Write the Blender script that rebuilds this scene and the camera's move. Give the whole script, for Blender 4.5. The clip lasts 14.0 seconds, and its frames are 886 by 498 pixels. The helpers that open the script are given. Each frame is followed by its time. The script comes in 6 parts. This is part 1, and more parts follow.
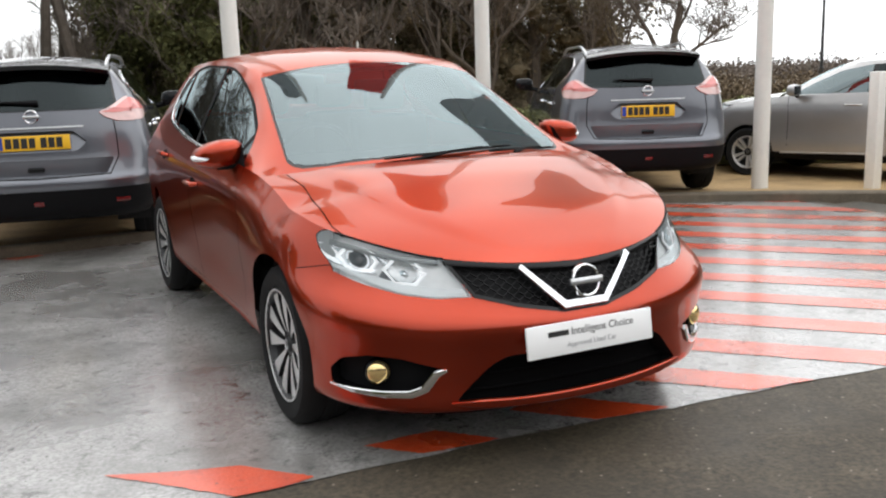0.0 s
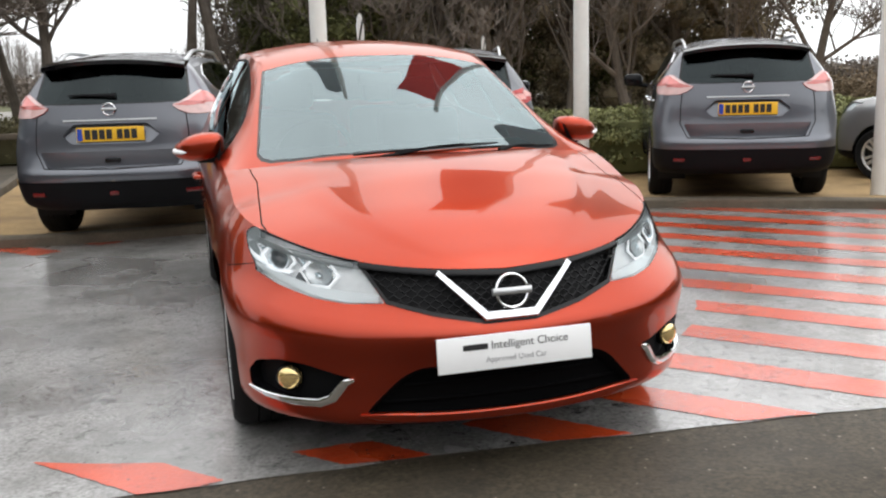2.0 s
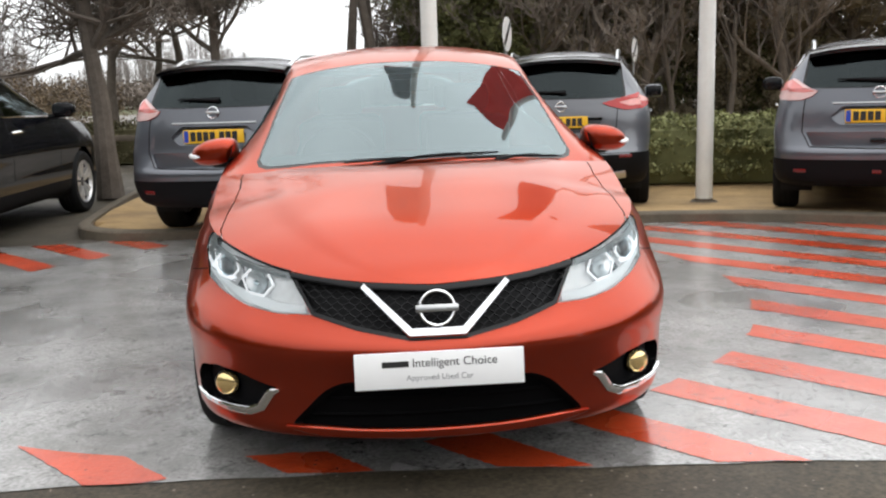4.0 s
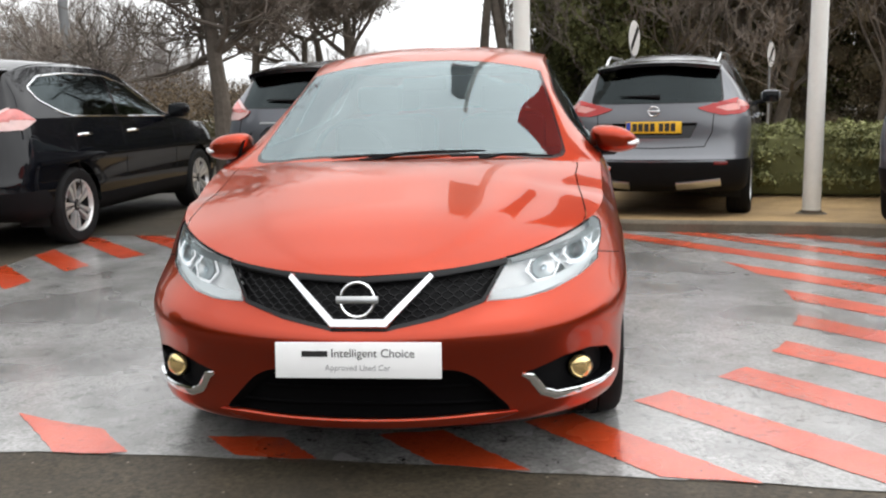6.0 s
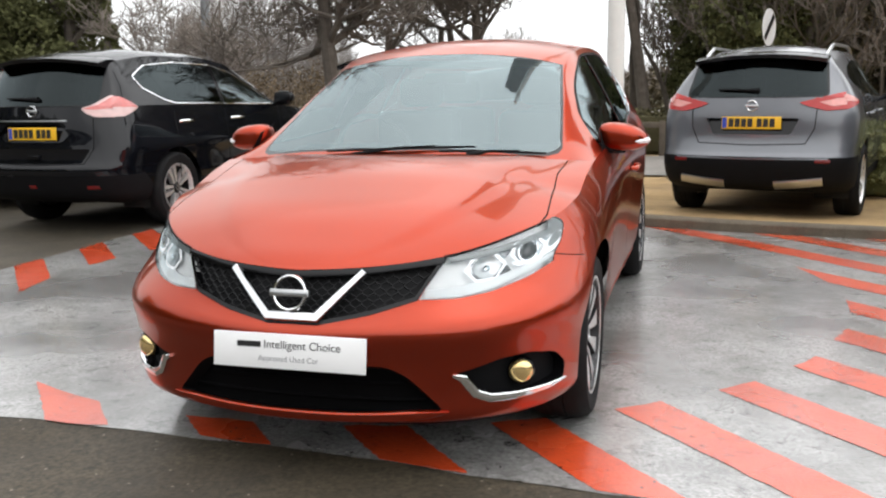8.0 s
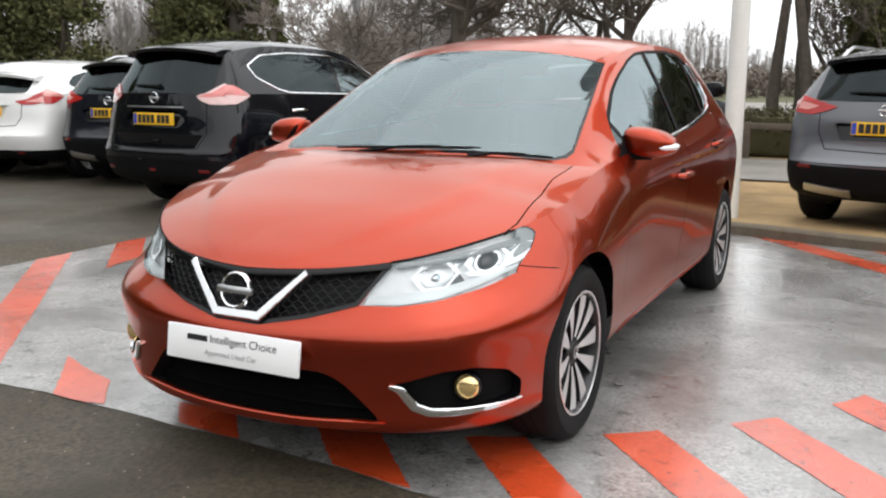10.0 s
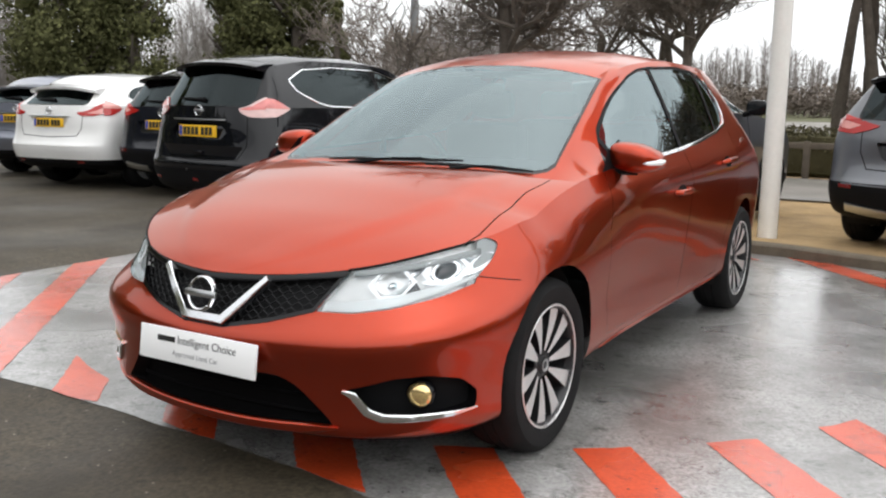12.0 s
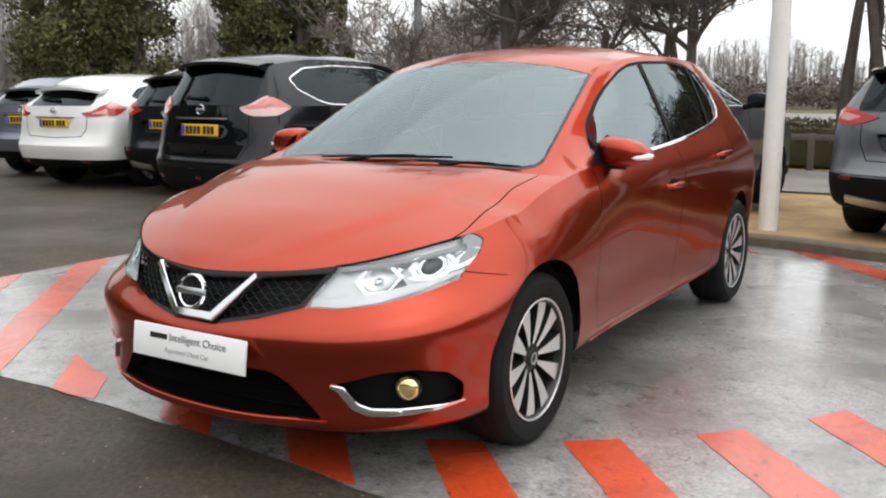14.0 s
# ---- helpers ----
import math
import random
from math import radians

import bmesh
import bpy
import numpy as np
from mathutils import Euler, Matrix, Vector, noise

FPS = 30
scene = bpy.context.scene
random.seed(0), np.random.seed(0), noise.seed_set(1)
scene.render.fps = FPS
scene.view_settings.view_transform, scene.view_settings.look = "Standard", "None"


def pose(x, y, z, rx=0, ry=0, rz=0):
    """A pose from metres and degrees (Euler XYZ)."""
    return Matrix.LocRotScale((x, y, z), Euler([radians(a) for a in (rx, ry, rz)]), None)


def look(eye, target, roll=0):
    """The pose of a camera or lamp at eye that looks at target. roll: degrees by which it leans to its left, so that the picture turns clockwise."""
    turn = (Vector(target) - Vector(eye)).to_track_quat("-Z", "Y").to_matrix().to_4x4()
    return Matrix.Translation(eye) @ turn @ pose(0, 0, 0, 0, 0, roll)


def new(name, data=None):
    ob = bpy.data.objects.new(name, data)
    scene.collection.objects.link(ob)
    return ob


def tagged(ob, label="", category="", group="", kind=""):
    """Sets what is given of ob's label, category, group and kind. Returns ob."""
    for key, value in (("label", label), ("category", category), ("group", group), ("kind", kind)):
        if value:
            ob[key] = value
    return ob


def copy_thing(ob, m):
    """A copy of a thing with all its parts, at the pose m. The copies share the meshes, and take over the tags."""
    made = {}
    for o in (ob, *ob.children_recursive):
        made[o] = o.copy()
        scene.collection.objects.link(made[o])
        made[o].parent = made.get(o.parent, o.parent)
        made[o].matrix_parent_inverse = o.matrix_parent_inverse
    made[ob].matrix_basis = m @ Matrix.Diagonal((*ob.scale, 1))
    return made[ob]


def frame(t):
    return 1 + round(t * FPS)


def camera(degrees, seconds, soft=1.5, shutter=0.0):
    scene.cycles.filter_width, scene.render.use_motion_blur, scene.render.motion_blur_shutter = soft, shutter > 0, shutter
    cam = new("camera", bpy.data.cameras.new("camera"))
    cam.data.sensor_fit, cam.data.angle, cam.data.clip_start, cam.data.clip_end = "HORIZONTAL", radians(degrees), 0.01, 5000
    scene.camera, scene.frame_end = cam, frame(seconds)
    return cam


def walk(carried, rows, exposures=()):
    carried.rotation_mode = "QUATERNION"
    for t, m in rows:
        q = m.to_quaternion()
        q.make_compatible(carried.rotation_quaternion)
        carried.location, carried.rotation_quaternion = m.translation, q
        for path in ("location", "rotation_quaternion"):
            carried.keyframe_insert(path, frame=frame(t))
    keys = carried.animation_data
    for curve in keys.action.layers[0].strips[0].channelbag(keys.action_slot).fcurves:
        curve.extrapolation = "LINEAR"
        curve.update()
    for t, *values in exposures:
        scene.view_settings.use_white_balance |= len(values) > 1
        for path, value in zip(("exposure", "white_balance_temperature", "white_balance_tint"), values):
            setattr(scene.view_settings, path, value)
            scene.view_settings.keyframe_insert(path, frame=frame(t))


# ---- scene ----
from mathutils.bvhtree import BVHTree

cam = camera(51.9, 14.0, soft=2.2)
PATH = [
    (0, (-1.809, -3.339, 1.32), (-0.935, -1.58, 0.942), -1.9),
    (0.5, (-1.622, -3.286, 1.311), (-0.794, -1.502, 0.947), -1.1),
    (1, (-1.441, -3.334, 1.317), (-0.685, -1.521, 0.939), -2.0),
    (1.5, (-1.201, -3.467, 1.309), (-0.569, -1.61, 0.916), -2.2),
    (2, (-0.992, -3.453, 1.282), (-0.447, -1.566, 0.907), -1.8),
    (2.5, (-0.806, -3.398, 1.296), (-0.357, -1.484, 0.929), -1.5),
    (3, (-0.607, -3.433, 1.292), (-0.247, -1.501, 0.922), -1.9),
    (5.5, (0.375, -3.542, 1.236), (0.243, -1.576, 0.895), -1.4),
    (6, (0.531, -3.513, 1.221), (0.336, -1.551, 0.887), -1.5),
    (6.5, (0.691, -3.431, 1.227), (0.394, -1.479, 0.906), -0.3),
    (7, (0.809, -3.384, 1.236), (0.447, -1.451, 0.874), -0.3),
    (7.5, (1.02, -3.37, 1.234), (0.567, -1.456, 0.872), -1.0),
    (8, (1.204, -3.372, 1.235), (0.678, -1.475, 0.883), -1.0),
    (10.5, (1.921, -2.937, 1.254), (1.002, -1.199, 0.889), 0.5),
    (11, (2.011, -2.918, 1.248), (1.073, -1.187, 0.897), 0.7),
    (11.5, (2.075, -2.887, 1.242), (1.092, -1.179, 0.902), 0.6),
    (12, (2.139, -2.877, 1.243), (1.125, -1.186, 0.911), 0.7),
    (12.5, (2.17, -2.85, 1.25), (1.129, -1.174, 0.924), 0.2),
    (13, (2.223, -2.871, 1.251), (1.183, -1.195, 0.923), -0.1),
    (13.5, (2.23, -2.873, 1.255), (1.198, -1.195, 0.914), 0.2),
    (14, (2.223, -2.87, 1.249), (1.192, -1.191, 0.908), -0.0),
]
walk(cam, [(t, look(eye, target, roll)) for t, eye, target, roll in PATH], exposures=[(0, 0.0), (3, 0.03), (5.5, 0.09), (8, 0.11), (10.5, 0.03), (12, -0.02), (14, -0.05)])

# ---------------------------------------------------------------- light
world = bpy.data.worlds.new("overcast")
scene.world = world
world.use_nodes = True
wn = world.node_tree.nodes
wl = world.node_tree.links
wn.clear()
sky = wn.new("ShaderNodeTexSky")
sky.sky_type = "NISHITA"
sky.sun_disc = False
sky.sun_elevation = radians(70)
sky.sun_rotation = radians(117)
sky.air_density, sky.dust_density, sky.ozone_density = 1.0, 4.0, 1.0
pale = wn.new("ShaderNodeHueSaturation")
pale.inputs["Saturation"].default_value = 0.132
wl.new(sky.outputs[0], pale.inputs["Color"])
# a grey cloud sheet, brighter overhead than at the horizon
coord = wn.new("ShaderNodeTexCoord")
sep = wn.new("ShaderNodeSeparateXYZ")
wl.new(coord.outputs["Generated"], sep.inputs[0])
ramp = wn.new("ShaderNodeMapRange")
ramp.inputs["From Min"].default_value, ramp.inputs["From Max"].default_value = -0.05, 0.9
ramp.inputs["To Min"].default_value, ramp.inputs["To Max"].default_value = 10.0, 17.5
wl.new(sep.outputs["Z"], ramp.inputs["Value"])
cloud = wn.new("ShaderNodeTexNoise")
cloud.inputs["Scale"].default_value, cloud.inputs["Detail"].default_value = 2.2, 5.0
wl.new(coord.outputs["Generated"], cloud.inputs["Vector"])
cmap = wn.new("ShaderNodeMapRange")
cmap.inputs["From Min"].default_value, cmap.inputs["From Max"].default_value = 0.3, 0.7
cmap.inputs["To Min"].default_value, cmap.inputs["To Max"].default_value = 0.82, 1.12
wl.new(cloud.outputs["Fac"], cmap.inputs["Value"])
# thinner cloud on the side where the light breaks through
side = wn.new("ShaderNodeVectorMath")
side.operation = "DOT_PRODUCT"
wl.new(coord.outputs["Generated"], side.inputs[0])
side.inputs[1].default_value = (0.72, 0.69, 0.0)
lift = wn.new("ShaderNodeMapRange")
lift.inputs["From Min"].default_value, lift.inputs["From Max"].default_value = -1.0, 1.0
lift.inputs["To Min"].default_value, lift.inputs["To Max"].default_value = 0.69, 1.44
wl.new(side.outputs["Value"], lift.inputs["Value"])
bright = wn.new("ShaderNodeMath")
bright.operation = "MULTIPLY"
wl.new(ramp.outputs[0], bright.inputs[0])
wl.new(lift.outputs[0], bright.inputs[1])
mul = wn.new("ShaderNodeMath")
mul.operation = "MULTIPLY"
wl.new(bright.outputs[0], mul.inputs[0])
wl.new(cmap.outputs[0], mul.inputs[1])
tint = wn.new("ShaderNodeMixRGB")
tint.blend_type = "MULTIPLY"
tint.inputs["Fac"].default_value = 1.0
tint.inputs["Color1"].default_value = (0.97, 0.985, 1.0, 1)
wl.new(mul.outputs[0], tint.inputs["Color2"])
blend = wn.new("ShaderNodeMixRGB")
blend.inputs["Fac"].default_value = 0.75
wl.new(pale.outputs[0], blend.inputs["Color1"])
wl.new(tint.outputs[0], blend.inputs["Color2"])
bg = wn.new("ShaderNodeBackground")
bg.inputs["Strength"].default_value = 0.131
wl.new(blend.outputs[0], bg.inputs["Color"])
wout = wn.new("ShaderNodeOutputWorld")
wl.new(bg.outputs[0], wout.inputs["Surface"])

sun = new("sun", bpy.data.lights.new("sun", "SUN"))
sun.data.energy, sun.data.angle, sun.data.color = 0.8, radians(130), (1.0, 0.97, 0.93)
sun.matrix_world = look((4, -2, 12), (0, 0, 0))

# ---------------------------------------------------------------- materials
def material(name, color, rough=0.6, metal=0.0, coat=0.0, spec=0.5, vary=0.0, vary_scale=6.0, fine=0.0, fine_scale=120.0, bump=0.0, bump_scale=80.0, island=0.0, rough_vary=0.0):
    """A surface with two scales of variation in colour, uneven gloss and fine relief, all in metres."""
    m = bpy.data.materials.new(name)
    m.use_nodes = True
    n, l = m.node_tree.nodes, m.node_tree.links
    b = n["Principled BSDF"]
    b.inputs["Base Color"].default_value = (*color, 1)
    b.inputs["Roughness"].default_value = rough
    b.inputs["Metallic"].default_value = metal
    b.inputs["Specular IOR Level"].default_value = spec
    if coat:
        b.inputs["Coat Weight"].default_value = coat
        b.inputs["Coat Roughness"].default_value = 0.03
    co = n.new("ShaderNodeTexCoord")
    out = None

    def scaled(source, lo, hi, prev):
        mr = n.new("ShaderNodeMapRange")
        mr.inputs["From Min"].default_value, mr.inputs["From Max"].default_value = 0.25, 0.75
        mr.inputs["To Min"].default_value, mr.inputs["To Max"].default_value = lo, hi
        l.new(source, mr.inputs["Value"])
        mx = n.new("ShaderNodeMixRGB")
        mx.blend_type = "MULTIPLY"
        mx.inputs["Fac"].default_value = 1
        if prev is None:
            mx.inputs["Color1"].default_value = (*color, 1)
        else:
            l.new(prev, mx.inputs["Color1"])
        l.new(mr.outputs[0], mx.inputs["Color2"])
        return mx.outputs[0]

    if vary:
        t = n.new("ShaderNodeTexNoise")
        t.inputs["Scale"].default_value, t.inputs["Detail"].default_value, t.inputs["Roughness"].default_value = vary_scale, 6, 0.65
        l.new(co.outputs["Object"], t.inputs["Vector"])
        out = scaled(t.outputs["Fac"], 1 - vary, 1 + vary, out)
        if rough_vary:
            mr = n.new("ShaderNodeMapRange")
            mr.inputs["From Min"].default_value, mr.inputs["From Max"].default_value = 0.3, 0.7
            mr.inputs["To Min"].default_value, mr.inputs["To Max"].default_value = rough - rough_vary, rough + rough_vary
            l.new(t.outputs["Fac"], mr.inputs["Value"])
            l.new(mr.outputs[0], b.inputs["Roughness"])
    if fine:
        t = n.new("ShaderNodeTexNoise")
        t.inputs["Scale"].default_value, t.inputs["Detail"].default_value = fine_scale, 3
        l.new(co.outputs["Object"], t.inputs["Vector"])
        out = scaled(t.outputs["Fac"], 1 - fine, 1 + fine, out)
    if island:
        g = n.new("ShaderNodeNewGeometry")
        mr = n.new("ShaderNodeMapRange")
        mr.inputs["From Min"].default_value, mr.inputs["From Max"].default_value = 0, 1
        mr.inputs["To Min"].default_value, mr.inputs["To Max"].default_value = 1 - island, 1 + island
        l.new(g.outputs["Random Per Island"], mr.inputs["Value"])
        mx = n.new("ShaderNodeMixRGB")
        mx.blend_type = "MULTIPLY"
        mx.inputs["Fac"].default_value = 1
        if out is None:
            mx.inputs["Color1"].default_value = (*color, 1)
        else:
            l.new(out, mx.inputs["Color1"])
        l.new(mr.outputs[0], mx.inputs["Color2"])
        out = mx.outputs[0]
    if out is not None:
        l.new(out, b.inputs["Base Color"])
    if bump:
        t = n.new("ShaderNodeTexNoise")
        t.inputs["Scale"].default_value, t.inputs["Detail"].default_value = bump_scale, 5
        l.new(co.outputs["Object"], t.inputs["Vector"])
        bp = n.new("ShaderNodeBump")
        bp.inputs["Strength"].default_value, bp.inputs["Distance"].default_value = bump, 0.01
        l.new(t.outputs["Fac"], bp.inputs["Height"])
        l.new(bp.outputs[0], b.inputs["Normal"])
    return m


def glass_material(name, tint, rough=0.0, ior=1.5):
    """A thin pane: what lies behind shows through it, tinted, and it mirrors the more the flatter one looks along it."""
    m = bpy.data.materials.new(name)
    m.use_nodes = True
    n, l = m.node_tree.nodes, m.node_tree.links
    n.clear()
    tr = n.new("ShaderNodeBsdfTransparent")
    tr.inputs["Color"].default_value = (*tint, 1)
    gl = n.new("ShaderNodeBsdfGlossy")
    gl.inputs["Roughness"].default_value = rough
    gl.inputs["Color"].default_value = (0.755, 0.89, 0.92, 1)
    fr = n.new("ShaderNodeFresnel")
    fr.inputs["IOR"].default_value = ior
    mx = n.new("ShaderNodeMixShader")
    l.new(fr.outputs[0], mx.inputs["Fac"])
    l.new(tr.outputs[0], mx.inputs[1])
    l.new(gl.outputs[0], mx.inputs[2])
    o = n.new("ShaderNodeOutputMaterial")
    l.new(mx.outputs[0], o.inputs["Surface"])
    return m


def glow(name, color, strength):
    m = bpy.data.materials.new(name)
    m.use_nodes = True
    b = m.node_tree.nodes["Principled BSDF"]
    b.inputs["Base Color"].default_value = (*color, 1)
    b.inputs["Emission Color"].default_value = (*color, 1)
    b.inputs["Emission Strength"].default_value = strength
    return m


def car_paint(name, color, metal=0.35, rough=0.34, coat=1.0, spec=0.5, haze=0.03):
    """Metallic lacquer: fine flakes under a clear coat, with faint dried drops and dust."""
    m = material(name, color, rough, metal, coat=coat, spec=spec, vary=0.06, vary_scale=2.5, fine=0.10, fine_scale=900.0)
    b = m.node_tree.nodes["Principled BSDF"]
    n, l = m.node_tree.nodes, m.node_tree.links
    t = n.new("ShaderNodeTexNoise")
    t.inputs["Scale"].default_value, t.inputs["Detail"].default_value = 14.0, 6.0
    co = n.new("ShaderNodeTexCoord")
    l.new(co.outputs["Object"], t.inputs["Vector"])
    mr = n.new("ShaderNodeMapRange")
    mr.inputs["From Min"].default_value, mr.inputs["From Max"].default_value = 0.35, 0.75
    mr.inputs["To Min"].default_value, mr.inputs["To Max"].default_value = haze, haze * 2.2
    l.new(t.outputs["Fac"], mr.inputs["Value"])
    l.new(mr.outputs[0], b.inputs["Coat Roughness"])
    return m


PAINT_RED = car_paint("paint_copper_red", (0.350, 0.033, 0.0095), 0.92, 0.30, coat=0.68, haze=0.018)
PAINT_RED.node_tree.nodes["Principled BSDF"].inputs["Specular Tint"].default_value = (1.0, 0.72, 0.62, 1)
PAINT_GREY = car_paint("paint_grey", (0.138, 0.146, 0.167), 0.75, 0.36, spec=0.2)
PAINT_BLUE_GREY = car_paint("paint_blue_grey", (0.21, 0.225, 0.275), 0.7, 0.36, spec=0.3)
PAINT_BLACK = car_paint("paint_black", (0.0035, 0.004, 0.006), 0.0, coat=0.8, spec=0.02)
PAINT_MID_GREY = car_paint("paint_mid_grey", (0.148, 0.154, 0.168), 0.75, 0.36, spec=0.2)
PAINT_SILVER = car_paint("paint_silver", (0.42, 0.415, 0.415), 0.7)
PAINT_WHITE = car_paint("paint_white", (0.78, 0.78, 0.77), 0.0)
PAINT_DARK = car_paint("paint_dark_blue_black", (0.008, 0.009, 0.014), 0.0, coat=0.8, spec=0.03)
GLASS_SCREEN = glass_material("windscreen_glass", (0.60, 0.70, 0.70), ior=2.5)
GLASS_SIDE = glass_material("side_glass", (0.13, 0.155, 0.155), ior=2.5)
GLASS_DARK = glass_material("privacy_glass", (0.030, 0.032, 0.035), ior=1.42)
GLASS_REAR = glass_material("tinted_rear_glass", (0.035, 0.038, 0.04), ior=1.9)
GLASS_LAMP = glass_material("lamp_cover", (0.98, 0.985, 0.985), ior=1.38)
GRILLE_BLACK = material("grille_black", (0.008, 0.008, 0.009), 0.5, spec=0.2, vary=0.1)
BLACK_PLASTIC = material("black_plastic", (0.0065, 0.0065, 0.0075), 0.65, spec=0.12, vary=0.15, bump=0.05, bump_scale=300)
BLACK_GLOSS = material("gloss_black", (0.005, 0.005, 0.006), 0.15, spec=0.35, vary=0.1)
RUBBER = material("tyre_rubber", (0.010, 0.010, 0.0105), 0.8, spec=0.2, vary=0.3, vary_scale=9, bump=0.12, bump_scale=150)
CHROME = material("chrome", (0.82, 0.83, 0.85), 0.08, 1.0, vary=0.03)
SATIN_METAL = material("satin_metal", (0.62, 0.63, 0.64), 0.28, 1.0, vary=0.05)
ALLOY = material("alloy_bright", (0.76, 0.76, 0.76), 0.32, 0.7, vary=0.08, vary_scale=12)
ALLOY_DARK = material("alloy_dark", (0.022, 0.022, 0.024), 0.35, 0.3, vary=0.1)
LINER = material("arch_liner", (0.010, 0.010, 0.010), 0.9, vary=0.2)
CABIN = material("cabin_cloth", (0.030, 0.031, 0.033), 0.85, vary=0.2, bump=0.1, bump_scale=500)
CABIN_LIGHT = material("cabin_lining", (0.34, 0.34, 0.33), 0.9, vary=0.1)
LAMP_CELL = material("lamp_cell_bright", (0.82, 0.83, 0.84), 0.24, 0.5, vary=0.28, vary_scale=45)
LAMP_BOWL = material("lamp_reflector", (0.91, 0.915, 0.92), 0.35, 0.12, vary=0.10, vary_scale=25)
LAMP_MIRROR = material("lamp_mirror", (0.93, 0.94, 0.96), 0.22, 0.75, vary=0.04, vary_scale=30)
LAMP_BROW = material("lamp_brow_grey", (0.34, 0.355, 0.36), 0.35, 0.4, vary=0.1)
INTAKE_BLACK = material("intake_black", (0.004, 0.0038, 0.0042), 0.9, spec=0.05, vary=0.1)
LAMP_WHITE = material("lamp_light_guide", (0.88, 0.89, 0.90), 0.25, vary=0.05)
LAMP_GLOW = glow("lamp_white_glow", (0.93, 0.94, 0.96), 0.45)
LAMP_DARK = material("lamp_dark", (0.10, 0.104, 0.11), 0.3, 0.3, vary=0.1)
AMBER_GLASS = material("amber_lens", (0.98, 0.72, 0.32), 0.12, 0.8, coat=1.0, vary=0.1)
LAMP_RED = material("tail_lamp_red", (0.42, 0.018, 0.016), 0.2, coat=0.4, vary=0.15, vary_scale=18)
REFLECTOR_RED = material("reflector_dark_red", (0.13, 0.008, 0.008), 0.25, coat=0.3, vary=0.15)
LAMP_SEGMENT = material("tail_lamp_light_red", (0.72, 0.30, 0.27), 0.14, coat=1.0, vary=0.2, vary_scale=22)
HIGH_BEAM = material("high_beam_reflector", (0.68, 0.69, 0.70), 0.28, 0.7, vary=0.2, vary_scale=60)
LAMP_PINK = material("tail_lamp_clear", (0.66, 0.44, 0.42), 0.15, coat=1.0, vary=0.12, vary_scale=18)
PLATE_YELLOW = material("plate_yellow", (0.80, 0.47, 0.02), 0.4, vary=0.04)
PLATE_WHITE = material("plate_white", (0.93, 0.93, 0.93), 0.35, vary=0.03)
PLATE_BLUE = material("plate_blue", (0.02, 0.06, 0.40), 0.4, vary=0.05)
PLATE_INK = material("plate_ink", (0.015, 0.015, 0.015), 0.5, vary=0.1)
PLATE_GREY_INK = material("plate_grey_ink", (0.33, 0.33, 0.34), 0.5, vary=0.1)
POLE_WHITE = material("pole_white", (0.78, 0.77, 0.73), 0.35, coat=0.3, vary=0.05, vary_scale=3, fine=0.03, fine_scale=30)
POLE_GREY = material("pole_grey", (0.22, 0.225, 0.23), 0.5, 0.3, vary=0.12)
FLAG_RED = material("flag_red", (0.80, 0.10, 0.09), 0.7, vary=0.08)
FLAG_GREY = material("flag_grey", (0.38, 0.39, 0.40), 0.7, vary=0.08)
for cloth in (FLAG_RED, FLAG_GREY):
    nodes, links = cloth.node_tree.nodes, cloth.node_tree.links
    sheer = nodes.new("ShaderNodeBsdfTranslucent")
    links.new(nodes["Principled BSDF"].inputs["Base Color"].links[0].from_socket, sheer.inputs["Color"])
    both = nodes.new("ShaderNodeMixShader")
    both.inputs["Fac"].default_value = 0.6
    links.new(nodes["Principled BSDF"].outputs[0], both.inputs[1])
    links.new(sheer.outputs[0], both.inputs[2])
    links.new(both.outputs[0], nodes["Material Output"].inputs["Surface"])
KERB = material("kerb_concrete", (0.105, 0.085, 0.060), 0.85, vary=0.35, vary_scale=5, fine=0.2, fine_scale=90, bump=0.4, bump_scale=120)
BARK = material("bark", (0.105, 0.086, 0.070), 0.9, vary=0.35, vary_scale=7, fine=0.2, fine_scale=60, bump=0.6, bump_scale=60)
TWIG = material("twig", (0.145, 0.120, 0.100), 0.9, vary=0.3, vary_scale=3)
# paler than TWIG: the haze over far growth is put into the colour
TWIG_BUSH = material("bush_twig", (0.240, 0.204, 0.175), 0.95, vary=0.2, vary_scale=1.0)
TWIG_HAZED = material("hazed_far_twig", (0.285, 0.258, 0.242), 0.95, vary=0.2, vary_scale=0.3)
LEAF_DARK = material("evergreen_leaf", (0.098, 0.101, 0.042), 0.75, spec=0.12, vary=0.35, vary_scale=1.5, island=0.35)
LEAF_HEDGE = material("hedge_leaf", (0.195, 0.200, 0.088), 0.7, spec=0.15, vary=0.35, vary_scale=2.0, island=0.5)
LEAF_BROWN = material("dry_leaf", (0.150, 0.112, 0.074), 0.85, spec=0.1, vary=0.35, vary_scale=1.5, island=0.5)
TIMBER = material("weathered_timber", (0.10, 0.08, 0.06), 0.85, vary=0.3, vary_scale=4, fine=0.2, fine_scale=80, bump=0.3)
SIGN_WHITE = material("sign_white", (0.72, 0.72, 0.72), 0.4, vary=0.04)
SIGN_BLACK = material("sign_black", (0.015, 0.015, 0.016), 0.4, vary=0.1)
LEAF_WOOD = material("winter_wood_leaf", (0.180, 0.148, 0.098), 0.85, spec=0.1, vary=0.4, vary_scale=1.2, island=0.5)
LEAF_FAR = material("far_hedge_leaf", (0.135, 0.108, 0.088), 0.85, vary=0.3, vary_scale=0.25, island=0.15)
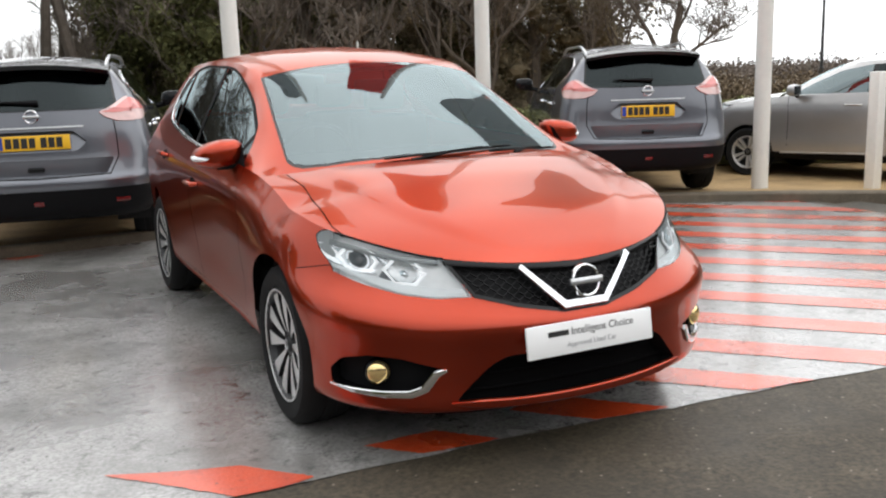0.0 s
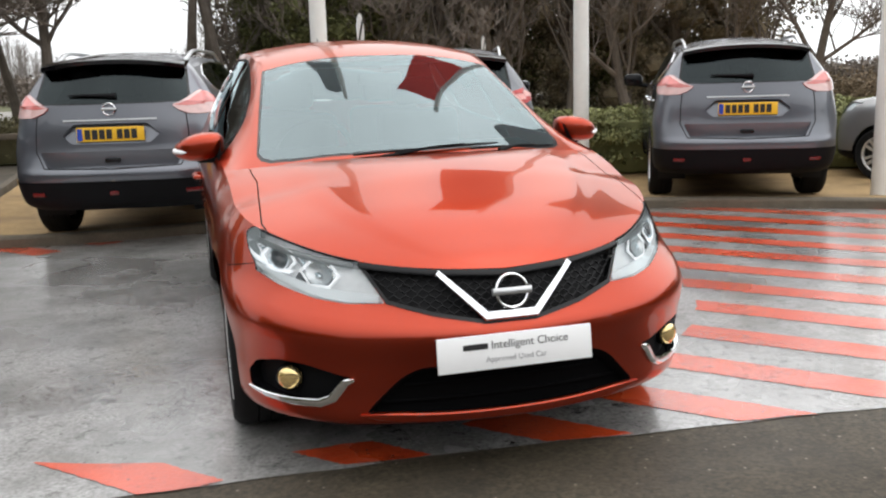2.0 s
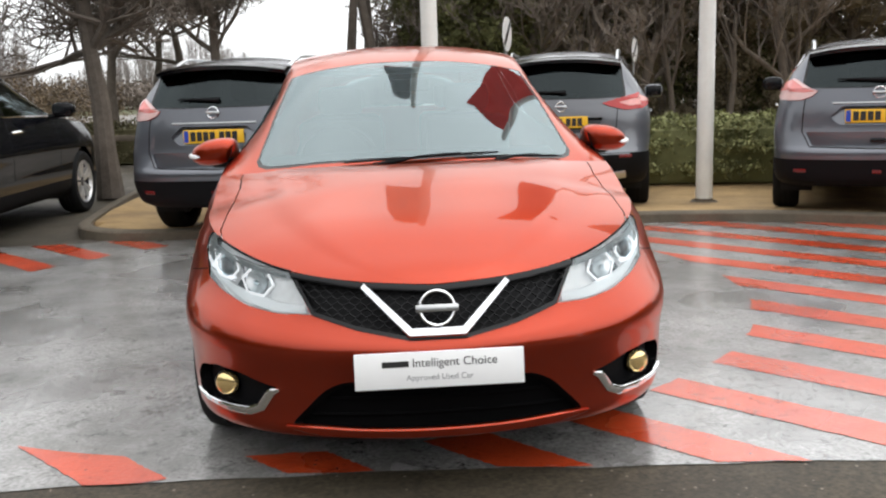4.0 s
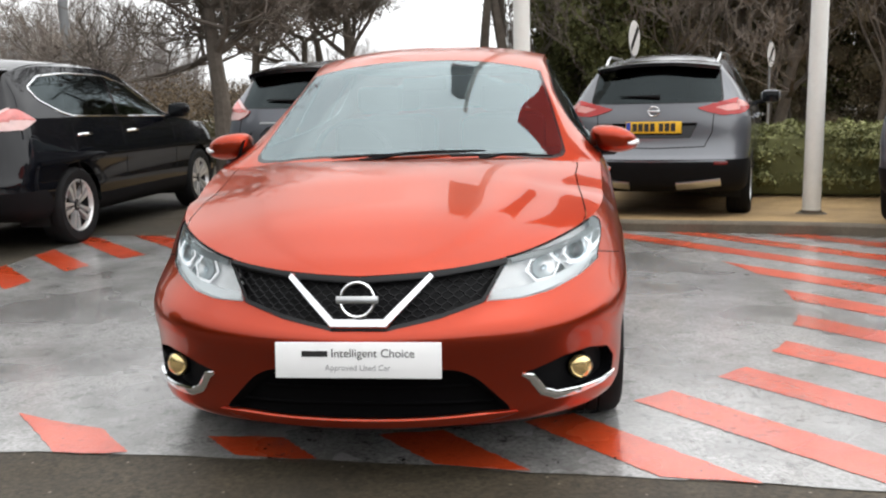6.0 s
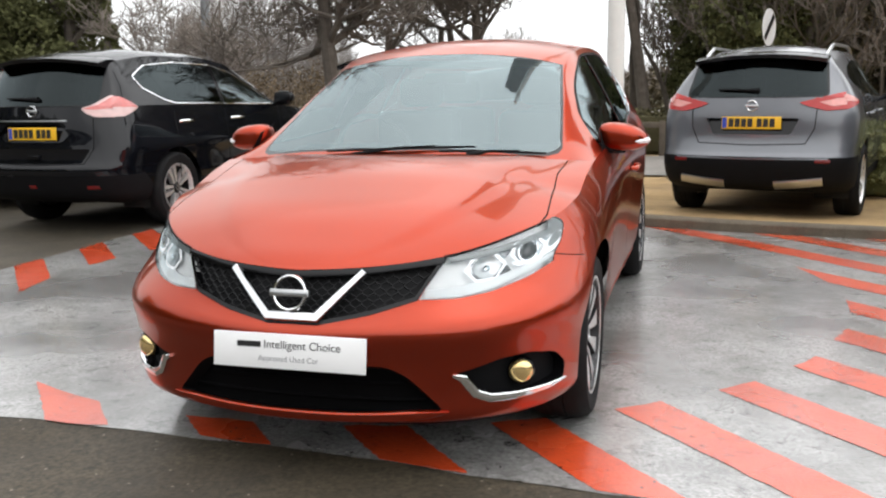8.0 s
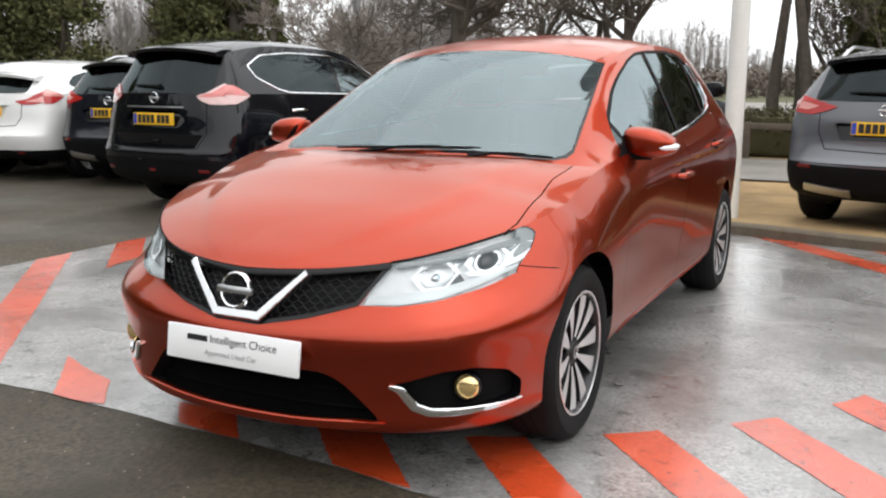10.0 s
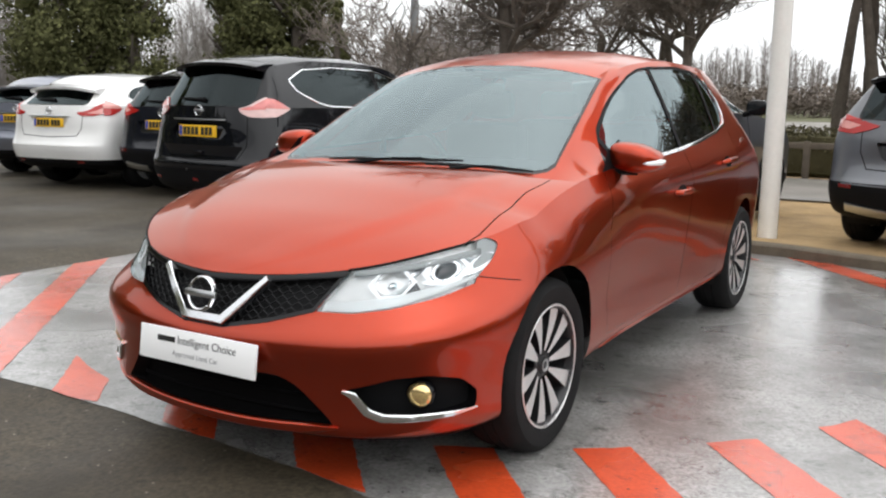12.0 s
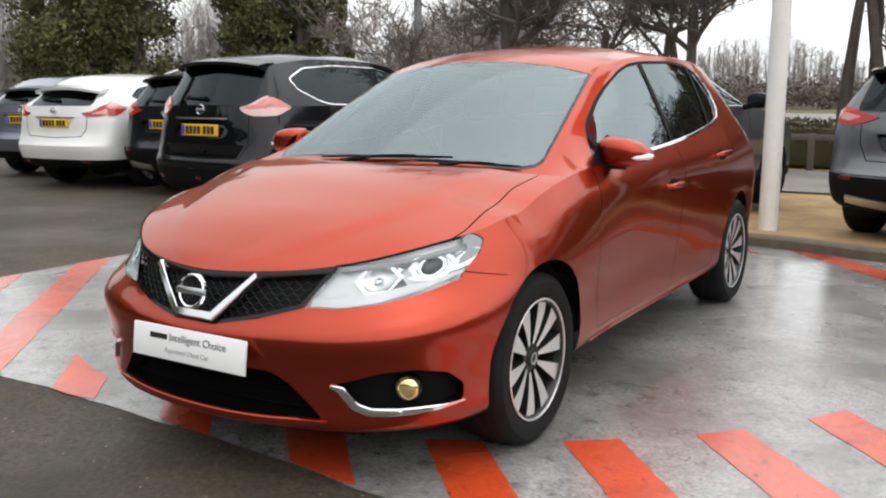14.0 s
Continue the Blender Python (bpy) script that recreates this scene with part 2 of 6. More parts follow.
LEAF_OLIVE = material("olive_leaf", (0.080, 0.072, 0.038), 0.8, spec=0.1, vary=0.35, vary_scale=2.0, island=0.45)
CLAD_DARK = material("cladding_grey", (0.36, 0.37, 0.38), 0.5, vary=0.1)


def ground_material(name, color, dark, rough, wet, scale, grit, grit_scale, speck=0.0, chips=0.0, film=0.0, film_rough=0.28, film_ior=1.5):
    """Tarmac, paint or soil: broad stains, damp patches that shine, grit and dark specks."""
    m = material(name, color, rough, fine=grit, fine_scale=grit_scale, bump=0.3, bump_scale=grit_scale)
    n, l = m.node_tree.nodes, m.node_tree.links
    b = n["Principled BSDF"]
    co = n.new("ShaderNodeTexCoord")
    mp = n.new("ShaderNodeMapping")
    mp.inputs["Scale"].default_value = (1.0, 1.15, 1.0)
    l.new(co.outputs["Object"], mp.inputs["Vector"])
    big = n.new("ShaderNodeTexNoise")
    big.inputs["Scale"].default_value, big.inputs["Detail"].default_value, big.inputs["Roughness"].default_value = scale, 8, 0.68
    l.new(mp.outputs[0], big.inputs["Vector"])
    cr = n.new("ShaderNodeValToRGB")
    cr.color_ramp.elements[0].position, cr.color_ramp.elements[1].position = 0.36, 0.58
    l.new(big.outputs["Fac"], cr.inputs["Fac"])
    mx = n.new("ShaderNodeMixRGB")
    l.new(cr.outputs[0], mx.inputs["Fac"])
    mx.inputs["Color1"].default_value = (*dark, 1)
    l.new(b.inputs["Base Color"].links[0].from_socket, mx.inputs["Color2"])
    last = mx.outputs[0]
    if speck:
        v = n.new("ShaderNodeTexNoise")
        v.inputs["Scale"].default_value, v.inputs["Detail"].default_value, v.inputs["Roughness"].default_value = 9.0, 10, 0.8
        l.new(mp.outputs[0], v.inputs["Vector"])
        vr = n.new("ShaderNodeValToRGB")
        vr.color_ramp.elements[0].position, vr.color_ramp.elements[1].position = 0.545, 0.64
        vr.color_ramp.elements[1].color = (speck, speck, speck, 1)
        l.new(v.outputs["Fac"], vr.inputs["Fac"])
        m2 = n.new("ShaderNodeMixRGB")
        l.new(vr.outputs[0], m2.inputs["Fac"])
        l.new(last, m2.inputs["Color1"])
        m2.inputs["Color2"].default_value = (dark[0] * 0.35, dark[1] * 0.35, dark[2] * 0.35, 1)
        last = m2.outputs[0]
        # small dark grit, here and there
        w = n.new("ShaderNodeTexVoronoi")
        w.inputs["Scale"].default_value = 26.0
        l.new(co.outputs["Object"], w.inputs["Vector"])
        wr = n.new("ShaderNodeMapRange")
        wr.inputs["From Min"].default_value, wr.inputs["From Max"].default_value = 0.10, 0.17
        wr.inputs["To Min"].default_value, wr.inputs["To Max"].default_value = 1.0, 0.0
        l.new(w.outputs["Distance"], wr.inputs["Value"])
        wc = n.new("ShaderNodeSeparateColor")
        l.new(w.outputs["Color"], wc.inputs[0])
        wk = n.new("ShaderNodeMath")
        wk.operation = "GREATER_THAN"
        wk.inputs[1].default_value = 0.80
        l.new(wc.outputs[0], wk.inputs[0])
        wm = n.new("ShaderNodeMath")
        wm.operation = "MULTIPLY"
        l.new(wr.outputs[0], wm.inputs[0])
        l.new(wk.outputs[0], wm.inputs[1])
        m3 = n.new("ShaderNodeMixRGB")
        l.new(wm.outputs[0], m3.inputs["Fac"])
        l.new(last, m3.inputs["Color1"])
        m3.inputs["Color2"].default_value = (0.03, 0.027, 0.024, 1) if not chips else (0.24, 0.20, 0.16, 1)
        last = m3.outputs[0]
    l.new(last, b.inputs["Base Color"])
    damp = n.new("ShaderNodeTexNoise")
    damp.inputs["Scale"].default_value, damp.inputs["Detail"].default_value = scale * 0.8, 4
    l.new(co.outputs["Object"], damp.inputs["Vector"])
    mr = n.new("ShaderNodeMapRange")
    mr.inputs["From Min"].default_value, mr.inputs["From Max"].default_value = 0.4, 0.62
    mr.inputs["To Min"].default_value, mr.inputs["To Max"].default_value = rough, wet
    l.new(damp.outputs["Fac"], mr.inputs["Value"])
    l.new(mr.outputs[0], b.inputs["Roughness"])
    # thin film of water
    b.inputs["Coat Weight"].default_value, b.inputs["Coat Roughness"].default_value, b.inputs["Coat IOR"].default_value = film, film_rough, film_ior
    return m


ASPHALT = ground_material("asphalt", (0.060, 0.048, 0.031), (0.032, 0.026, 0.018), 0.88, 0.6, 0.8, 0.75, 60, speck=0.6, chips=0.5)
BAY_GREY = ground_material("bay_grey_paint", (0.312, 0.306, 0.298), (0.152, 0.147, 0.139), 0.55, 0.12, 1.3, 0.48, 70, speck=0.9, film=1.0, film_rough=0.2, film_ior=1.75)
STRIPE_ORANGE = ground_material("stripe_orange_paint", (0.64, 0.076, 0.020), (0.49, 0.055, 0.018), 0.5, 0.12, 1.4, 0.14, 70, speck=0.55, film=1.0, film_rough=0.2, film_ior=1.55)
PAD_SAND = ground_material("pad_sandy_gravel", (0.370, 0.245, 0.110), (0.225, 0.146, 0.068), 0.95, 0.85, 1.3, 0.35, 60)
GRASS_GROUND = ground_material("grass_ground", (0.085, 0.090, 0.032), (0.060, 0.055, 0.025), 0.95, 0.9, 0.5, 0.4, 30)
PATH_GREY = ground_material("path_grey", (0.22, 0.20, 0.18), (0.15, 0.14, 0.12), 0.9, 0.6, 0.6, 0.2, 60)

# ---------------------------------------------------------------- mesh tools
def part(name, bm, mat, parent=None, label="", smooth=True, sharp=None):
    me = bpy.data.meshes.new(name)
    if smooth:
        for f in bm.faces:
            f.smooth = True
    bm.to_mesh(me)
    bm.free()
    me.materials.append(mat)
    if smooth:
        me.set_sharp_from_angle(angle=radians(sharp or 38))
    ob = new(name, me)
    if parent is not None:
        ob.parent = parent
    if label:
        ob["label"] = label
    return ob


def thing(name, label, category, group="", m=None):
    ob = new(name)
    tagged(ob, label, category, group)
    if m is not None:
        ob.matrix_world = m
    return ob


def keyed(keys, t):
    """A smooth curve through the keys (t, value), with no overshoot."""
    if t <= keys[0][0]:
        return keys[0][1]
    if t >= keys[-1][0]:
        return keys[-1][1]
    i = max(k for k in range(len(keys) - 1) if keys[k][0] <= t)

    def slope(k):
        if k <= 0 or k >= len(keys) - 1:
            a = max(0, min(k, len(keys) - 2))
            return (keys[a + 1][1] - keys[a][1]) / (keys[a + 1][0] - keys[a][0])
        d0 = (keys[k][1] - keys[k - 1][1]) / (keys[k][0] - keys[k - 1][0])
        d1 = (keys[k + 1][1] - keys[k][1]) / (keys[k + 1][0] - keys[k][0])
        return 0.0 if d0 * d1 <= 0 else 2 * d0 * d1 / (d0 + d1)

    h = keys[i + 1][0] - keys[i][0]
    u = (t - keys[i][0]) / h
    a, b = keys[i][1], keys[i + 1][1]
    return (2 * u**3 - 3 * u * u + 1) * a + (u**3 - 2 * u * u + u) * h * slope(i) + (3 * u * u - 2 * u**3) * b + (u**3 - u * u) * h * slope(i + 1)


def box(bm, x0, x1, y0, y1, z0, z1, bevel=0.0):
    made = bmesh.ops.create_cube(bm, size=1)["verts"]
    for v in made:
        v.co = Vector(((x0 + x1) / 2 + v.co.x * (x1 - x0), (y0 + y1) / 2 + v.co.y * (y1 - y0), (z0 + z1) / 2 + v.co.z * (z1 - z0)))
    if bevel:
        edges = list({e for v in made for e in v.link_edges})
        bmesh.ops.bevel(bm, geom=edges, offset=bevel, segments=2, affect="EDGES", profile=0.5)
    return bm


def grid(bm, rows, close=False):
    """Faces between rows of points; rows of equal length."""
    vs = [[bm.verts.new(p) for p in row] for row in rows]
    for a, b in zip(vs, vs[1:]):
        n = len(a)
        for i in range(n if close else n - 1):
            j = (i + 1) % n
            try:
                bm.faces.new((a[i], a[j], b[j], b[i]))
            except ValueError:
                pass
    return vs


def tube(bm, path, radii, sides=8, cap=True):
    """A round bar along a path of points."""
    path = [Vector(p) for p in path]
    if not hasattr(radii, "__len__"):
        radii = [radii] * len(path)
    rows = []
    whole = (path[-1] - path[0]).normalized()
    up = Vector((0, 0, 1)) if abs(whole.z) < 0.8 else Vector((1, 0, 0))
    for i, p in enumerate(path):
        d = (path[min(i + 1, len(path) - 1)] - path[max(i - 1, 0)]).normalized()
        a = d.cross(up)
        if a.length < 1e-3:
            a = d.cross(Vector((0, 1, 0)))
        a.normalize()
        b = d.cross(a)
        rows.append([p + (a * math.cos(2 * math.pi * k / sides) + b * math.sin(2 * math.pi * k / sides)) * radii[i] for k in range(sides)])
    vs = grid(bm, rows, close=True)
    if cap:
        for row in (vs[0], vs[-1]):
            try:
                bm.faces.new(row)
            except ValueError:
                pass
    return bm


def lathe(bm, profile, turn, sides=32):
    """A turned body: profile of (radius, along); turn: the matrix that lays its axis (z) into place."""
    rows = [[turn @ Vector((r * math.cos(2 * math.pi * k / sides), r * math.sin(2 * math.pi * k / sides), h)) for k in range(sides)] for r, h in profile]
    vs = grid(bm, rows, close=True)
    bmesh.ops.remove_doubles(bm, verts=bm.verts, dist=1e-5)
    bmesh.ops.recalc_face_normals(bm, faces=bm.faces)
    return bm


def inside(p, poly):
    hit = False
    for (x0, y0), (x1, y1) in zip(poly, poly[1:] + poly[:1]):
        if (y0 > p[1]) != (y1 > p[1]) and p[0] < (x1 - x0) * (p[1] - y0) / (y1 - y0) + x0:
            hit = not hit
    return hit


def carve(bm, poly, axes, keep):
    """Cuts the outline poly, seen along the axis that axes leaves out, into the faces that keep(centre, normal) lets pass, and takes what lies inside it away as a bmesh of its own."""
    a, b = axes
    lo = [min(p[k] for p in poly) - 0.02 for k in (0, 1)]
    hi = [max(p[k] for p in poly) + 0.02 for k in (0, 1)]

    def near(f, lo, hi):
        xs, ys = [v.co[a] for v in f.verts], [v.co[b] for v in f.verts]
        return max(xs) >= lo[0] and min(xs) <= hi[0] and max(ys) >= lo[1] and min(ys) <= hi[1]

    bm.normal_update()
    cand = {f for f in bm.faces if near(f, lo, hi) and keep(f.calc_center_median(), f.normal)}
    for p, q in zip(poly, poly[1:] + poly[:1]):
        no = Vector((0, 0, 0))
        no[a], no[b] = q[1] - p[1], p[0] - q[0]
        if no.length < 1e-7:
            continue
        co = Vector((0, 0, 0))
        co[a], co[b] = p
        l2 = [min(p[k], q[k]) - 0.004 for k in (0, 1)]
        h2 = [max(p[k], q[k]) + 0.004 for k in (0, 1)]
        some = [f for f in cand if f.is_valid and near(f, l2, h2)]
        if not some:
            continue
        geom = list({*some, *(e for f in some for e in f.edges), *(v for f in some for v in f.verts)})
        made = bmesh.ops.bisect_plane(bm, geom=geom, plane_co=co, plane_no=no.normalized(), dist=1e-5)
        cand = {f for f in cand if f.is_valid} | {f for f in made["geom"] if isinstance(f, bmesh.types.BMFace)}
    took = []
    for f in cand:
        if f.is_valid:
            c = f.calc_center_median()
            if inside((c[a], c[b]), poly) and keep(c, f.normal):
                took.append(f)
    out = bmesh.new()
    seen = {}
    for f in took:
        for v in f.verts:
            if v not in seen:
                seen[v] = out.verts.new(v.co)
        out.faces.new([seen[v] for v in f.verts])
    bmesh.ops.delete(bm, geom=took, context="FACES")
    out.normal_update()
    return out


def copied(bm, push=0.0):
    """The same faces again, pushed along their normals."""
    out = bm.copy()
    out.normal_update()
    for v in out.verts:
        v.co += v.normal * push
    return out


def rim(bm, depth, way=None):
    """Walls from the open edges inwards (or along way)."""
    bm.normal_update()
    edges = [e for e in bm.edges if e.is_boundary]
    normals = {v: v.normal.copy() for e in edges for v in e.verts}
    made = bmesh.ops.extrude_edge_only(bm, edges=edges)["geom"]
    pos = {tuple(round(c, 5) for c in v.co): n for v, n in normals.items()}
    for v in made:
        if isinstance(v, bmesh.types.BMVert):
            n = pos.get(tuple(round(c, 5) for c in v.co), Vector((0, 0, 1)))
            v.co += (Vector(way) if way else -n) * depth
    return bm


def soft_poly(points, radius=0.02, steps=3):
    """A closed outline with rounded corners."""
    out = []
    n = len(points)
    for i in range(n):
        p, a, b = Vector(points[i]), Vector(points[i - 1]), Vector(points[(i + 1) % n])
        r = min(radius, (a - p).length * 0.45, (b - p).length * 0.45)
        s, e = p + (a - p).normalized() * r, p + (b - p).normalized() * r
        for k in range(steps + 1):
            u = k / steps
            out.append(tuple((1 - u) ** 2 * s + 2 * u * (1 - u) * p + u * u * e))
    return out

# ---------------------------------------------------------------- car building
NF, NS, NR = 26, 56, 18


def rail(yf, lf, nf, yr, lr, nr, wide, front, side):
    """One level line of a car's body in plan, from the middle of the nose round the corner and along the side to the middle of the tail.
    wide: half widths by y; front: heights from the nose's middle (0) to the end of its corner (1); side: heights by y beyond that."""
    pts = []
    y1, y2 = yf + lf, yr - lr
    for i in range(NF):
        a = math.pi / 2 * i / NF
        s = math.sin(a) ** (2 / nf)
        y = yf + lf * (1 - math.cos(a) ** (2 / nf))
        pts.append((keyed(wide, y1) * s, y, keyed(front, s)))
    for i in range(NS + 1):
        y = y1 + (y2 - y1) * i / NS
        pts.append((keyed(wide, y), y, keyed(side, y)))
    for i in range(1, NR + 1):
        a = math.pi / 2 * i / NR
        y = y2 + lr * math.sin(a) ** (2 / nr)
        pts.append((keyed(wide, y2) * math.cos(a) ** (2 / nr) if i < NR else 0.0, y, keyed(side, y)))
    return [Vector(p) for p in pts]


def between_rails(rails, steps=4):
    """More lines between the rails, smooth from the lowest to the highest."""
    out = []
    n = len(rails)
    for k in range(n - 1):
        r0, r1, r2, r3 = rails[max(k - 1, 0)], rails[k], rails[k + 1], rails[min(k + 2, n - 1)]
        for s in range(steps):
            u = s / steps
            row = []
            for p0, p1, p2, p3 in zip(r0, r1, r2, r3):
                d1, d2, d3 = max((p1 - p0).length, 1e-4), max((p2 - p1).length, 1e-4), max((p3 - p2).length, 1e-4)
                m1 = ((p2 - p0) / (d1 + d2) * d2) if k > 0 else (p2 - p1)
                m2 = ((p3 - p1) / (d2 + d3) * d2) if k < n - 2 else (p2 - p1)
                row.append((2 * u**3 - 3 * u * u + 1) * p1 + (u**3 - 2 * u * u + u) * m1 + (3 * u * u - 2 * u**3) * p2 + (u**3 - u * u) * m2)
            out.append(row)
    out.append(rails[-1])
    return out


def wall_mesh(rails):
    bm = bmesh.new()
    rows = [[Vector((-p.x, p.y, p.z)) for p in reversed(r)] + list(r[1:]) for r in between_rails(rails)]
    grid(bm, rows)
    bmesh.ops.remove_doubles(bm, verts=bm.verts, dist=1e-5)
    return bm


def top_at(r, y):
    """The half width and height of a level line at y, behind the nose's corner."""
    for a, b in zip(r[NF:], r[NF + 1:]):
        if a.y <= y <= b.y:
            u = (y - a.y) / max(b.y - a.y, 1e-6)
            return a.x + (b.x - a.x) * u, a.z + (b.z - a.z) * u
    return r[-1].x, r[-1].z


def bonnet_mesh(top, y_end, middle, bow, power=2.2, across=28, ridge=0.0):
    bm = bmesh.new()
    rows = []
    for p in top:
        if p.y > y_end + 0.03:
            break
        zc = keyed(middle, p.y)
        c = max(zc - p.z, 0.0)
        b = bow * max(0.0, min(1.0, (p.y - top[0].y) / (y_end - top[0].y))) ** 1.5
        f = max(0.0, min(1.0, (p.y - top[0].y) / (y_end - top[0].y)))
        edge = 0.60 + 0.12 * f
        row = []
        for i in range(across + 1):
            t = 2 * i / across - 1
            u = max(0.0, min(1.0, (edge + 0.07 - abs(t)) / 0.14))
            row.append(Vector((p.x * t, p.y - b * (1 - t * t), p.z + c * (1 - abs(t) ** power) + ridge * min(1, f * 3) * (1 - f * 0.4) * u * u * (3 - 2 * u))))
        rows.append(row)
    grid(bm, rows)
    bmesh.ops.remove_doubles(bm, verts=bm.verts, dist=1e-5)
    return bm


def cabin_mesh(top, ys, middle, bow, half, drop, power=2.4, side_n=8, across=14, bulge=0.018):
    """The glasshouse: one cross section for each y of its middle line."""
    bm = bmesh.new()
    rows = []
    for yc in ys:
        yb = yc + keyed(bow, yc)
        xb, zb = top_at(top, yb)
        xr, zc = keyed(half, yc), keyed(middle, yc)
        zr = zc - keyed(drop, yc)
        zb -= 0.006
        halfrow = []
        for k in range(side_n + 1):
            u = k / side_n
            halfrow.append(Vector((xb + (xr - xb) * u + bulge * math.sin(math.pi * u), yb, zb + (zr - zb) * u)))
        for k in range(1, across + 1):
            t = 1 - k / across
            halfrow.append(Vector((xr * t, yc + (yb - yc) * t * t, zr + (zc - zr) * (1 - t**power))))
        rows.append(halfrow + [Vector((-p.x, p.y, p.z)) for p in reversed(halfrow[:-1])])
    grid(bm, rows)
    return bm


def joined(bms, weld=0.0):
    out = bmesh.new()
    for b in bms:
        me = bpy.data.meshes.new("joined")
        b.to_mesh(me)
        b.free()
        out.from_mesh(me)
        bpy.data.meshes.remove(me)
    if weld:
        bmesh.ops.remove_doubles(out, verts=out.verts, dist=weld)
    return out


def outward(bm, mid=(0, 1.3, 0.5)):
    """Turns all faces so that they look away from the car's middle."""
    bm.normal_update()
    if sum(f.normal.dot(f.calc_center_median() - Vector(mid)) * f.calc_area() for f in bm.faces) < 0:
        bmesh.ops.reverse_faces(bm, faces=bm.faces)
    bm.normal_update()
    return bm


class Shell:
    """Finds places on a skin from the front, the back, the side or above."""

    def __init__(self, *bms):
        whole = joined([b.copy() for b in bms])
        self.tree = BVHTree.FromBMesh(whole)
        whole.free()

    def hit(self, start, way):
        p, n, _, _ = self.tree.ray_cast(Vector(start), Vector(way))
        return (p, n) if p is not None else (Vector(start) + Vector(way) * 3, -Vector(way))

    def front(self, x, z):
        return self.hit((x, -4, z), (0, 1, 0))

    def back(self, x, z):
        return self.hit((x, 8, z), (0, -1, 0))

    def right(self, y, z):
        return self.hit((3, y, z), (-1, 0, 0))

    def left(self, y, z):
        return self.hit((-3, y, z), (1, 0, 0))

    def above(self, x, y):
        return self.hit((x, y, 4), (0, 0, -1))


def strip(find, points, width, lift, sink=0.004, closed=False, taper=None, n_sub=4):
    """A flat bar that follows the points over a skin, mitred at the bends, standing lift proud."""
    pts = [Vector(p) for p in points]
    fine = []
    m = len(pts)
    for i in range(m if closed else m - 1):
        for s in range(n_sub):
            fine.append(pts[i].lerp(pts[(i + 1) % m], s / n_sub))
    if not closed:
        fine.append(pts[-1])
    bm = bmesh.new()
    rows = []
    n = len(fine)
    for i, p in enumerate(fine):
        a = fine[i - 1] if (i or closed) else p
        b = fine[(i + 1) % n] if (i < n - 1 or closed) else p
        d0, d1 = (p - a), (b - p)
        d0 = d0.normalized() if d0.length > 1e-6 else d1.normalized()
        d1 = d1.normalized() if d1.length > 1e-6 else d0
        d = (d0 + d1).normalized()
        side = Vector((-d.y, d.x))
        w = width / 2 / max(0.5, d.dot(d0))
        if taper:
            w *= keyed(taper, i / (n - 1))
        row = []
        for off, up in ((-w, -sink), (-w, lift * 0.7), (-w * 0.7, lift), (w * 0.7, lift), (w, lift * 0.7), (w, -sink)):
            q = p + side * off
            hp, hn = find(q.x, q.y)
            row.append(hp + hn * up)
        rows.append(row)
    vs = grid(bm, rows + ([rows[0]] if closed else []))
    if not closed:
        for row in (vs[0], vs[-1]):
            bm.faces.new(row)
    bmesh.ops.remove_doubles(bm, verts=bm.verts, dist=1e-6)
    bmesh.ops.recalc_face_normals(bm, faces=bm.faces)
    return bm


def ellipse(cx, cy, rx, ry, n=28):
    return [(cx + rx * math.cos(2 * math.pi * i / n), cy + ry * math.sin(2 * math.pi * i / n)) for i in range(n)]


def mirrored(poly):
    return [(-x, y) for x, y in reversed(poly)]


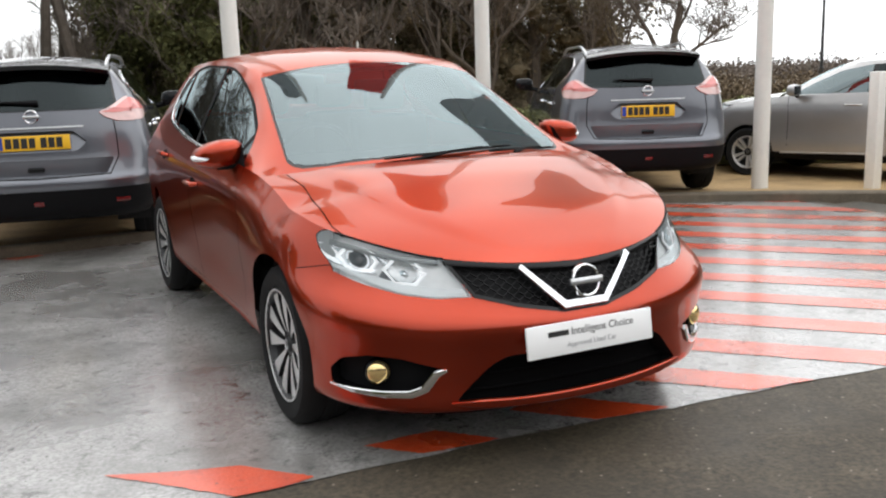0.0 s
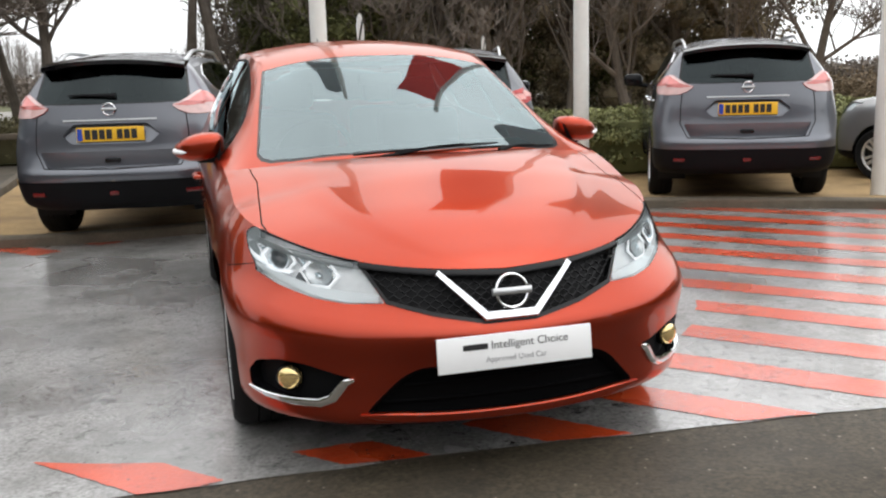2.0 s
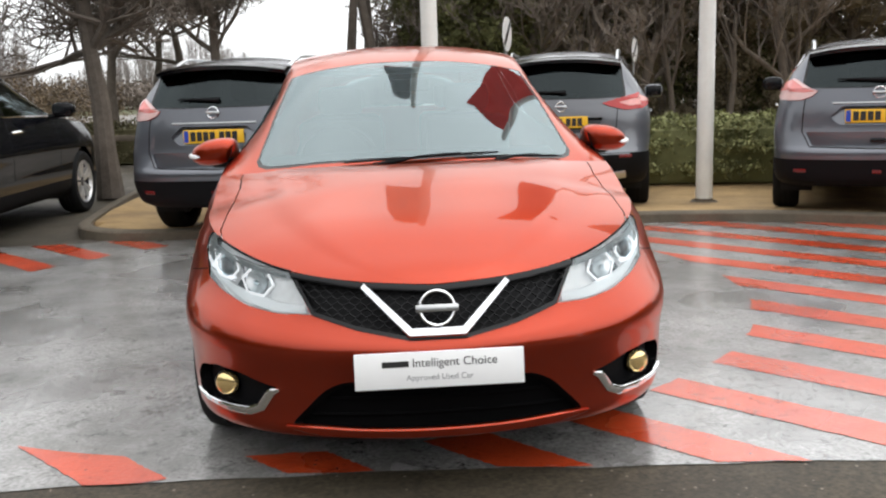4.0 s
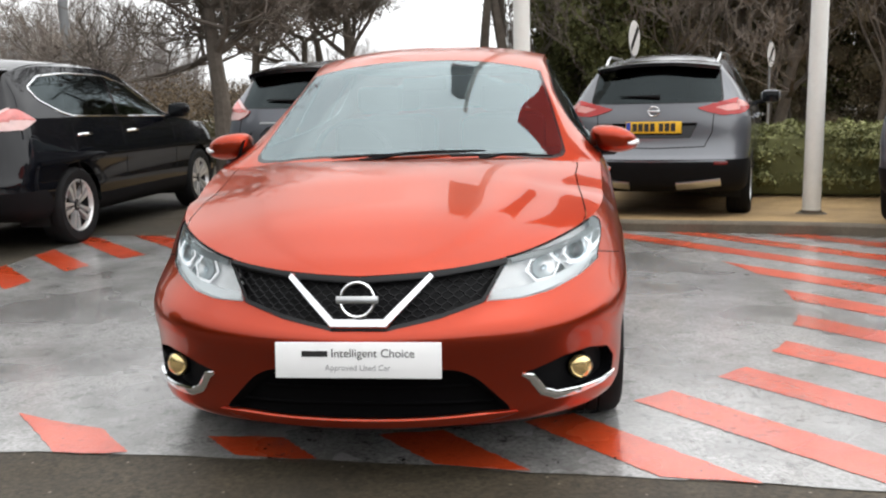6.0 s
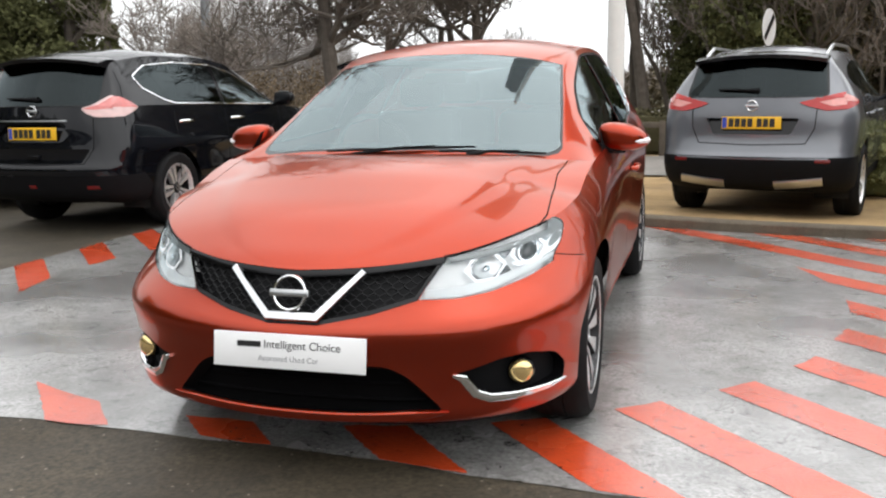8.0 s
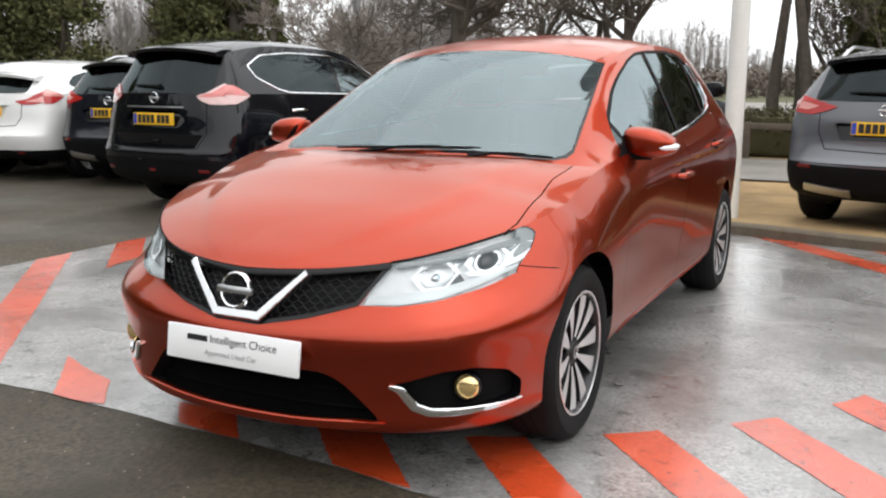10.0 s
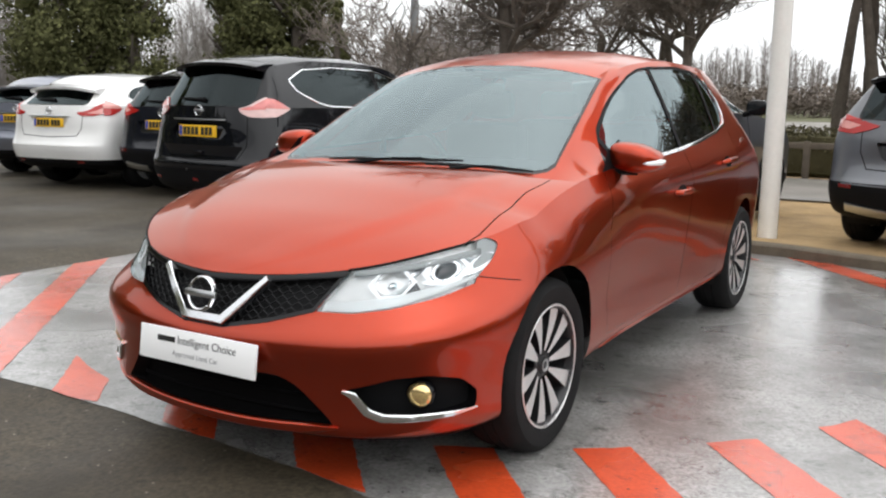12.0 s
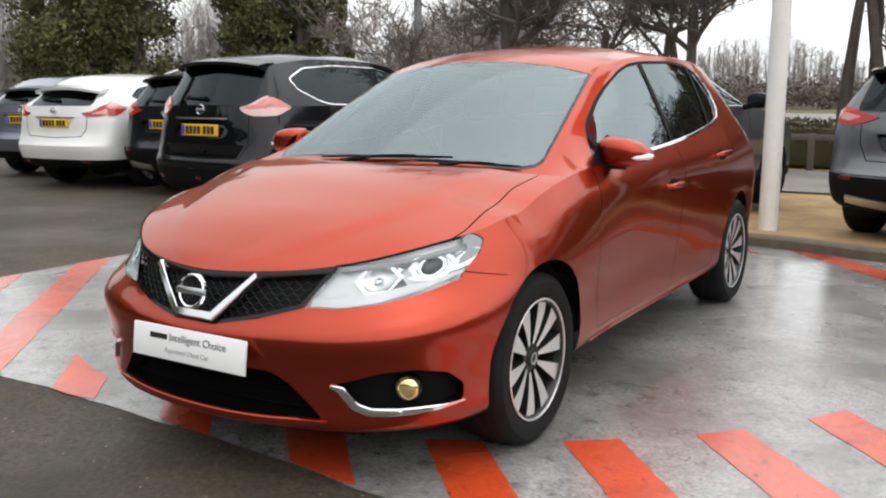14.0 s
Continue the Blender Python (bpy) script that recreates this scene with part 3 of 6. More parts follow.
def wheel(car, at, outer, radius=0.316, width=0.215, rim_r=0.226, bright=ALLOY, dark=ALLOY_DARK, pairs=5, turn=0.0, paddle=True):
    """A wheel whose face looks along +x (outer=1) or -x."""
    hub = thing_part(car, "wheel", at, outer)
    lay = Matrix.Rotation(radians(90 * outer), 4, "Y")
    h = width / 2
    tyre = bmesh.new()
    r0 = rim_r + 0.004
    lathe(tyre, [(r0, -h * 0.8), (r0 + 0.02, -h), (radius - 0.03, -h * 1.02), (radius - 0.008, -h * 0.86), (radius, -h * 0.6), (radius, -h * 0.25), (radius - 0.006, -h * 0.22), (radius - 0.006, -h * 0.18), (radius, -h * 0.15), (radius, h * 0.15), (radius - 0.006, h * 0.18), (radius - 0.006, h * 0.22), (radius, h * 0.25), (radius, h * 0.6), (radius - 0.008, h * 0.86), (radius - 0.03, h * 1.02), (r0 + 0.02, h), (r0 + 0.006, h * 0.93), (r0, h * 0.8)], lay, 56)
    t = part("tyre", tyre, RUBBER, hub)
    t.location = (0, 0, 0)
    rim_bm = bmesh.new()
    lathe(rim_bm, [(rim_r - 0.016, h * 0.2), (rim_r - 0.012, h * 0.86), (rim_r - 0.004, h * 0.95), (rim_r + 0.006, h * 0.95), (rim_r + 0.007, h * 0.85), (rim_r - 0.004, h * 0.7)], lay, 56)
    part("rim", rim_bm, bright if not paddle else dark, hub)
    if paddle:
        lip = bmesh.new()
        lathe(lip, [(rim_r - 0.006, h * 0.93), (rim_r + 0.001, h * 0.975), (rim_r + 0.006, h * 0.955)], lay, 56)
        part("rim_lip", lip, bright, hub)
    face = h * 0.80
    for k in range(pairs):
        base = 2 * math.pi * k / pairs + turn
        turn_m = lay @ Matrix.Rotation(base, 4, "Z")
        for s in (-1, 1):
            r_in, r_out = 0.050, rim_r - 0.004
            body, skin = [], []
            for q in range(5):
                u = q / 4
                r = r_in + (r_out - r_in) * u
                if paddle:
                    edges = [s * (0.010 + 0.017 * u), s * (0.024 + 0.082 * u)]
                else:
                    off, half_w = s * (0.018 + 0.026 * u), 0.011 + 0.012 * u**1.2
                    edges = [off - half_w, off + half_w]
                lo, hi = min(edges), max(edges)
                z = face - 0.012 * (1 - u) ** 2 + 0.008 * u - 0.004 * u**6
                w = (hi - lo) * 0.03
                body.append([turn_m @ Vector((r, c, z - dz)) for c, dz in ((lo - 0.001, 0.045), (lo, 0.0015), (hi, 0.0015), (hi + 0.001, 0.045))])
                skin.append([turn_m @ Vector((r, c, z - dz)) for c, dz in ((lo + w, 0.001), (lo + w, 0.0), (hi - w, 0.0), (hi - w, 0.001))])
            for name, rows, mat in (("spoke", body, dark if paddle else bright), ("spoke_face", skin, bright)):
                bm = bmesh.new()
                grid(bm, rows)
                bmesh.ops.recalc_face_normals(bm, faces=bm.faces)
                part(name, bm, mat, hub, sharp=20)
    cap = bmesh.new()
    lathe(cap, [(0.062, face - 0.05), (0.062, face - 0.022), (0.034, face - 0.014), (0.032, face - 0.008), (0.026, face - 0.005), (0.0, face - 0.004)], lay, 24)
    part("hub_cap", cap, dark, hub)
    ring = bmesh.new()
    lathe(ring, [(0.022, face - 0.0055), (0.0235, face - 0.002), (0.017, face - 0.002), (0.016, face - 0.0055)], lay, 20)
    part("cap_ring", ring, SATIN_METAL, hub)
    for k in range(5):
        a = 2 * math.pi * (k + 0.5) / 5 + turn
        nut = bmesh.new()
        place = lay @ Matrix.Translation((0.052 * math.cos(a), 0.052 * math.sin(a), face - 0.03))
        lathe(nut, [(0.010, 0), (0.010, 0.012), (0.006, 0.015), (0.0, 0.015)], place, 6)
        part("wheel_nut", nut, dark, hub)
    return hub


def thing_part(car, name, at, outer):
    """The wheel's dark barrel, which carries its pieces."""
    bm = bmesh.new()
    lay = Matrix.Rotation(radians(90 * outer), 4, "Y")
    lathe(bm, [(0.0, -0.085), (0.20, -0.085), (0.212, 0.02), (0.212, 0.07), (0.205, 0.07), (0.195, 0.012), (0.13, 0.0), (0.05, 0.02), (0.0, 0.02)], lay, 40)
    ob = part(name, bm, ALLOY_DARK, car)
    ob.location = at
    return ob


def badge(car, place, normal_way, size, find, x=0.0, z=0.0):
    """A round chrome emblem with a bar across."""
    p, n = find(x, z)
    n = (Vector(normal_way) + n * 0.3).normalized()
    m = Matrix.Translation(p + n * place) @ n.to_track_quat("Z", "Y").to_matrix().to_4x4()
    bm = bmesh.new()
    prof = [(size * 0.80, -0.004), (size * 0.83, 0.006), (size * 0.90, 0.009), (size * 0.97, 0.006), (size, -0.004)]
    lathe(bm, prof + [(size * 0.80, -0.004)], m, 36)
    ring = part("badge", bm, CHROME, car)
    bar = bmesh.new()
    box(bar, -size * 1.12, size * 1.12, -size * 0.19, size * 0.19, -0.004, 0.012, 0.003)
    bar.transform(m)
    part("badge_bar", bar, SATIN_METAL, ring)
    return ring


def number_plate(car, find, z, width=0.52, height=0.111, yellow=True, back=True, lift=0.012, groups=(4, 3), tilt_from=0.03):
    """A plate held flat between two places on the skin, with plain bars for its characters."""
    pa, pb = find(0.05, z - tilt_from)[0], find(0.05, z + tilt_from)[0]
    side = Vector((-1 if back else 1, 0, 0))
    up = (pb - pa)
    up.x = 0
    if not back:
        up = Vector((0, 0.13, 1))
    up.normalize()
    out = side.cross(up).normalized()
    mid = (pa + pb) / 2
    mid.x = 0
    m = Matrix.Translation(mid + out * lift) @ Matrix((side, up, out)).transposed().to_4x4()
    bm = bmesh.new()
    box(bm, -width / 2, width / 2, -height / 2, height / 2, -0.006, 0.004, 0.002)
    bm.transform(m)
    plate = part("number_plate", bm, PLATE_YELLOW if yellow else PLATE_WHITE, car, "yellow plate with dark bars for characters" if yellow else "white plate")
    if yellow:
        blue = bmesh.new()
        box(blue, -width / 2 + 0.006, -width / 2 + 0.045, -height / 2 + 0.008, height / 2 - 0.008, 0.003, 0.0055)
        blue.transform(m)
        part("blue_band", blue, PLATE_BLUE, plate)
        x = -width / 2 + 0.062
        for n in groups:
            for k in range(n):
                ch = bmesh.new()
                box(ch, x, x + 0.044, -0.0385, 0.0385, 0.003, 0.0058)
                ch.transform(m)
                part("character_bar", ch, PLATE_INK, plate)
                x += 0.0555
            x += 0.026
    return plate, m


def arch(bm, y, z, r):
    poly = [(y + r * math.cos(2 * math.pi * i / 40), z + r * math.sin(2 * math.pi * i / 40)) for i in range(40)]
    carve(bm, poly, (1, 2), lambda c, n: abs(c.x) > 0.45).free()


def arch_liner(car, y, z, r, x_out, x_in):
    for s in (-1, 1):
        bm = bmesh.new()
        rows = []
        for i in range(25):
            a = math.pi * (-0.12 + 1.24 * i / 24)
            p = (y + r * math.cos(a), z + r * math.sin(a))
            rows.append([Vector((s * x, *p)) for x in (x_out, x_in)] + [Vector((s * x_in, y, z))])
        grid(bm, rows)
        part("arch_liner", bm, LINER, car)

# ---------------------------------------------------------------- the copper-red hatchback
def build_hatchback():
    car = thing("hatchback_car", "glossy copper-red hatchback parked on the grey painted bay", "car")
    wide = lambda a, b, c, d: [(-0.3, a), (0.1, b), (0.9, c), (2.4, d), (3.0, d - 0.03)]
    flat = lambda z0, z1, z2: [(-0.2, z0), (0.6, z1), (2.6, z2), (3.5, z2 + 0.05)]
    rails = [
        rail(-0.70, 0.55, 2.6, 3.40, 0.40, 2.8, wide(0.76, 0.79, 0.775, 0.785), [(0, 0.165), (1, 0.175)], flat(0.175, 0.20, 0.21)),
        rail(-0.780, 0.62, 2.5, 3.45, 0.42, 2.8, wide(0.825, 0.848, 0.825, 0.84), [(0, 0.185), (0.6, 0.19), (1, 0.20)], flat(0.20, 0.245, 0.26)),
        rail(-0.790, 0.68, 2.5, 3.49, 0.44, 2.8, wide(0.845, 0.870, 0.842, 0.858), [(0, 0.27), (1, 0.29)], flat(0.29, 0.34, 0.36)),
        rail(-0.806, 0.70, 2.5, 3.51, 0.46, 2.8, wide(0.846, 0.876, 0.846, 0.868), [(0, 0.37), (1, 0.40)], flat(0.40, 0.45, 0.48)),
        rail(-0.832, 0.72, 2.4, 3.50, 0.46, 2.8, wide(0.866, 0.888, 0.864, 0.880), [(0, 0.468), (0.5, 0.485), (1, 0.525)], flat(0.51, 0.57, 0.62)),
        rail(-0.804, 0.86, 2.05, 3.48, 0.46, 2.8, wide(0.862, 0.886, 0.880, 0.886), [(0, 0.512), (0.2, 0.53), (0.5, 0.575), (0.9, 0.63), (1, 0.65)], flat(0.65, 0.70, 0.77)),
        rail(-0.785, 0.84, 2.0, 3.45, 0.62, 2.5, wide(0.838, 0.856, 0.886, 0.878), [(0, 0.60), (0.3, 0.61), (0.55, 0.64), (0.9, 0.705), (1, 0.752)], [(0.05, 0.752), (0.15, 0.785), (0.3, 0.815), (0.6, 0.842), (2.6, 0.91), (3.5, 0.96)]),
        rail(-0.758, 0.75, 2.0, 3.42, 0.72, 2.3, wide(0.792, 0.803, 0.835, 0.800), [(0, 0.668), (0.3, 0.68), (0.58, 0.704), (0.88, 0.770), (0.96, 0.800), (1, 0.832)], [(-0.02, 0.832), (0.15, 0.888), (0.4, 0.938), (0.7, 0.966), (1.2, 0.985), (2.0, 1.025), (2.8, 1.085), (3.4, 1.12)]),
    ]
    wall = wall_mesh(rails)
    top = rails[-1]
    hood = bonnet_mesh(top, 0.345, [(-0.758, 0.668), (-0.71, 0.706), (-0.64, 0.740), (-0.5, 0.797), (-0.25, 0.865), (0.0, 0.922), (0.25, 0.953), (0.45, 0.962)], 0.18, power=2.6, across=60, ridge=0.013)
    middle = [(0.20, 0.964), (0.5, 1.125), (0.8, 1.275), (1.05, 1.380), (1.2, 1.425), (1.45, 1.465), (1.9, 1.494), (2.5, 1.488), (3.0, 1.452), (3.22, 1.415), (3.36, 1.30), (3.46, 1.13)]
    bow = [(0.20, 0.14), (0.6, 0.125), (1.1, 0.08), (1.9, 0.0), (2.6, -0.05), (3.0, -0.13), (3.46, -0.34)]
    half = [(0.20, 0.70), (0.6, 0.645), (1.05, 0.580), (1.4, 0.585), (2.0, 0.600), (2.6, 0.590), (3.0, 0.565), (3.2, 0.54), (3.46, 0.60)]
    drop = [(0.20, 0.035), (0.6, 0.048), (1.05, 0.050), (1.5, 0.058), (2.5, 0.066), (3.2, 0.075), (3.46, 0.02)]
    ys = [0.20 + 0.05 * i for i in range(18)] + [1.1 + 0.09 * i for i in range(24)] + [3.22, 3.28, 3.34, 3.40, 3.46]
    cabin = cabin_mesh(top, ys, middle, bow, half, drop, bulge=0.008)
    for skin in (wall, hood, cabin):
        outward(skin)
    shell = Shell(wall, hood, cabin)
    front = lambda c, n: c.y < -0.05
    for y in (0.03, 2.73):
        arch(wall, y, 0.310, 0.350)
        arch_liner(car, y, 0.310, 0.354, 0.80, 0.50)

    # lamps, grille and intakes, cut out of the nose
    lamp = [(0.392, 0.578), (0.50, 0.576), (0.60, 0.589), (0.70, 0.619), (0.775, 0.659), (0.835, 0.70), (0.86, 0.84), (0.70, 0.84), (0.55, 0.82), (0.465, 0.715)]
    lamp = [lamp[0]] + soft_poly(lamp, 0.02)[4:]
    for s in (1, -1):
        outline = lamp if s > 0 else mirrored(lamp)
        piece = carve(wall, outline, (0, 2), front)
        cover = carve(piece, soft_poly([(-1.0, 0.5), (-0.42, 0.5), (-0.365, 0.662), (-0.278, 0.722), (-0.238, 0.768), (-0.26, 0.785), (-0.35, 0.795), (-0.35, 0.86), (-1.0, 0.86)], 0.03), (1, 2), lambda c, n: True)
        wall = joined([wall, piece], 0.00001)
        build_headlamp(car, cover, s, shell)
    grille = [(0.084, 0.503), (0.25, 0.535), (0.388, 0.575), (0.462, 0.704), (0.462, 0.74), (0.0, 0.74), (-0.462, 0.74), (-0.462, 0.704), (-0.388, 0.575), (-0.25, 0.535), (-0.084, 0.503)]
    hole = carve(wall, grille, (0, 2), front)
    build_grille(car, hole, shell, [p for p in grille if p[1] < 0.72])
    intake = soft_poly([(0.30, 0.375), (0.36, 0.345), (0.475, 0.222), (0.25, 0.200), (0.0, 0.195), (-0.25, 0.200), (-0.475, 0.222), (-0.36, 0.345), (-0.30, 0.375)], 0.03)
    low = carve(wall, intake, (0, 2), front)
    rim(low, 0.0)
    back = copied(low, -0.05)
    part("intake_mesh", back, INTAKE_BLACK, car)
    part("intake_surround", rim_only(low, 0.05), BLACK_PLASTIC, car)
    slats = bmesh.new()
    for k in range(2):
        z = 0.250 + 0.055 * k
        w = 0.41 - 0.07 * k
        tube(slats, [shell.front(x, z)[0] + Vector((0, 0.042, 0)) for x in (w * i / 8 for i in range(-8, 9))], 0.006, 5)
    part("intake_slats", slats, INTAKE_BLACK, car)
    part("lip_trim", strip(shell.front, [(x, 0.199 + 0.022 * (abs(x) / 0.475) ** 2) for x in (-0.485 + 0.97 * i / 16 for i in range(17))], 0.030, 0.014, n_sub=1, taper=[(0, 0.15), (0.05, 0.7), (0.12, 1.0), (0.88, 1.0), (0.95, 0.7), (1, 0.15)]), PAINT_RED, car)

    # black air dam under the nose
    dam = bmesh.new()
    lip = [Vector((-p.x, p.y, p.z)) for p in reversed(rails[0][:NF + 4])] + list(rails[0][1:NF + 4])
    grid(dam, [[p + Vector((0, 0.006, 0.012)) for p in lip], [Vector((p.x * 0.985, p.y + 0.014, p.z - 0.014)) for p in lip], [Vector((p.x * 0.97, p.y + 0.030, p.z - 0.032)) for p in lip], [Vector((p.x * 0.90, p.y + 0.10, p.z - 0.034)) for p in lip], [Vector((p.x * 0.6, p.y + 0.45, p.z - 0.03)) for p in lip]])
    bmesh.ops.recalc_face_normals(dam, faces=dam.faces)
    part("air_dam", dam, BLACK_PLASTIC, car, "matt black lip under the bumper")

    fog = [(0.50, 0.345), (0.545, 0.355), (0.64, 0.385), (0.72, 0.392), (0.785, 0.372), (0.810, 0.325), (0.806, 0.268), (0.70, 0.250), (0.60, 0.248), (0.565, 0.265)]
    for s in (1, -1):
        outline = soft_poly(fog if s > 0 else mirrored(fog), 0.012, 2)
        pocket = carve(wall, outline, (0, 2), lambda c, n: c.y < -0.1)
        holder = part("fog_lamp_pocket", copied(pocket, -0.045), BLACK_PLASTIC, car)
        part("pocket_edge", rim_only(pocket, 0.045), BLACK_GLOSS, holder)
        line = [(0.500, 0.343), (0.530, 0.330), (0.565, 0.276), (0.605, 0.257), (0.68, 0.2545), (0.76, 0.2585), (0.806, 0.270)]
        part("chrome_trim", strip(shell.front, [(s * x, z) for x, z in line], 0.022, 0.010, taper=[(0, 0.5), (0.2, 1.2), (0.45, 1.25), (0.8, 0.9), (1, 0.35)]), CHROME, holder, "chrome trim under the fog lamp")
        p, n = shell.front(s * 0.690, 0.325)
        look_out = Vector((s * 0.25, -1, 0)).normalized()
        m = Matrix.Translation(p + Vector((0, 0.022, 0))) @ look_out.to_track_quat("Z", "Y").to_matrix().to_4x4()
        bm = bmesh.new()
        lathe(bm, [(0.045, -0.03), (0.045, 0.0), (0.042, 0.004), (0.039, -0.002)], m, 28)
        ring = part("fog_lamp", bm, BLACK_GLOSS, car)
        bm = bmesh.new()
        lathe(bm, [(0.040, -0.004), (0.0385, 0.006), (0.032, 0.014), (0.018, 0.019), (0.0, 0.021)], m, 28)
        part("amber_lens", bm, AMBER_GLASS, ring, "golden amber lens")

    # doors with their gaps
    for s, find in ((1, shell.right), (-1, shell.left)):
        side = lambda c, n, s=s: c.x * s > 0.4
        doors = {
            "front_door": [(0.545, 0.93), (0.50, 0.72), (0.545, 0.45), (0.60, 0.285), (1.52, 0.285), (1.56, 0.45), (1.56, 1.05), (0.545, 1.05)],
            "rear_door": [(1.572, 1.08), (1.572, 0.45), (1.532, 0.285), (2.20, 0.295), (2.30, 0.50), (2.42, 0.70), (2.50, 0.86), (2.50, 1.12)],
        }
        for name, outline in doors.items():
            c = Vector((sum(p[0] for p in outline) / len(outline), sum(p[1] for p in outline) / len(outline)))
            bigger = [tuple(Vector(p) + (Vector(p) - c).normalized() * 0.0032) for p in outline]
            gap = carve(wall, bigger, (1, 2), side)
            panel = carve(gap, outline, (1, 2), side)
            leaf = part(name, panel, PAINT_RED, car)
            part("door_gap", copied(gap, -0.012), BLACK_PLASTIC, leaf)
            gap.free()
            hy = 1.38 if name == "front_door" else 2.24
            handle(leaf, find, hy, 0.815 if name == "front_door" else 0.905, s)
        part("panel_gap", strip(find, [(-0.350, 0.672), (-0.28, 0.658), (-0.205, 0.645)], 0.0032, 0.001), BLACK_PLASTIC, car)
        part("sill_trim", strip(find, [(0.55, 0.238), (1.2, 0.243), (2.2, 0.258)], 0.014, 0.006, taper=[(0, 0.1), (0.1, 0.8), (0.5, 1), (0.9, 0.8), (1, 0.1)]), PAINT_RED, car)
        # glass
        glass = [(0.600, 0.968), (0.67, 1.030), (0.785, 1.101), (0.975, 1.193), (1.17, 1.278), (1.33, 1.336), (1.48, 1.372), (1.65, 1.388), (2.06, 1.400), (2.33, 1.385), (2.46, 1.345), (2.53, 1.235), (2.515, 1.16), (2.46, 1.108), (2.28, 1.075), (1.88, 1.032), (1.46, 1.005), (1.02, 0.984)]
        side = lambda c, n, s=s: c.x * s > (keyed(half, c.y - keyed(bow, c.y)) - 0.010 if 0.98 < c.y < 2.2 else 0.45)
        trim = carve(cabin, soft_poly([(y + (0.012 if y > 2.44 else -0.008 if y < 1.0 else 0), z + (0.012 if z > 1.1 else -0.012)) for y, z in glass], 0.03), (1, 2), side)
        outline = soft_poly(glass, 0.03)
        front_pane = carve(trim, [(0.5, 0.9), (1.515, 0.9), (1.62, 1.5), (0.5, 1.5)], (1, 2), side)
        fp = carve(front_pane, outline, (1, 2), side)
        corner = carve(fp, [(0.5, 0.9), (0.735, 0.9), (0.775, 1.2), (0.5, 1.2)], (1, 2), side)
        pane = carve(corner, [(0.5, 0.985), (0.712, 0.985), (0.752, 1.2), (0.5, 1.2)], (1, 2), side)
        part("corner_trim", copied(corner, -0.003), BLACK_PLASTIC, car)
        part("front_quarter_window", copied(pane, -0.004), GLASS_DARK, car)
        corner.free()
        pane.free()
        rear_part = carve(trim, [(1.556, 0.9), (2.20, 0.9), (2.36, 1.5), (1.661, 1.5)], (1, 2), side)
        rp = carve(rear_part, outline, (1, 2), side)
        quarter = carve(trim, [(2.235, 0.9), (3.2, 0.9), (3.2, 1.5), (2.395, 1.5)], (1, 2), side)
        qp = carve(quarter, outline, (1, 2), side)
        frame = part("window_frame", joined([trim, front_pane, rear_part, quarter]), BLACK_PLASTIC, car)
        part("front_side_window", copied(fp, -0.004), GLASS_SIDE, car)
        part("rear_side_window", copied(rp, -0.004), GLASS_REAR, car, "dark tinted glass")
        part("quarter_window", copied(qp, -0.004), GLASS_REAR, car, "dark tinted glass")
        for b in (fp, rp, qp):
            b.free()
        part("waist_chrome", strip(find, [(0.80, 0.968), (1.02, 0.976), (1.46, 0.997), (1.88, 1.024), (2.28, 1.066), (2.465, 1.100), (2.528, 1.152), (2.542, 1.235), (2.505, 1.31), (2.47, 1.345)], 0.015, 0.008), CHROME, frame, "chrome strip under the windows")
        build_mirror(car, s)

    # bonnet with its gap
    edge = [(0.0, -0.80), (0.60, -0.80), (0.70, -0.40), (0.722, -0.28), (0.712, -0.10), (0.700, 0.10), (0.712, 0.22), (0.715, 0.55), (0.0, 0.55)]
    full = edge + [(-x, y) for x, y in reversed(edge[1:-1])]
    bigger = [(x + (0.005 if x > 0 else -0.005 if x < 0 else 0), y) for x, y in full]
    up = lambda c, n: True
    gap = carve(hood, bigger, (0, 1), up)
    lid = carve(gap, full, (0, 1), up)
    bonnet = part("bonnet", lid, PAINT_RED, car)
    for s in (1, -1):
        slit = copied(gap, -0.012)
        bmesh.ops.delete(slit, geom=[f for f in slit.faces if f.calc_center_median().x * s < 0], context="FACES")
        part("bonnet_gap", slit, BLACK_PLASTIC, bonnet)
    gap.free()

    for s in (1, -1):
        seam = bmesh.new()
        tube(seam, [Vector((s * p.x, p.y - 0.001, p.z - 0.001)) for p in top[:NF] if 0.44 < p.x < 0.735], 0.0042, 5)
        part("bonnet_gap", seam, BLACK_PLASTIC, bonnet)

    # windscreen and roof
    screen_poly = [(0.0, 0.235), (0.30, 0.262), (0.52, 0.312), (0.615, 0.350), (0.648, 0.385), (0.661, 0.43), (0.614, 0.75), (0.556, 1.105), (0.30, 1.080), (0.0, 1.065)]
    screen_poly += [(-x, y) for x, y in reversed(screen_poly[1:-1])]
    edge_poly = [(x + math.copysign(0.013, x) * (abs(x) > 0.4), y + (0.013 if y > 1 else -0.016 if y < 0.46 else 0.0)) for x, y in screen_poly]
    seal = carve(cabin, edge_poly, (0, 1), lambda c, n: n.z > 0.15 and c.y < 1.4)
    pane = carve(seal, screen_poly, (0, 1), lambda c, n: True)
    part("windscreen_seal", seal, BLACK_GLOSS, car)
    part("windscreen", pane, GLASS_SCREEN, car, "windscreen mirroring the grey sky")
    rear = carve(cabin, [(-0.50, 1.13), (0.50, 1.13), (0.44, 1.375), (-0.44, 1.375)], (0, 2), lambda c, n: c.y > 3.0)
    part("rear_window", rear, GLASS_DARK, car)
    part("body", joined([wall, hood, cabin], 0.0004), PAINT_RED, car)

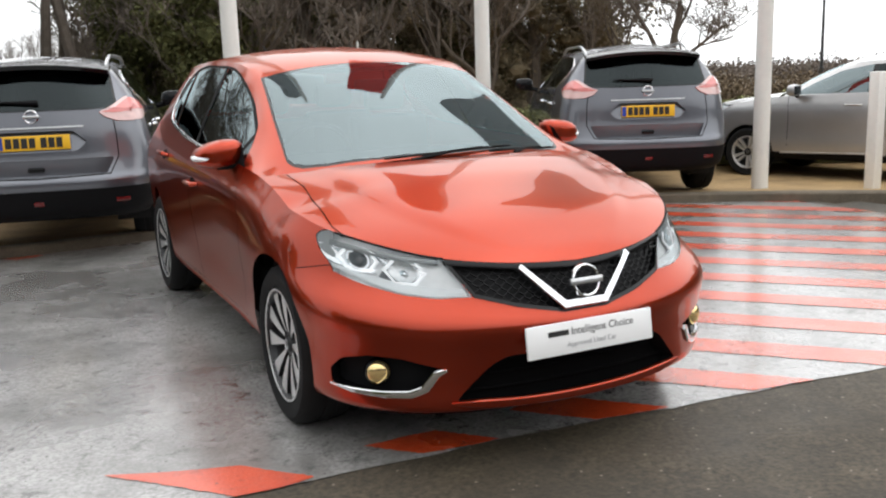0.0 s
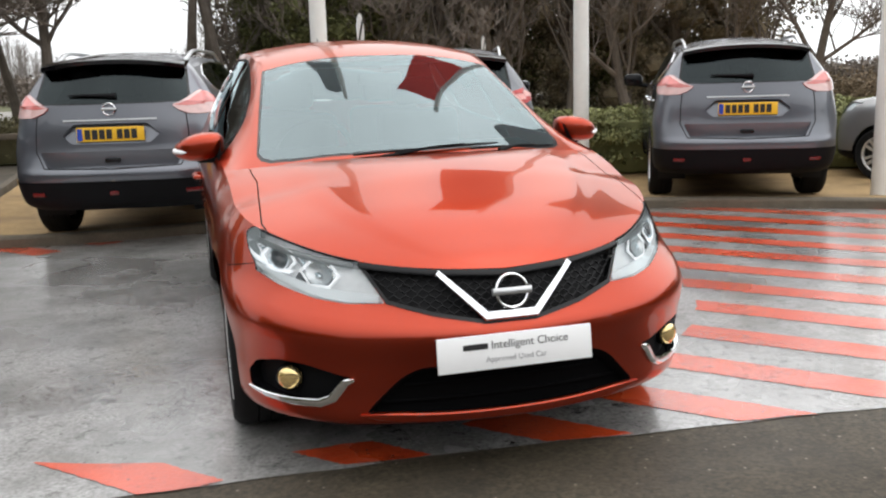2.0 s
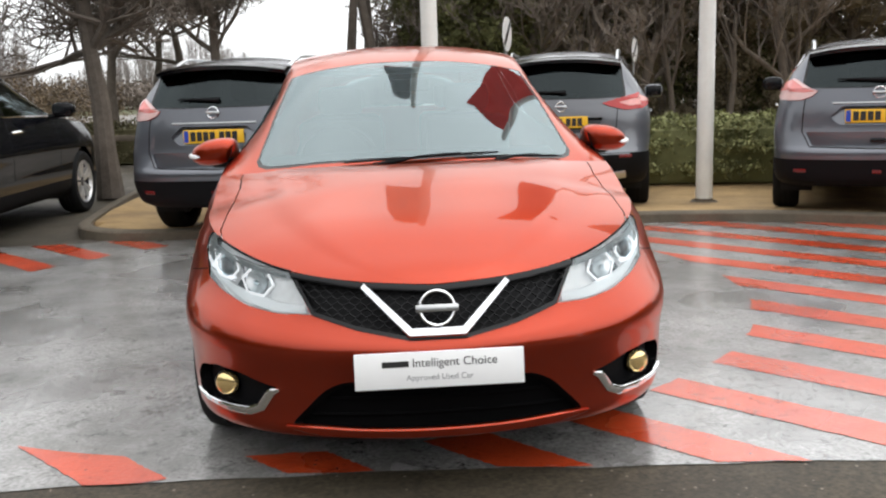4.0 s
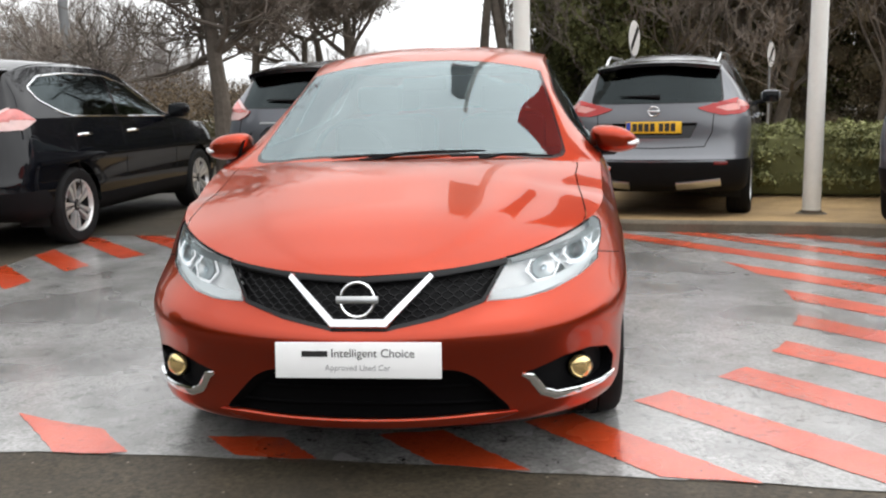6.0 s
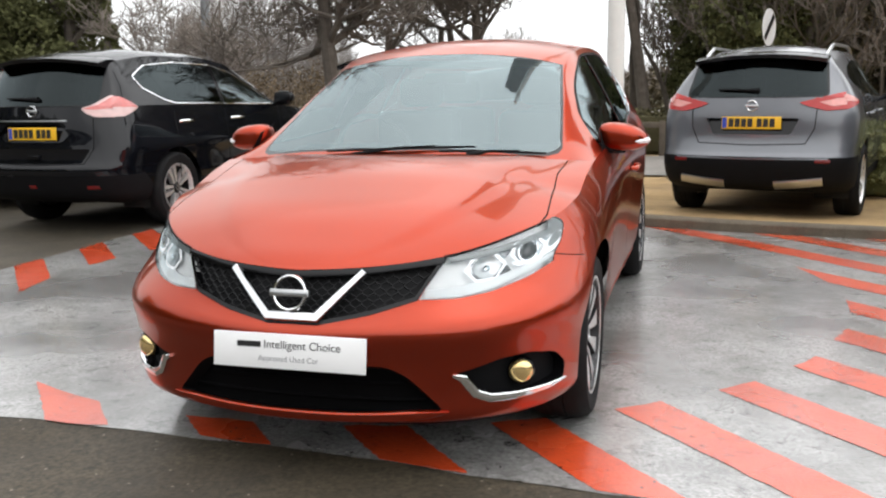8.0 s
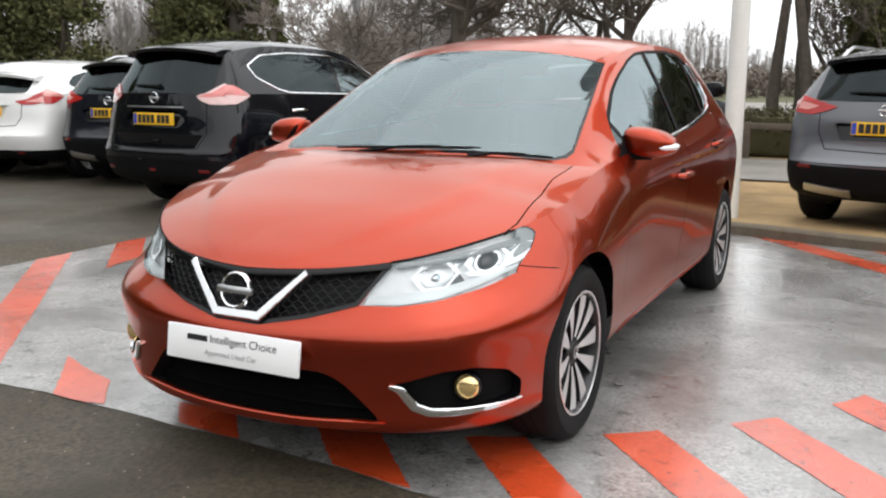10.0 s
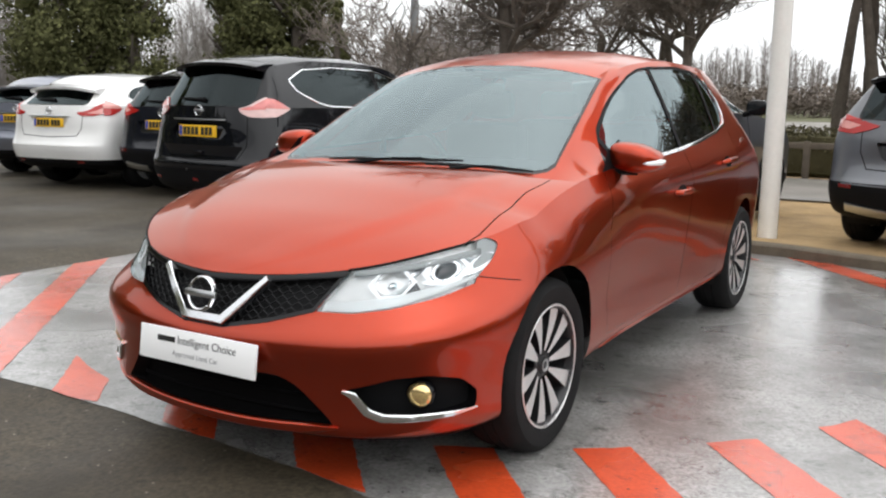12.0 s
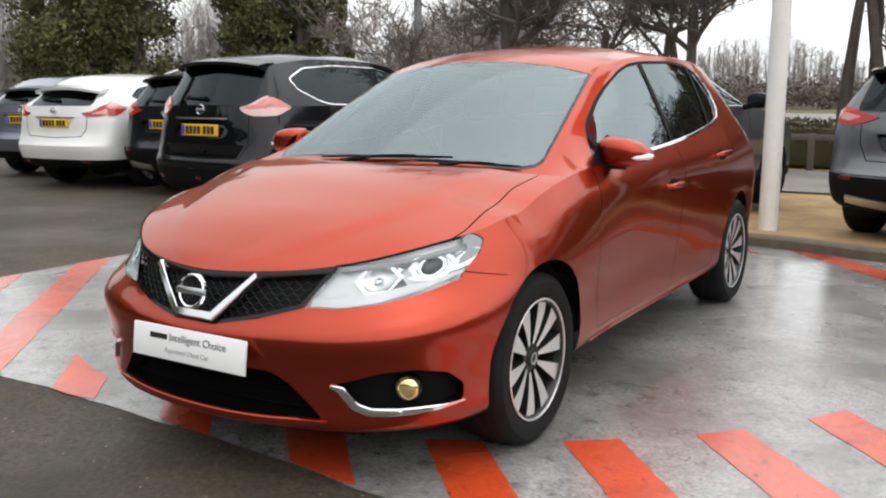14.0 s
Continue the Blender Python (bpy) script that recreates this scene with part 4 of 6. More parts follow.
    # emblem, plate, wipers, rails
    badge(car, 0.026, (0, -1, 0.25), 0.059, shell.front, 0.0, 0.598)
    vee = [(-0.226, 0.662), (-0.083, 0.524), (0.083, 0.524), (0.226, 0.662)]
    part("grille_vee", strip(lambda x, z: (Vector((x, -0.797 + 0.42 * (z - 0.524) + 0.2 * x * x, z)), Vector((0, -0.92, 0.39))), vee, 0.030, 0.022, sink=0.03, n_sub=6, taper=[(0, 0.75), (0.3, 1.0), (0.7, 1.0), (1, 0.75)]), CHROME, car, "bright chrome V on the grille")
    plate, m = number_plate(car, shell.front, 0.418, width=0.52, height=0.111, yellow=False, back=False, lift=0.024)
    bm = bmesh.new()
    box(bm, -0.176, -0.094, 0.011, 0.029, 0.003, 0.0052)
    bm.transform(m)
    part("brand_bar", bm, PLATE_INK, plate)
    write(plate, m, "Intelligent Choice", 0.047, 0.010, 0.258, PLATE_INK)
    write(plate, m, "Approved Used Car", 0.0, -0.031, 0.205, PLATE_GREY_INK)
    for x0, x1, y0, y1 in ((-0.30, 0.34, 0.0, 0.035), (0.20, 0.62, 0.0, 0.012)):
        arm = bmesh.new()
        pts = []
        for i in range(13):
            u = i / 12
            x = x0 + (x1 - x0) * u
            p, n = shell.above(x, 0.207 + 0.15 * (x / 0.70) ** 2 + y0 + (y1 - y0) * u)
            pts.append(p + Vector((0, -0.006, 0.008)))
        tube(arm, pts, [0.0045] + [0.0055] * 11 + [0.0035], 6)
        blade = part("wiper", arm, BLACK_PLASTIC, car)
        arm = bmesh.new()
        tube(arm, [pts[0] + Vector((0.12, -0.02, -0.012)), pts[6] + Vector((0, -0.010, 0.003)), pts[9] + Vector((0, 0, 0.006))], [0.010, 0.006, 0.004], 6)
        part("wiper_arm", arm, BLACK_PLASTIC, blade)
    cowl = bmesh.new()
    rows = []
    for i in range(25):
        x = -0.69 + 1.38 * i / 24
        y = 0.20 + 0.15 * (abs(x) / 0.70) ** 2
        z = 0.968 - 0.035 * (abs(x) / 0.70) ** 2
        rows.append([Vector((x, y - 0.03, z - 0.03)), Vector((x, y + 0.005, z - 0.004)), Vector((x, y + 0.05, z + 0.010))])
    grid(cowl, rows)
    part("cowl_panel", cowl, BLACK_PLASTIC, car)

    for y in (0.03, 2.73):
        for s in (1, -1):
            w = wheel(car, (s * 0.752, y, 0.293), s, radius=0.317, rim_r=0.219, turn=0.10 + 0.5 * y)
            w["label"] = "two-tone alloy wheel with black tyre"

    build_cabin_inside(car, 1.36)
    floor_pan = bmesh.new()
    box(floor_pan, -0.62, 0.62, -0.55, 3.25, 0.19, 0.24, 0.02)
    part("floor_pan", floor_pan, LINER, car)
    aerial = bmesh.new()
    p, n = shell.above(0, 2.95)
    tube(aerial, [p, p + Vector((0, 0.09, 0.06)), p + Vector((0, 0.16, 0.10))], [0.012, 0.006, 0.003], 6)
    part("aerial", aerial, BLACK_PLASTIC, car)
    car.matrix_world = pose(0, 0, 0, 0, 0, -0.5)
    return car


def rim_only(bm, depth):
    """Only the walls that lead from the open edges of bm inwards; uses bm up."""
    bm.normal_update()
    out = bmesh.new()
    for e in bm.edges:
        if e.is_boundary:
            a, b = e.verts
            out.faces.new([out.verts.new(p) for p in (a.co, b.co, b.co - b.normal * depth, a.co - a.normal * depth)])
    bm.free()
    bmesh.ops.remove_doubles(out, verts=out.verts, dist=1e-5)
    return out


def write(parent, m, text, x, y, width, mat):
    """Letters of the built-in font, turned into a mesh."""
    curve = bpy.data.curves.new("lettering", "FONT")
    curve.body, curve.size, curve.align_x, curve.extrude = text, 0.03, "CENTER", 0.0004
    tmp = bpy.data.objects.new("lettering", curve)
    scene.collection.objects.link(tmp)
    me = bpy.data.meshes.new_from_object(tmp.evaluated_get(bpy.context.evaluated_depsgraph_get()))
    bpy.data.objects.remove(tmp)
    bm = bmesh.new()
    bm.from_mesh(me)
    bpy.data.meshes.remove(me)
    span = max(v.co.x for v in bm.verts) - min(v.co.x for v in bm.verts)
    bm.transform(m @ Matrix.Translation((x, y, 0.0048)) @ Matrix.Diagonal((width / span, width / span, 1, 1)))
    part("lettering", bm, mat, parent, smooth=False)


def handle(leaf, find, y, z, s):
    bm = bmesh.new()
    p, n = find(y, z)
    tube(bm, [find(y - 0.10, z)[0], find(y - 0.085, z)[0] + n * 0.028, find(y, z)[0] + n * 0.036, find(y + 0.075, z)[0] + n * 0.030, find(y + 0.09, z)[0]], [0.010, 0.013, 0.014, 0.013, 0.010], 8)
    part("door_handle", bm, PAINT_RED, leaf)
    cup = bmesh.new()
    pts = [find(y + 0.07 * math.cos(a), z + 0.028 * math.sin(a)) for a in (2 * math.pi * i / 16 for i in range(16))]
    cup.faces.new([cup.verts.new(q + k * 0.002) for q, k in pts])
    part("handle_cup", cup, BLACK_PLASTIC, leaf)


def build_mirror(car, s):
    """Door mirror: painted cap, lighter turn-signal strip, black foot and glass."""
    bm = bmesh.new()
    bmesh.ops.create_uvsphere(bm, u_segments=28, v_segments=18, radius=1)
    for v in bm.verts:
        x, y, z = v.co
        q = lambda c, e: math.copysign(abs(c) ** e, c)
        v.co = Vector((q(x, 0.62) * 0.108, q(y, 0.68) * 0.078, q(z, 0.58) * 0.066))
        u = (v.co.x * s) / 0.110
        v.co.z *= (1.0 - 0.42 * max(u, 0) ** 1.6) * (0.80 if v.co.z < 0 else 1.0)
        v.co.z += -0.012 * u
        v.co.y += 0.045 * u * u * (1 if u > 0 else 0.2)
        if v.co.y > 0.055:
            v.co.y = 0.055 + (v.co.y - 0.055) * 0.25
    bm.transform(Matrix.Translation((s * 0.898, 0.70, 0.998)))
    low = bmesh.new()
    cap = part("door_mirror", bm, PAINT_RED, car)
    tube(low, [(s * 0.80, 0.64, 0.955), (s * 0.835, 0.68, 0.960), (s * 0.90, 0.715, 0.962)], [0.022, 0.026, 0.03], 8)
    part("mirror_foot", low, BLACK_PLASTIC, cap)
    rim_b = bmesh.new()
    box(rim_b, -0.072, 0.062, -0.012, 0.002, -0.040, 0.034, 0.008)
    rim_b.transform(Matrix.Translation((s * 0.905, 0.764, 1.006)))
    part("mirror_glass", rim_b, BLACK_GLOSS, cap)
    sig = bmesh.new()
    tube(sig, [(s * 0.930, 0.632, 0.988), (s * 0.972, 0.655, 0.987), (s * 1.000, 0.700, 0.990), (s * 1.004, 0.735, 0.992)], [0.004, 0.010, 0.014, 0.008], 8)
    part("turn_signal", sig, LAMP_WHITE, cap, "pale turn signal strip")
    tri = bmesh.new()
    rows = [[Vector((s * 0.822, 0.54, 0.945)), Vector((s * 0.845, 0.76, 0.955))], [Vector((s * 0.805, 0.62, 1.03)), Vector((s * 0.80, 0.76, 1.075))]]
    grid(tri, rows)
    part("mirror_sail", tri, BLACK_PLASTIC, cap)


def build_headlamp(car, cover, s, shell):
    lamp = part("headlamp", copied(cover, 0.001), GLASS_LAMP, car, "clear headlamp with bright reflectors")
    bowl = copied(cover, -0.030)
    part("lamp_bowl", bowl, LAMP_BOWL, lamp)
    bowl_copy = copied(cover, -0.008)
    shade = carve(bowl_copy, [(-0.485, 0.5), (-0.1, 0.5), (-0.1, 0.9), (-0.215, 0.9)], (1, 2), lambda c, n: True)
    part("outer_shade", shade, LAMP_BROW, lamp, "dark grey outer end of the lamp")
    bowl_copy.free()
    part("bowl_side", rim_only(copied(cover, -0.006), 0.024), LAMP_BOWL, lamp)
    part("lamp_edge", rim_only(cover, 0.006), BLACK_PLASTIC, lamp)
    f = lambda x, z: (shell.front(s * x, z)[0] + Vector((0, 0.012, 0)), Vector((0, -1, 0)))
    low = [(0.408, 0.590), (0.50, 0.593), (0.60, 0.610), (0.69, 0.641), (0.758, 0.673)]
    part("daylight_strip", strip(f, low, 0.026, 0.004, n_sub=4, taper=[(0, 0.9), (0.4, 1.15), (0.8, 0.8), (1, 0.4)]), LAMP_WHITE, lamp, "white light strip")
    brow = [(0.470, 0.690), (0.58, 0.702), (0.68, 0.726), (0.745, 0.746)]
    part("lamp_brow", strip(f, brow, 0.020, 0.006, n_sub=4), LAMP_BROW, lamp)
    deep = lambda x, z: (shell.front(s * x, z)[0] + Vector((0, 0.024, 0)), Vector((0, -1, 0)))

    def patch(outline, find, lift=0.0):
        bm = bmesh.new()
        c = Vector((sum(p[0] for p in outline) / len(outline), sum(p[1] for p in outline) / len(outline)))
        rings = []
        for k in (1.0, 0.66, 0.33):
            rings.append([find(*(c + (Vector(p) - c) * k))[0] + Vector((0, -lift * (1 - k * k), 0)) for p in outline])
        vs = grid(bm, rings, close=True)
        bm.faces.new(vs[-1])
        bmesh.ops.recalc_face_normals(bm, faces=bm.faces)
        return bm

    hexagon = lambda x, z, rx, rz, turn: [(x + rx * math.cos(turn + math.pi / 3 * k), z + rz * math.sin(turn + math.pi / 3 * k)) for k in range(6)]
    for x, z, rx, rz, projector in ((0.688, 0.694, 0.050, 0.043, True), (0.570, 0.658, 0.056, 0.043, False)):
        outline = hexagon(x, z, rx, rz, 0.12)
        cell = part("lamp_cell", patch(outline, deep), LAMP_CELL, lamp)
        part("lamp_guide", strip(f, outline, 0.0065, 0.003, closed=True, n_sub=3), LAMP_GLOW, cell, "lit white light guide")
        if projector:
            part("lens_ring", strip(f, ellipse(x, z, 0.027, 0.029, 20), 0.007, 0.004, closed=True, n_sub=1), CHROME, cell)
            part("projector_lens", patch(ellipse(x, z, 0.021, 0.025, 20), f, 0.016), LAMP_DARK, cell, "dark glass projector lens")
        else:
            part("high_beam_bowl", patch(ellipse(x + 0.004, z, 0.038, 0.034, 18), f, -0.012), HIGH_BEAM, cell)
            part("bulb", patch(ellipse(x + 0.004, z - 0.004, 0.011, 0.010, 10), f, 0.010), CHROME, cell)
    # mirrored facets that lean back and catch the sky
    def facet(outline, lean, depth):
        bm = bmesh.new()
        z0 = min(z for _, z in outline)
        ring = [shell.front(s * x, z)[0] + Vector((0, depth + lean * (z - z0), 0)) for x, z in outline]
        c = sum(ring, Vector()) / len(ring) + Vector((0, 0.008, 0))
        mid = bm.verts.new(c)
        vs = [bm.verts.new(p) for p in ring]
        for i in range(len(vs)):
            bm.faces.new((vs[i], vs[(i + 1) % len(vs)], mid))
        bmesh.ops.recalc_face_normals(bm, faces=bm.faces)
        return bm

    for outline, lean, depth in (([(0.728, 0.672), (0.772, 0.694), (0.788, 0.722), (0.775, 0.752), (0.742, 0.742), (0.735, 0.70)], 0.30, 0.004), ([(0.608, 0.662), (0.632, 0.690), (0.640, 0.715), (0.606, 0.700)], 0.5, 0.010), ([(0.645, 0.650), (0.700, 0.655), (0.720, 0.668), (0.690, 0.664)], 0.6, 0.008), ([(0.520, 0.668), (0.560, 0.686), (0.590, 0.684), (0.560, 0.672)], 0.5, 0.012), ([(0.735, 0.715), (0.742, 0.742), (0.700, 0.738), (0.715, 0.728)], 0.6, 0.006)):
        part("lamp_facet", facet(outline, lean, depth), LAMP_MIRROR, lamp, "mirrored lamp facet")
    # facets round the projector that glow themselves, in place of light on the reflector
    for outline in ([(0.716, 0.668), (0.752, 0.682), (0.775, 0.706), (0.782, 0.738), (0.752, 0.742), (0.735, 0.716)], [(0.640, 0.664), (0.664, 0.654), (0.712, 0.660), (0.728, 0.676), (0.690, 0.668)], [(0.640, 0.716), (0.672, 0.736), (0.728, 0.742), (0.744, 0.732), (0.690, 0.728)]):
        part("glowing_facet", facet(outline, 0.2, 0.003), LAMP_GLOW, lamp, "white reflector facet with a glow of its own")
    part("lower_shade", patch([(0.598, 0.626), (0.645, 0.640), (0.624, 0.668)], f), LAMP_DARK, lamp)


def build_grille(car, hole, shell, outline):
    back = part("grille", copied(hole, -0.035), GRILLE_BLACK, car, "black honeycomb grille")
    part("grille_edge", rim_only(hole, 0.035), BLACK_GLOSS, back)
    frame_line = [(-0.455, 0.697), (-0.384, 0.582), (-0.25, 0.543), (-0.10, 0.512), (0.10, 0.512), (0.25, 0.543), (0.384, 0.582), (0.455, 0.697)]
    f = lambda x, z: (shell.front(x, z)[0], Vector((0, -1, 0.2)).normalized())
    part("grille_frame", strip(f, frame_line, 0.012, 0.0, n_sub=5), BLACK_GLOSS, back)
    upper = [(-0.455, 0.690), (-0.25, 0.668), (0.0, 0.655), (0.25, 0.668), (0.455, 0.690)]
    part("grille_upper_frame", strip(f, upper, 0.020, 0.004, n_sub=6), BLACK_GLOSS, back)
    web = bmesh.new()
    dx, dz = 0.036, 0.017
    poly = outline
    for r in range(13):
        z = 0.508 + dz * r
        for k in range(-14, 15):
            x = dx * (k + 0.5 * (r % 2))
            c = [(x - dx / 2, z + dz * 0.33), (x, z - dz * 0.33), (x + dx / 2, z + dz * 0.33)]
            if not all(inside(p, poly) for p in c):
                continue
            a, b, d = (shell.front(*p)[0] + Vector((0, 0.014, 0)) for p in c)
            tube(web, [a, b, d], 0.0028, 4, cap=False)
            e = shell.front(c[0][0], c[0][1] + dz * 0.34)[0] + Vector((0, 0.014, 0))
            tube(web, [a, e], 0.0028, 4, cap=False)
    part("honeycomb", web, GRILLE_BLACK, back)


def build_cabin_inside(car, roof_z):
    """Dashboard, seats and steering wheel behind the glass."""
    dash = bmesh.new()
    rows = []
    for i in range(17):
        x = -0.66 + 1.32 * i / 16
        d = 0.10 * (abs(x) / 0.66) ** 2
        rows.append([Vector((x, 0.36 + d, 0.90)), Vector((x, 0.60 + d, 0.955 - 0.01 * abs(x))), Vector((x, 0.86, 0.965)), Vector((x, 0.93, 0.92)), Vector((x, 0.92, 0.60))])
    grid(dash, rows)
    part("dashboard", dash, CABIN, car)
    for s in (-1, 1):
        for y, n in ((1.45, "seat"), (2.35, "rear_seat")):
            seat = bmesh.new()
            box(seat, s * 0.36 - 0.25, s * 0.36 + 0.25, y - 0.25, y + 0.25, 0.35, 0.55, 0.05)
            box(seat, s * 0.36 - 0.24, s * 0.36 + 0.24, y + 0.20, y + 0.36, 0.50, 1.10, 0.05)
            box(seat, s * 0.36 - 0.13, s * 0.36 + 0.13, y + 0.30, y + 0.40, 1.12, 1.28, 0.04)
            part(n, seat, CABIN, car)
    sw = bmesh.new()
    m = Matrix.Translation((-0.36, 0.98, 0.93)) @ Euler((radians(-65), 0, 0)).to_matrix().to_4x4()
    tube(sw, [m @ Vector((0.185 * math.cos(a), 0.185 * math.sin(a), 0)) for a in (2 * math.pi * i / 24 for i in range(25))], 0.015, 6)
    tube(sw, [m @ Vector((-0.18, 0, 0)), m @ Vector((0, 0, -0.03)), m @ Vector((0.18, 0, 0))], [0.015, 0.05, 0.015], 6)
    part("steering_wheel", sw, CABIN, car)
    head = bmesh.new()
    box(head, -0.50, 0.50, 1.32, 3.0, roof_z - 0.004, roof_z + 0.008, 0.002)
    part("headliner", head, CABIN_LIGHT, car)
    glass = bmesh.new()
    box(glass, -0.11, 0.11, 1.03, 1.06, 1.245, 1.305, 0.012)
    part("inner_mirror", glass, CABIN, car)
    tub = bmesh.new()
    box(tub, -0.78, 0.78, 0.45, 3.3, 0.26, 0.36, 0.03)
    part("cabin_floor", tub, CABIN, car)


hatchback = build_hatchback()

# ---------------------------------------------------------------- ground, bay, kerb
KERB_LINE = [(-3.3, 13.0), (-3.2, 8.0), (-3.1, 6.2), (-2.95, 5.2), (-2.4, 4.72), (-1.4, 4.66), (-0.2, 4.82), (0.7, 4.83), (1.5, 4.60), (3.1, 4.27), (4.2, 3.72), (5.6, 2.75), (8.0, 0.6), (11.0, -2.4), (30, -14)]


def along(points, steps=8):
    out = []
    for i in range(len(points) - 1):
        p0, p1, p2, p3 = (Vector(points[min(max(i + k, 0), len(points) - 1)]) for k in (-1, 0, 1, 2))
        for s in range(steps):
            u = s / steps
            out.append(0.5 * (2 * p1 + (p2 - p0) * u + (2 * p0 - 5 * p1 + 4 * p2 - p3) * u * u + (3 * p1 - p0 - 3 * p2 + p3) * u**3))
    out.append(Vector(points[-1]))
    return out


kerb_line = along(KERB_LINE)


def kerb_y(x):
    """The kerb's y at x, right of its corner."""
    for a, b in zip(kerb_line, kerb_line[1:]):
        if a.x <= x <= b.x and b.x - a.x > 1e-6 and a.x > -2.9:
            return a.y + (b.y - a.y) * (x - a.x) / (b.x - a.x)
    return 4.7 if x < 0 else -14


def behind_kerb(x, y):
    """How far a place lies behind the kerb, in metres; less than nothing in front of it."""
    best = min((((Vector((x, y)) - a).length, i) for i, a in enumerate(kerb_line)), key=lambda q: q[0])
    i = best[1]
    d = (kerb_line[min(i + 1, len(kerb_line) - 1)] - kerb_line[max(i - 1, 0)]).normalized()
    return (Vector((x, y)) - kerb_line[i]).dot(Vector((-d.y, d.x)))


def pad_z(b):
    return keyed([(0.1, 0.048), (0.5, 0.025), (1.2, -0.025), (2.2, -0.06), (40, -0.06)], b)


LOW = -0.024
g = bmesh.new()
xs = [-400, -60, -20, -10] + [-6 + 0.3 * i for i in range(61)] + [20, 60, 400]
ysg = [-400, -60, -12, -4, 0, 2] + [2.1 + 0.15 * i for i in range(80)] + [17, 25, 60, 400]
grid(g, [[Vector((x, y, -0.12 if (-4 < x < 14 and 0 < y < 16 and behind_kerb(x, y) > 0.1) else LOW)) for x in xs] for y in ysg])
tagged(part("ground", g, ASPHALT), "dark worn tarmac of the car park", "ground", kind="structure")


def near_y(x):
    return keyed([(-3.7, -0.52), (-1.0, -0.54), (-0.2, -0.575), (0.6, -0.65), (1.6, -0.75), (5.3, -1.12)], x)


bay = bmesh.new()
rows = []
for i in range(61):
    x = -3.62 + 8.87 * i / 60
    y1 = kerb_y(x) - 0.004 if x > -2.6 else 4.70
    rows.append([Vector((x, near_y(x) + 0.012 * math.sin(x * 9.0) * math.sin(x * 3.7), LOW + 0.004)), Vector((x, (near_y(x) + y1) / 2, LOW + 0.004)), Vector((x, y1, LOW + 0.004))])
grid(bay, rows)
bay_ob = tagged(part("parking_bay", bay, BAY_GREY, smooth=False), "worn light grey painted parking bay with orange hatching", "parking bay", kind="structure")

# hatching: parallel bars round a clear disc
CX, CY, CR = -0.50, 2.20, 2.565
D = Vector((math.cos(radians(-48)), math.sin(radians(-48))))
N = Vector((-D.y, D.x))


def in_bay(p):
    return -3.62 <= p.x <= 5.25 and near_y(p.x) <= p.y <= (kerb_y(p.x) - 0.01 if p.x > -2.6 else 4.68) and (p - Vector((CX, CY))).length >= CR


def bars():
    for i in range(-9, 16):
        q = 0.848 + (0.509 if i > 0 else 0.4985) * i
        spans = []
        for e in (-0.106, -0.03, 0.03, 0.106):
            runs, t, start = [], -9.0, None
            while t < 9.0:
                ok = in_bay(N * (q + e) + D * t)
                if ok and start is None:
                    start = t
                if not ok and start is not None:
                    runs.append((start, t - 0.02))
                    start = None
                t += 0.02
            spans.append(runs)
        for lo, hi in spans[1]:
            ends = []
            for r in spans:
                best = max(r, key=lambda s: min(hi, s[1]) - max(lo, s[0]), default=None)
                if best is None or min(hi, best[1]) < max(lo, best[0]):
                    best = ((lo + hi) / 2, (lo + hi) / 2 + 0.01)
                ends.append((max(best[0], lo - 0.5), min(best[1], hi + 0.5)))
            if hi - lo > 0.06:
                yield [(N * (q + e) + D * a, N * (q + e) + D * b) for (a, b), e in zip(ends, (-0.106, -0.03, 0.03, 0.106))]


rng_bar = random.Random(12)
for ends in bars():
    bm = bmesh.new()
    rows = []
    for j, (a, b) in enumerate(ends):
        steps = 24
        worn = 0.004 if j in (0, len(ends) - 1) else 0.0
        rows.append([Vector((*(a.lerp(b, s / steps) + N * rng_bar.uniform(-worn, worn) + D * (rng_bar.uniform(-0.012, 0.012) if s in (0, steps) else 0.0)), LOW + 0.0065)) for s in range(steps + 1)])
    grid(bm, rows)
    bmesh.ops.recalc_face_normals(bm, faces=bm.faces)
    for f in bm.faces:
        if f.normal.z < 0:
            f.normal_flip()
    part("orange_bar", bm, STRIPE_ORANGE, bay_ob, smooth=False)

kerb = bmesh.new()
rows = []
for i, p in enumerate(kerb_line):
    d = (kerb_line[min(i + 1, len(kerb_line) - 1)] - kerb_line[max(i - 1, 0)]).normalized()
    n = Vector((-d.y, d.x))
    n = Vector((-d.y, d.x))
    rows.append([Vector((*(p + n * o), z)) for o, z in ((0, -0.05), (0.008, 0.050), (0.022, 0.064), (0.05, 0.069), (0.125, 0.070), (0.14, -0.10))])
grid(kerb, rows)
bmesh.ops.recalc_face_normals(kerb, faces=kerb.faces)
tagged(part("kerb", kerb, KERB), "dark weathered concrete kerb edging", "kerb", kind="structure")

pad = bmesh.new()
rows = []
for j in range(86):
    y = -2.6 + 0.2 * j
    row = []
    for i in range(88):
        x = -3.4 + 0.2 * i
        b = behind_kerb(x, y)
        row.append(Vector((x, y, pad_z(max(b, 0.1)) if b > 0.045 else -0.3)))
    rows.append(row)
grid(pad, rows)
bmesh.ops.recalc_face_normals(pad, faces=pad.faces)
for f in pad.faces:
    if f.normal.z < 0:
        f.normal_flip()
tagged(part("pad", pad, PAD_SAND), "sandy gravel strip behind the kerb", "gravel strip", kind="structure")

# ---------------------------------------------------------------- the parked cars round the bay
PAD_Z = -0.05


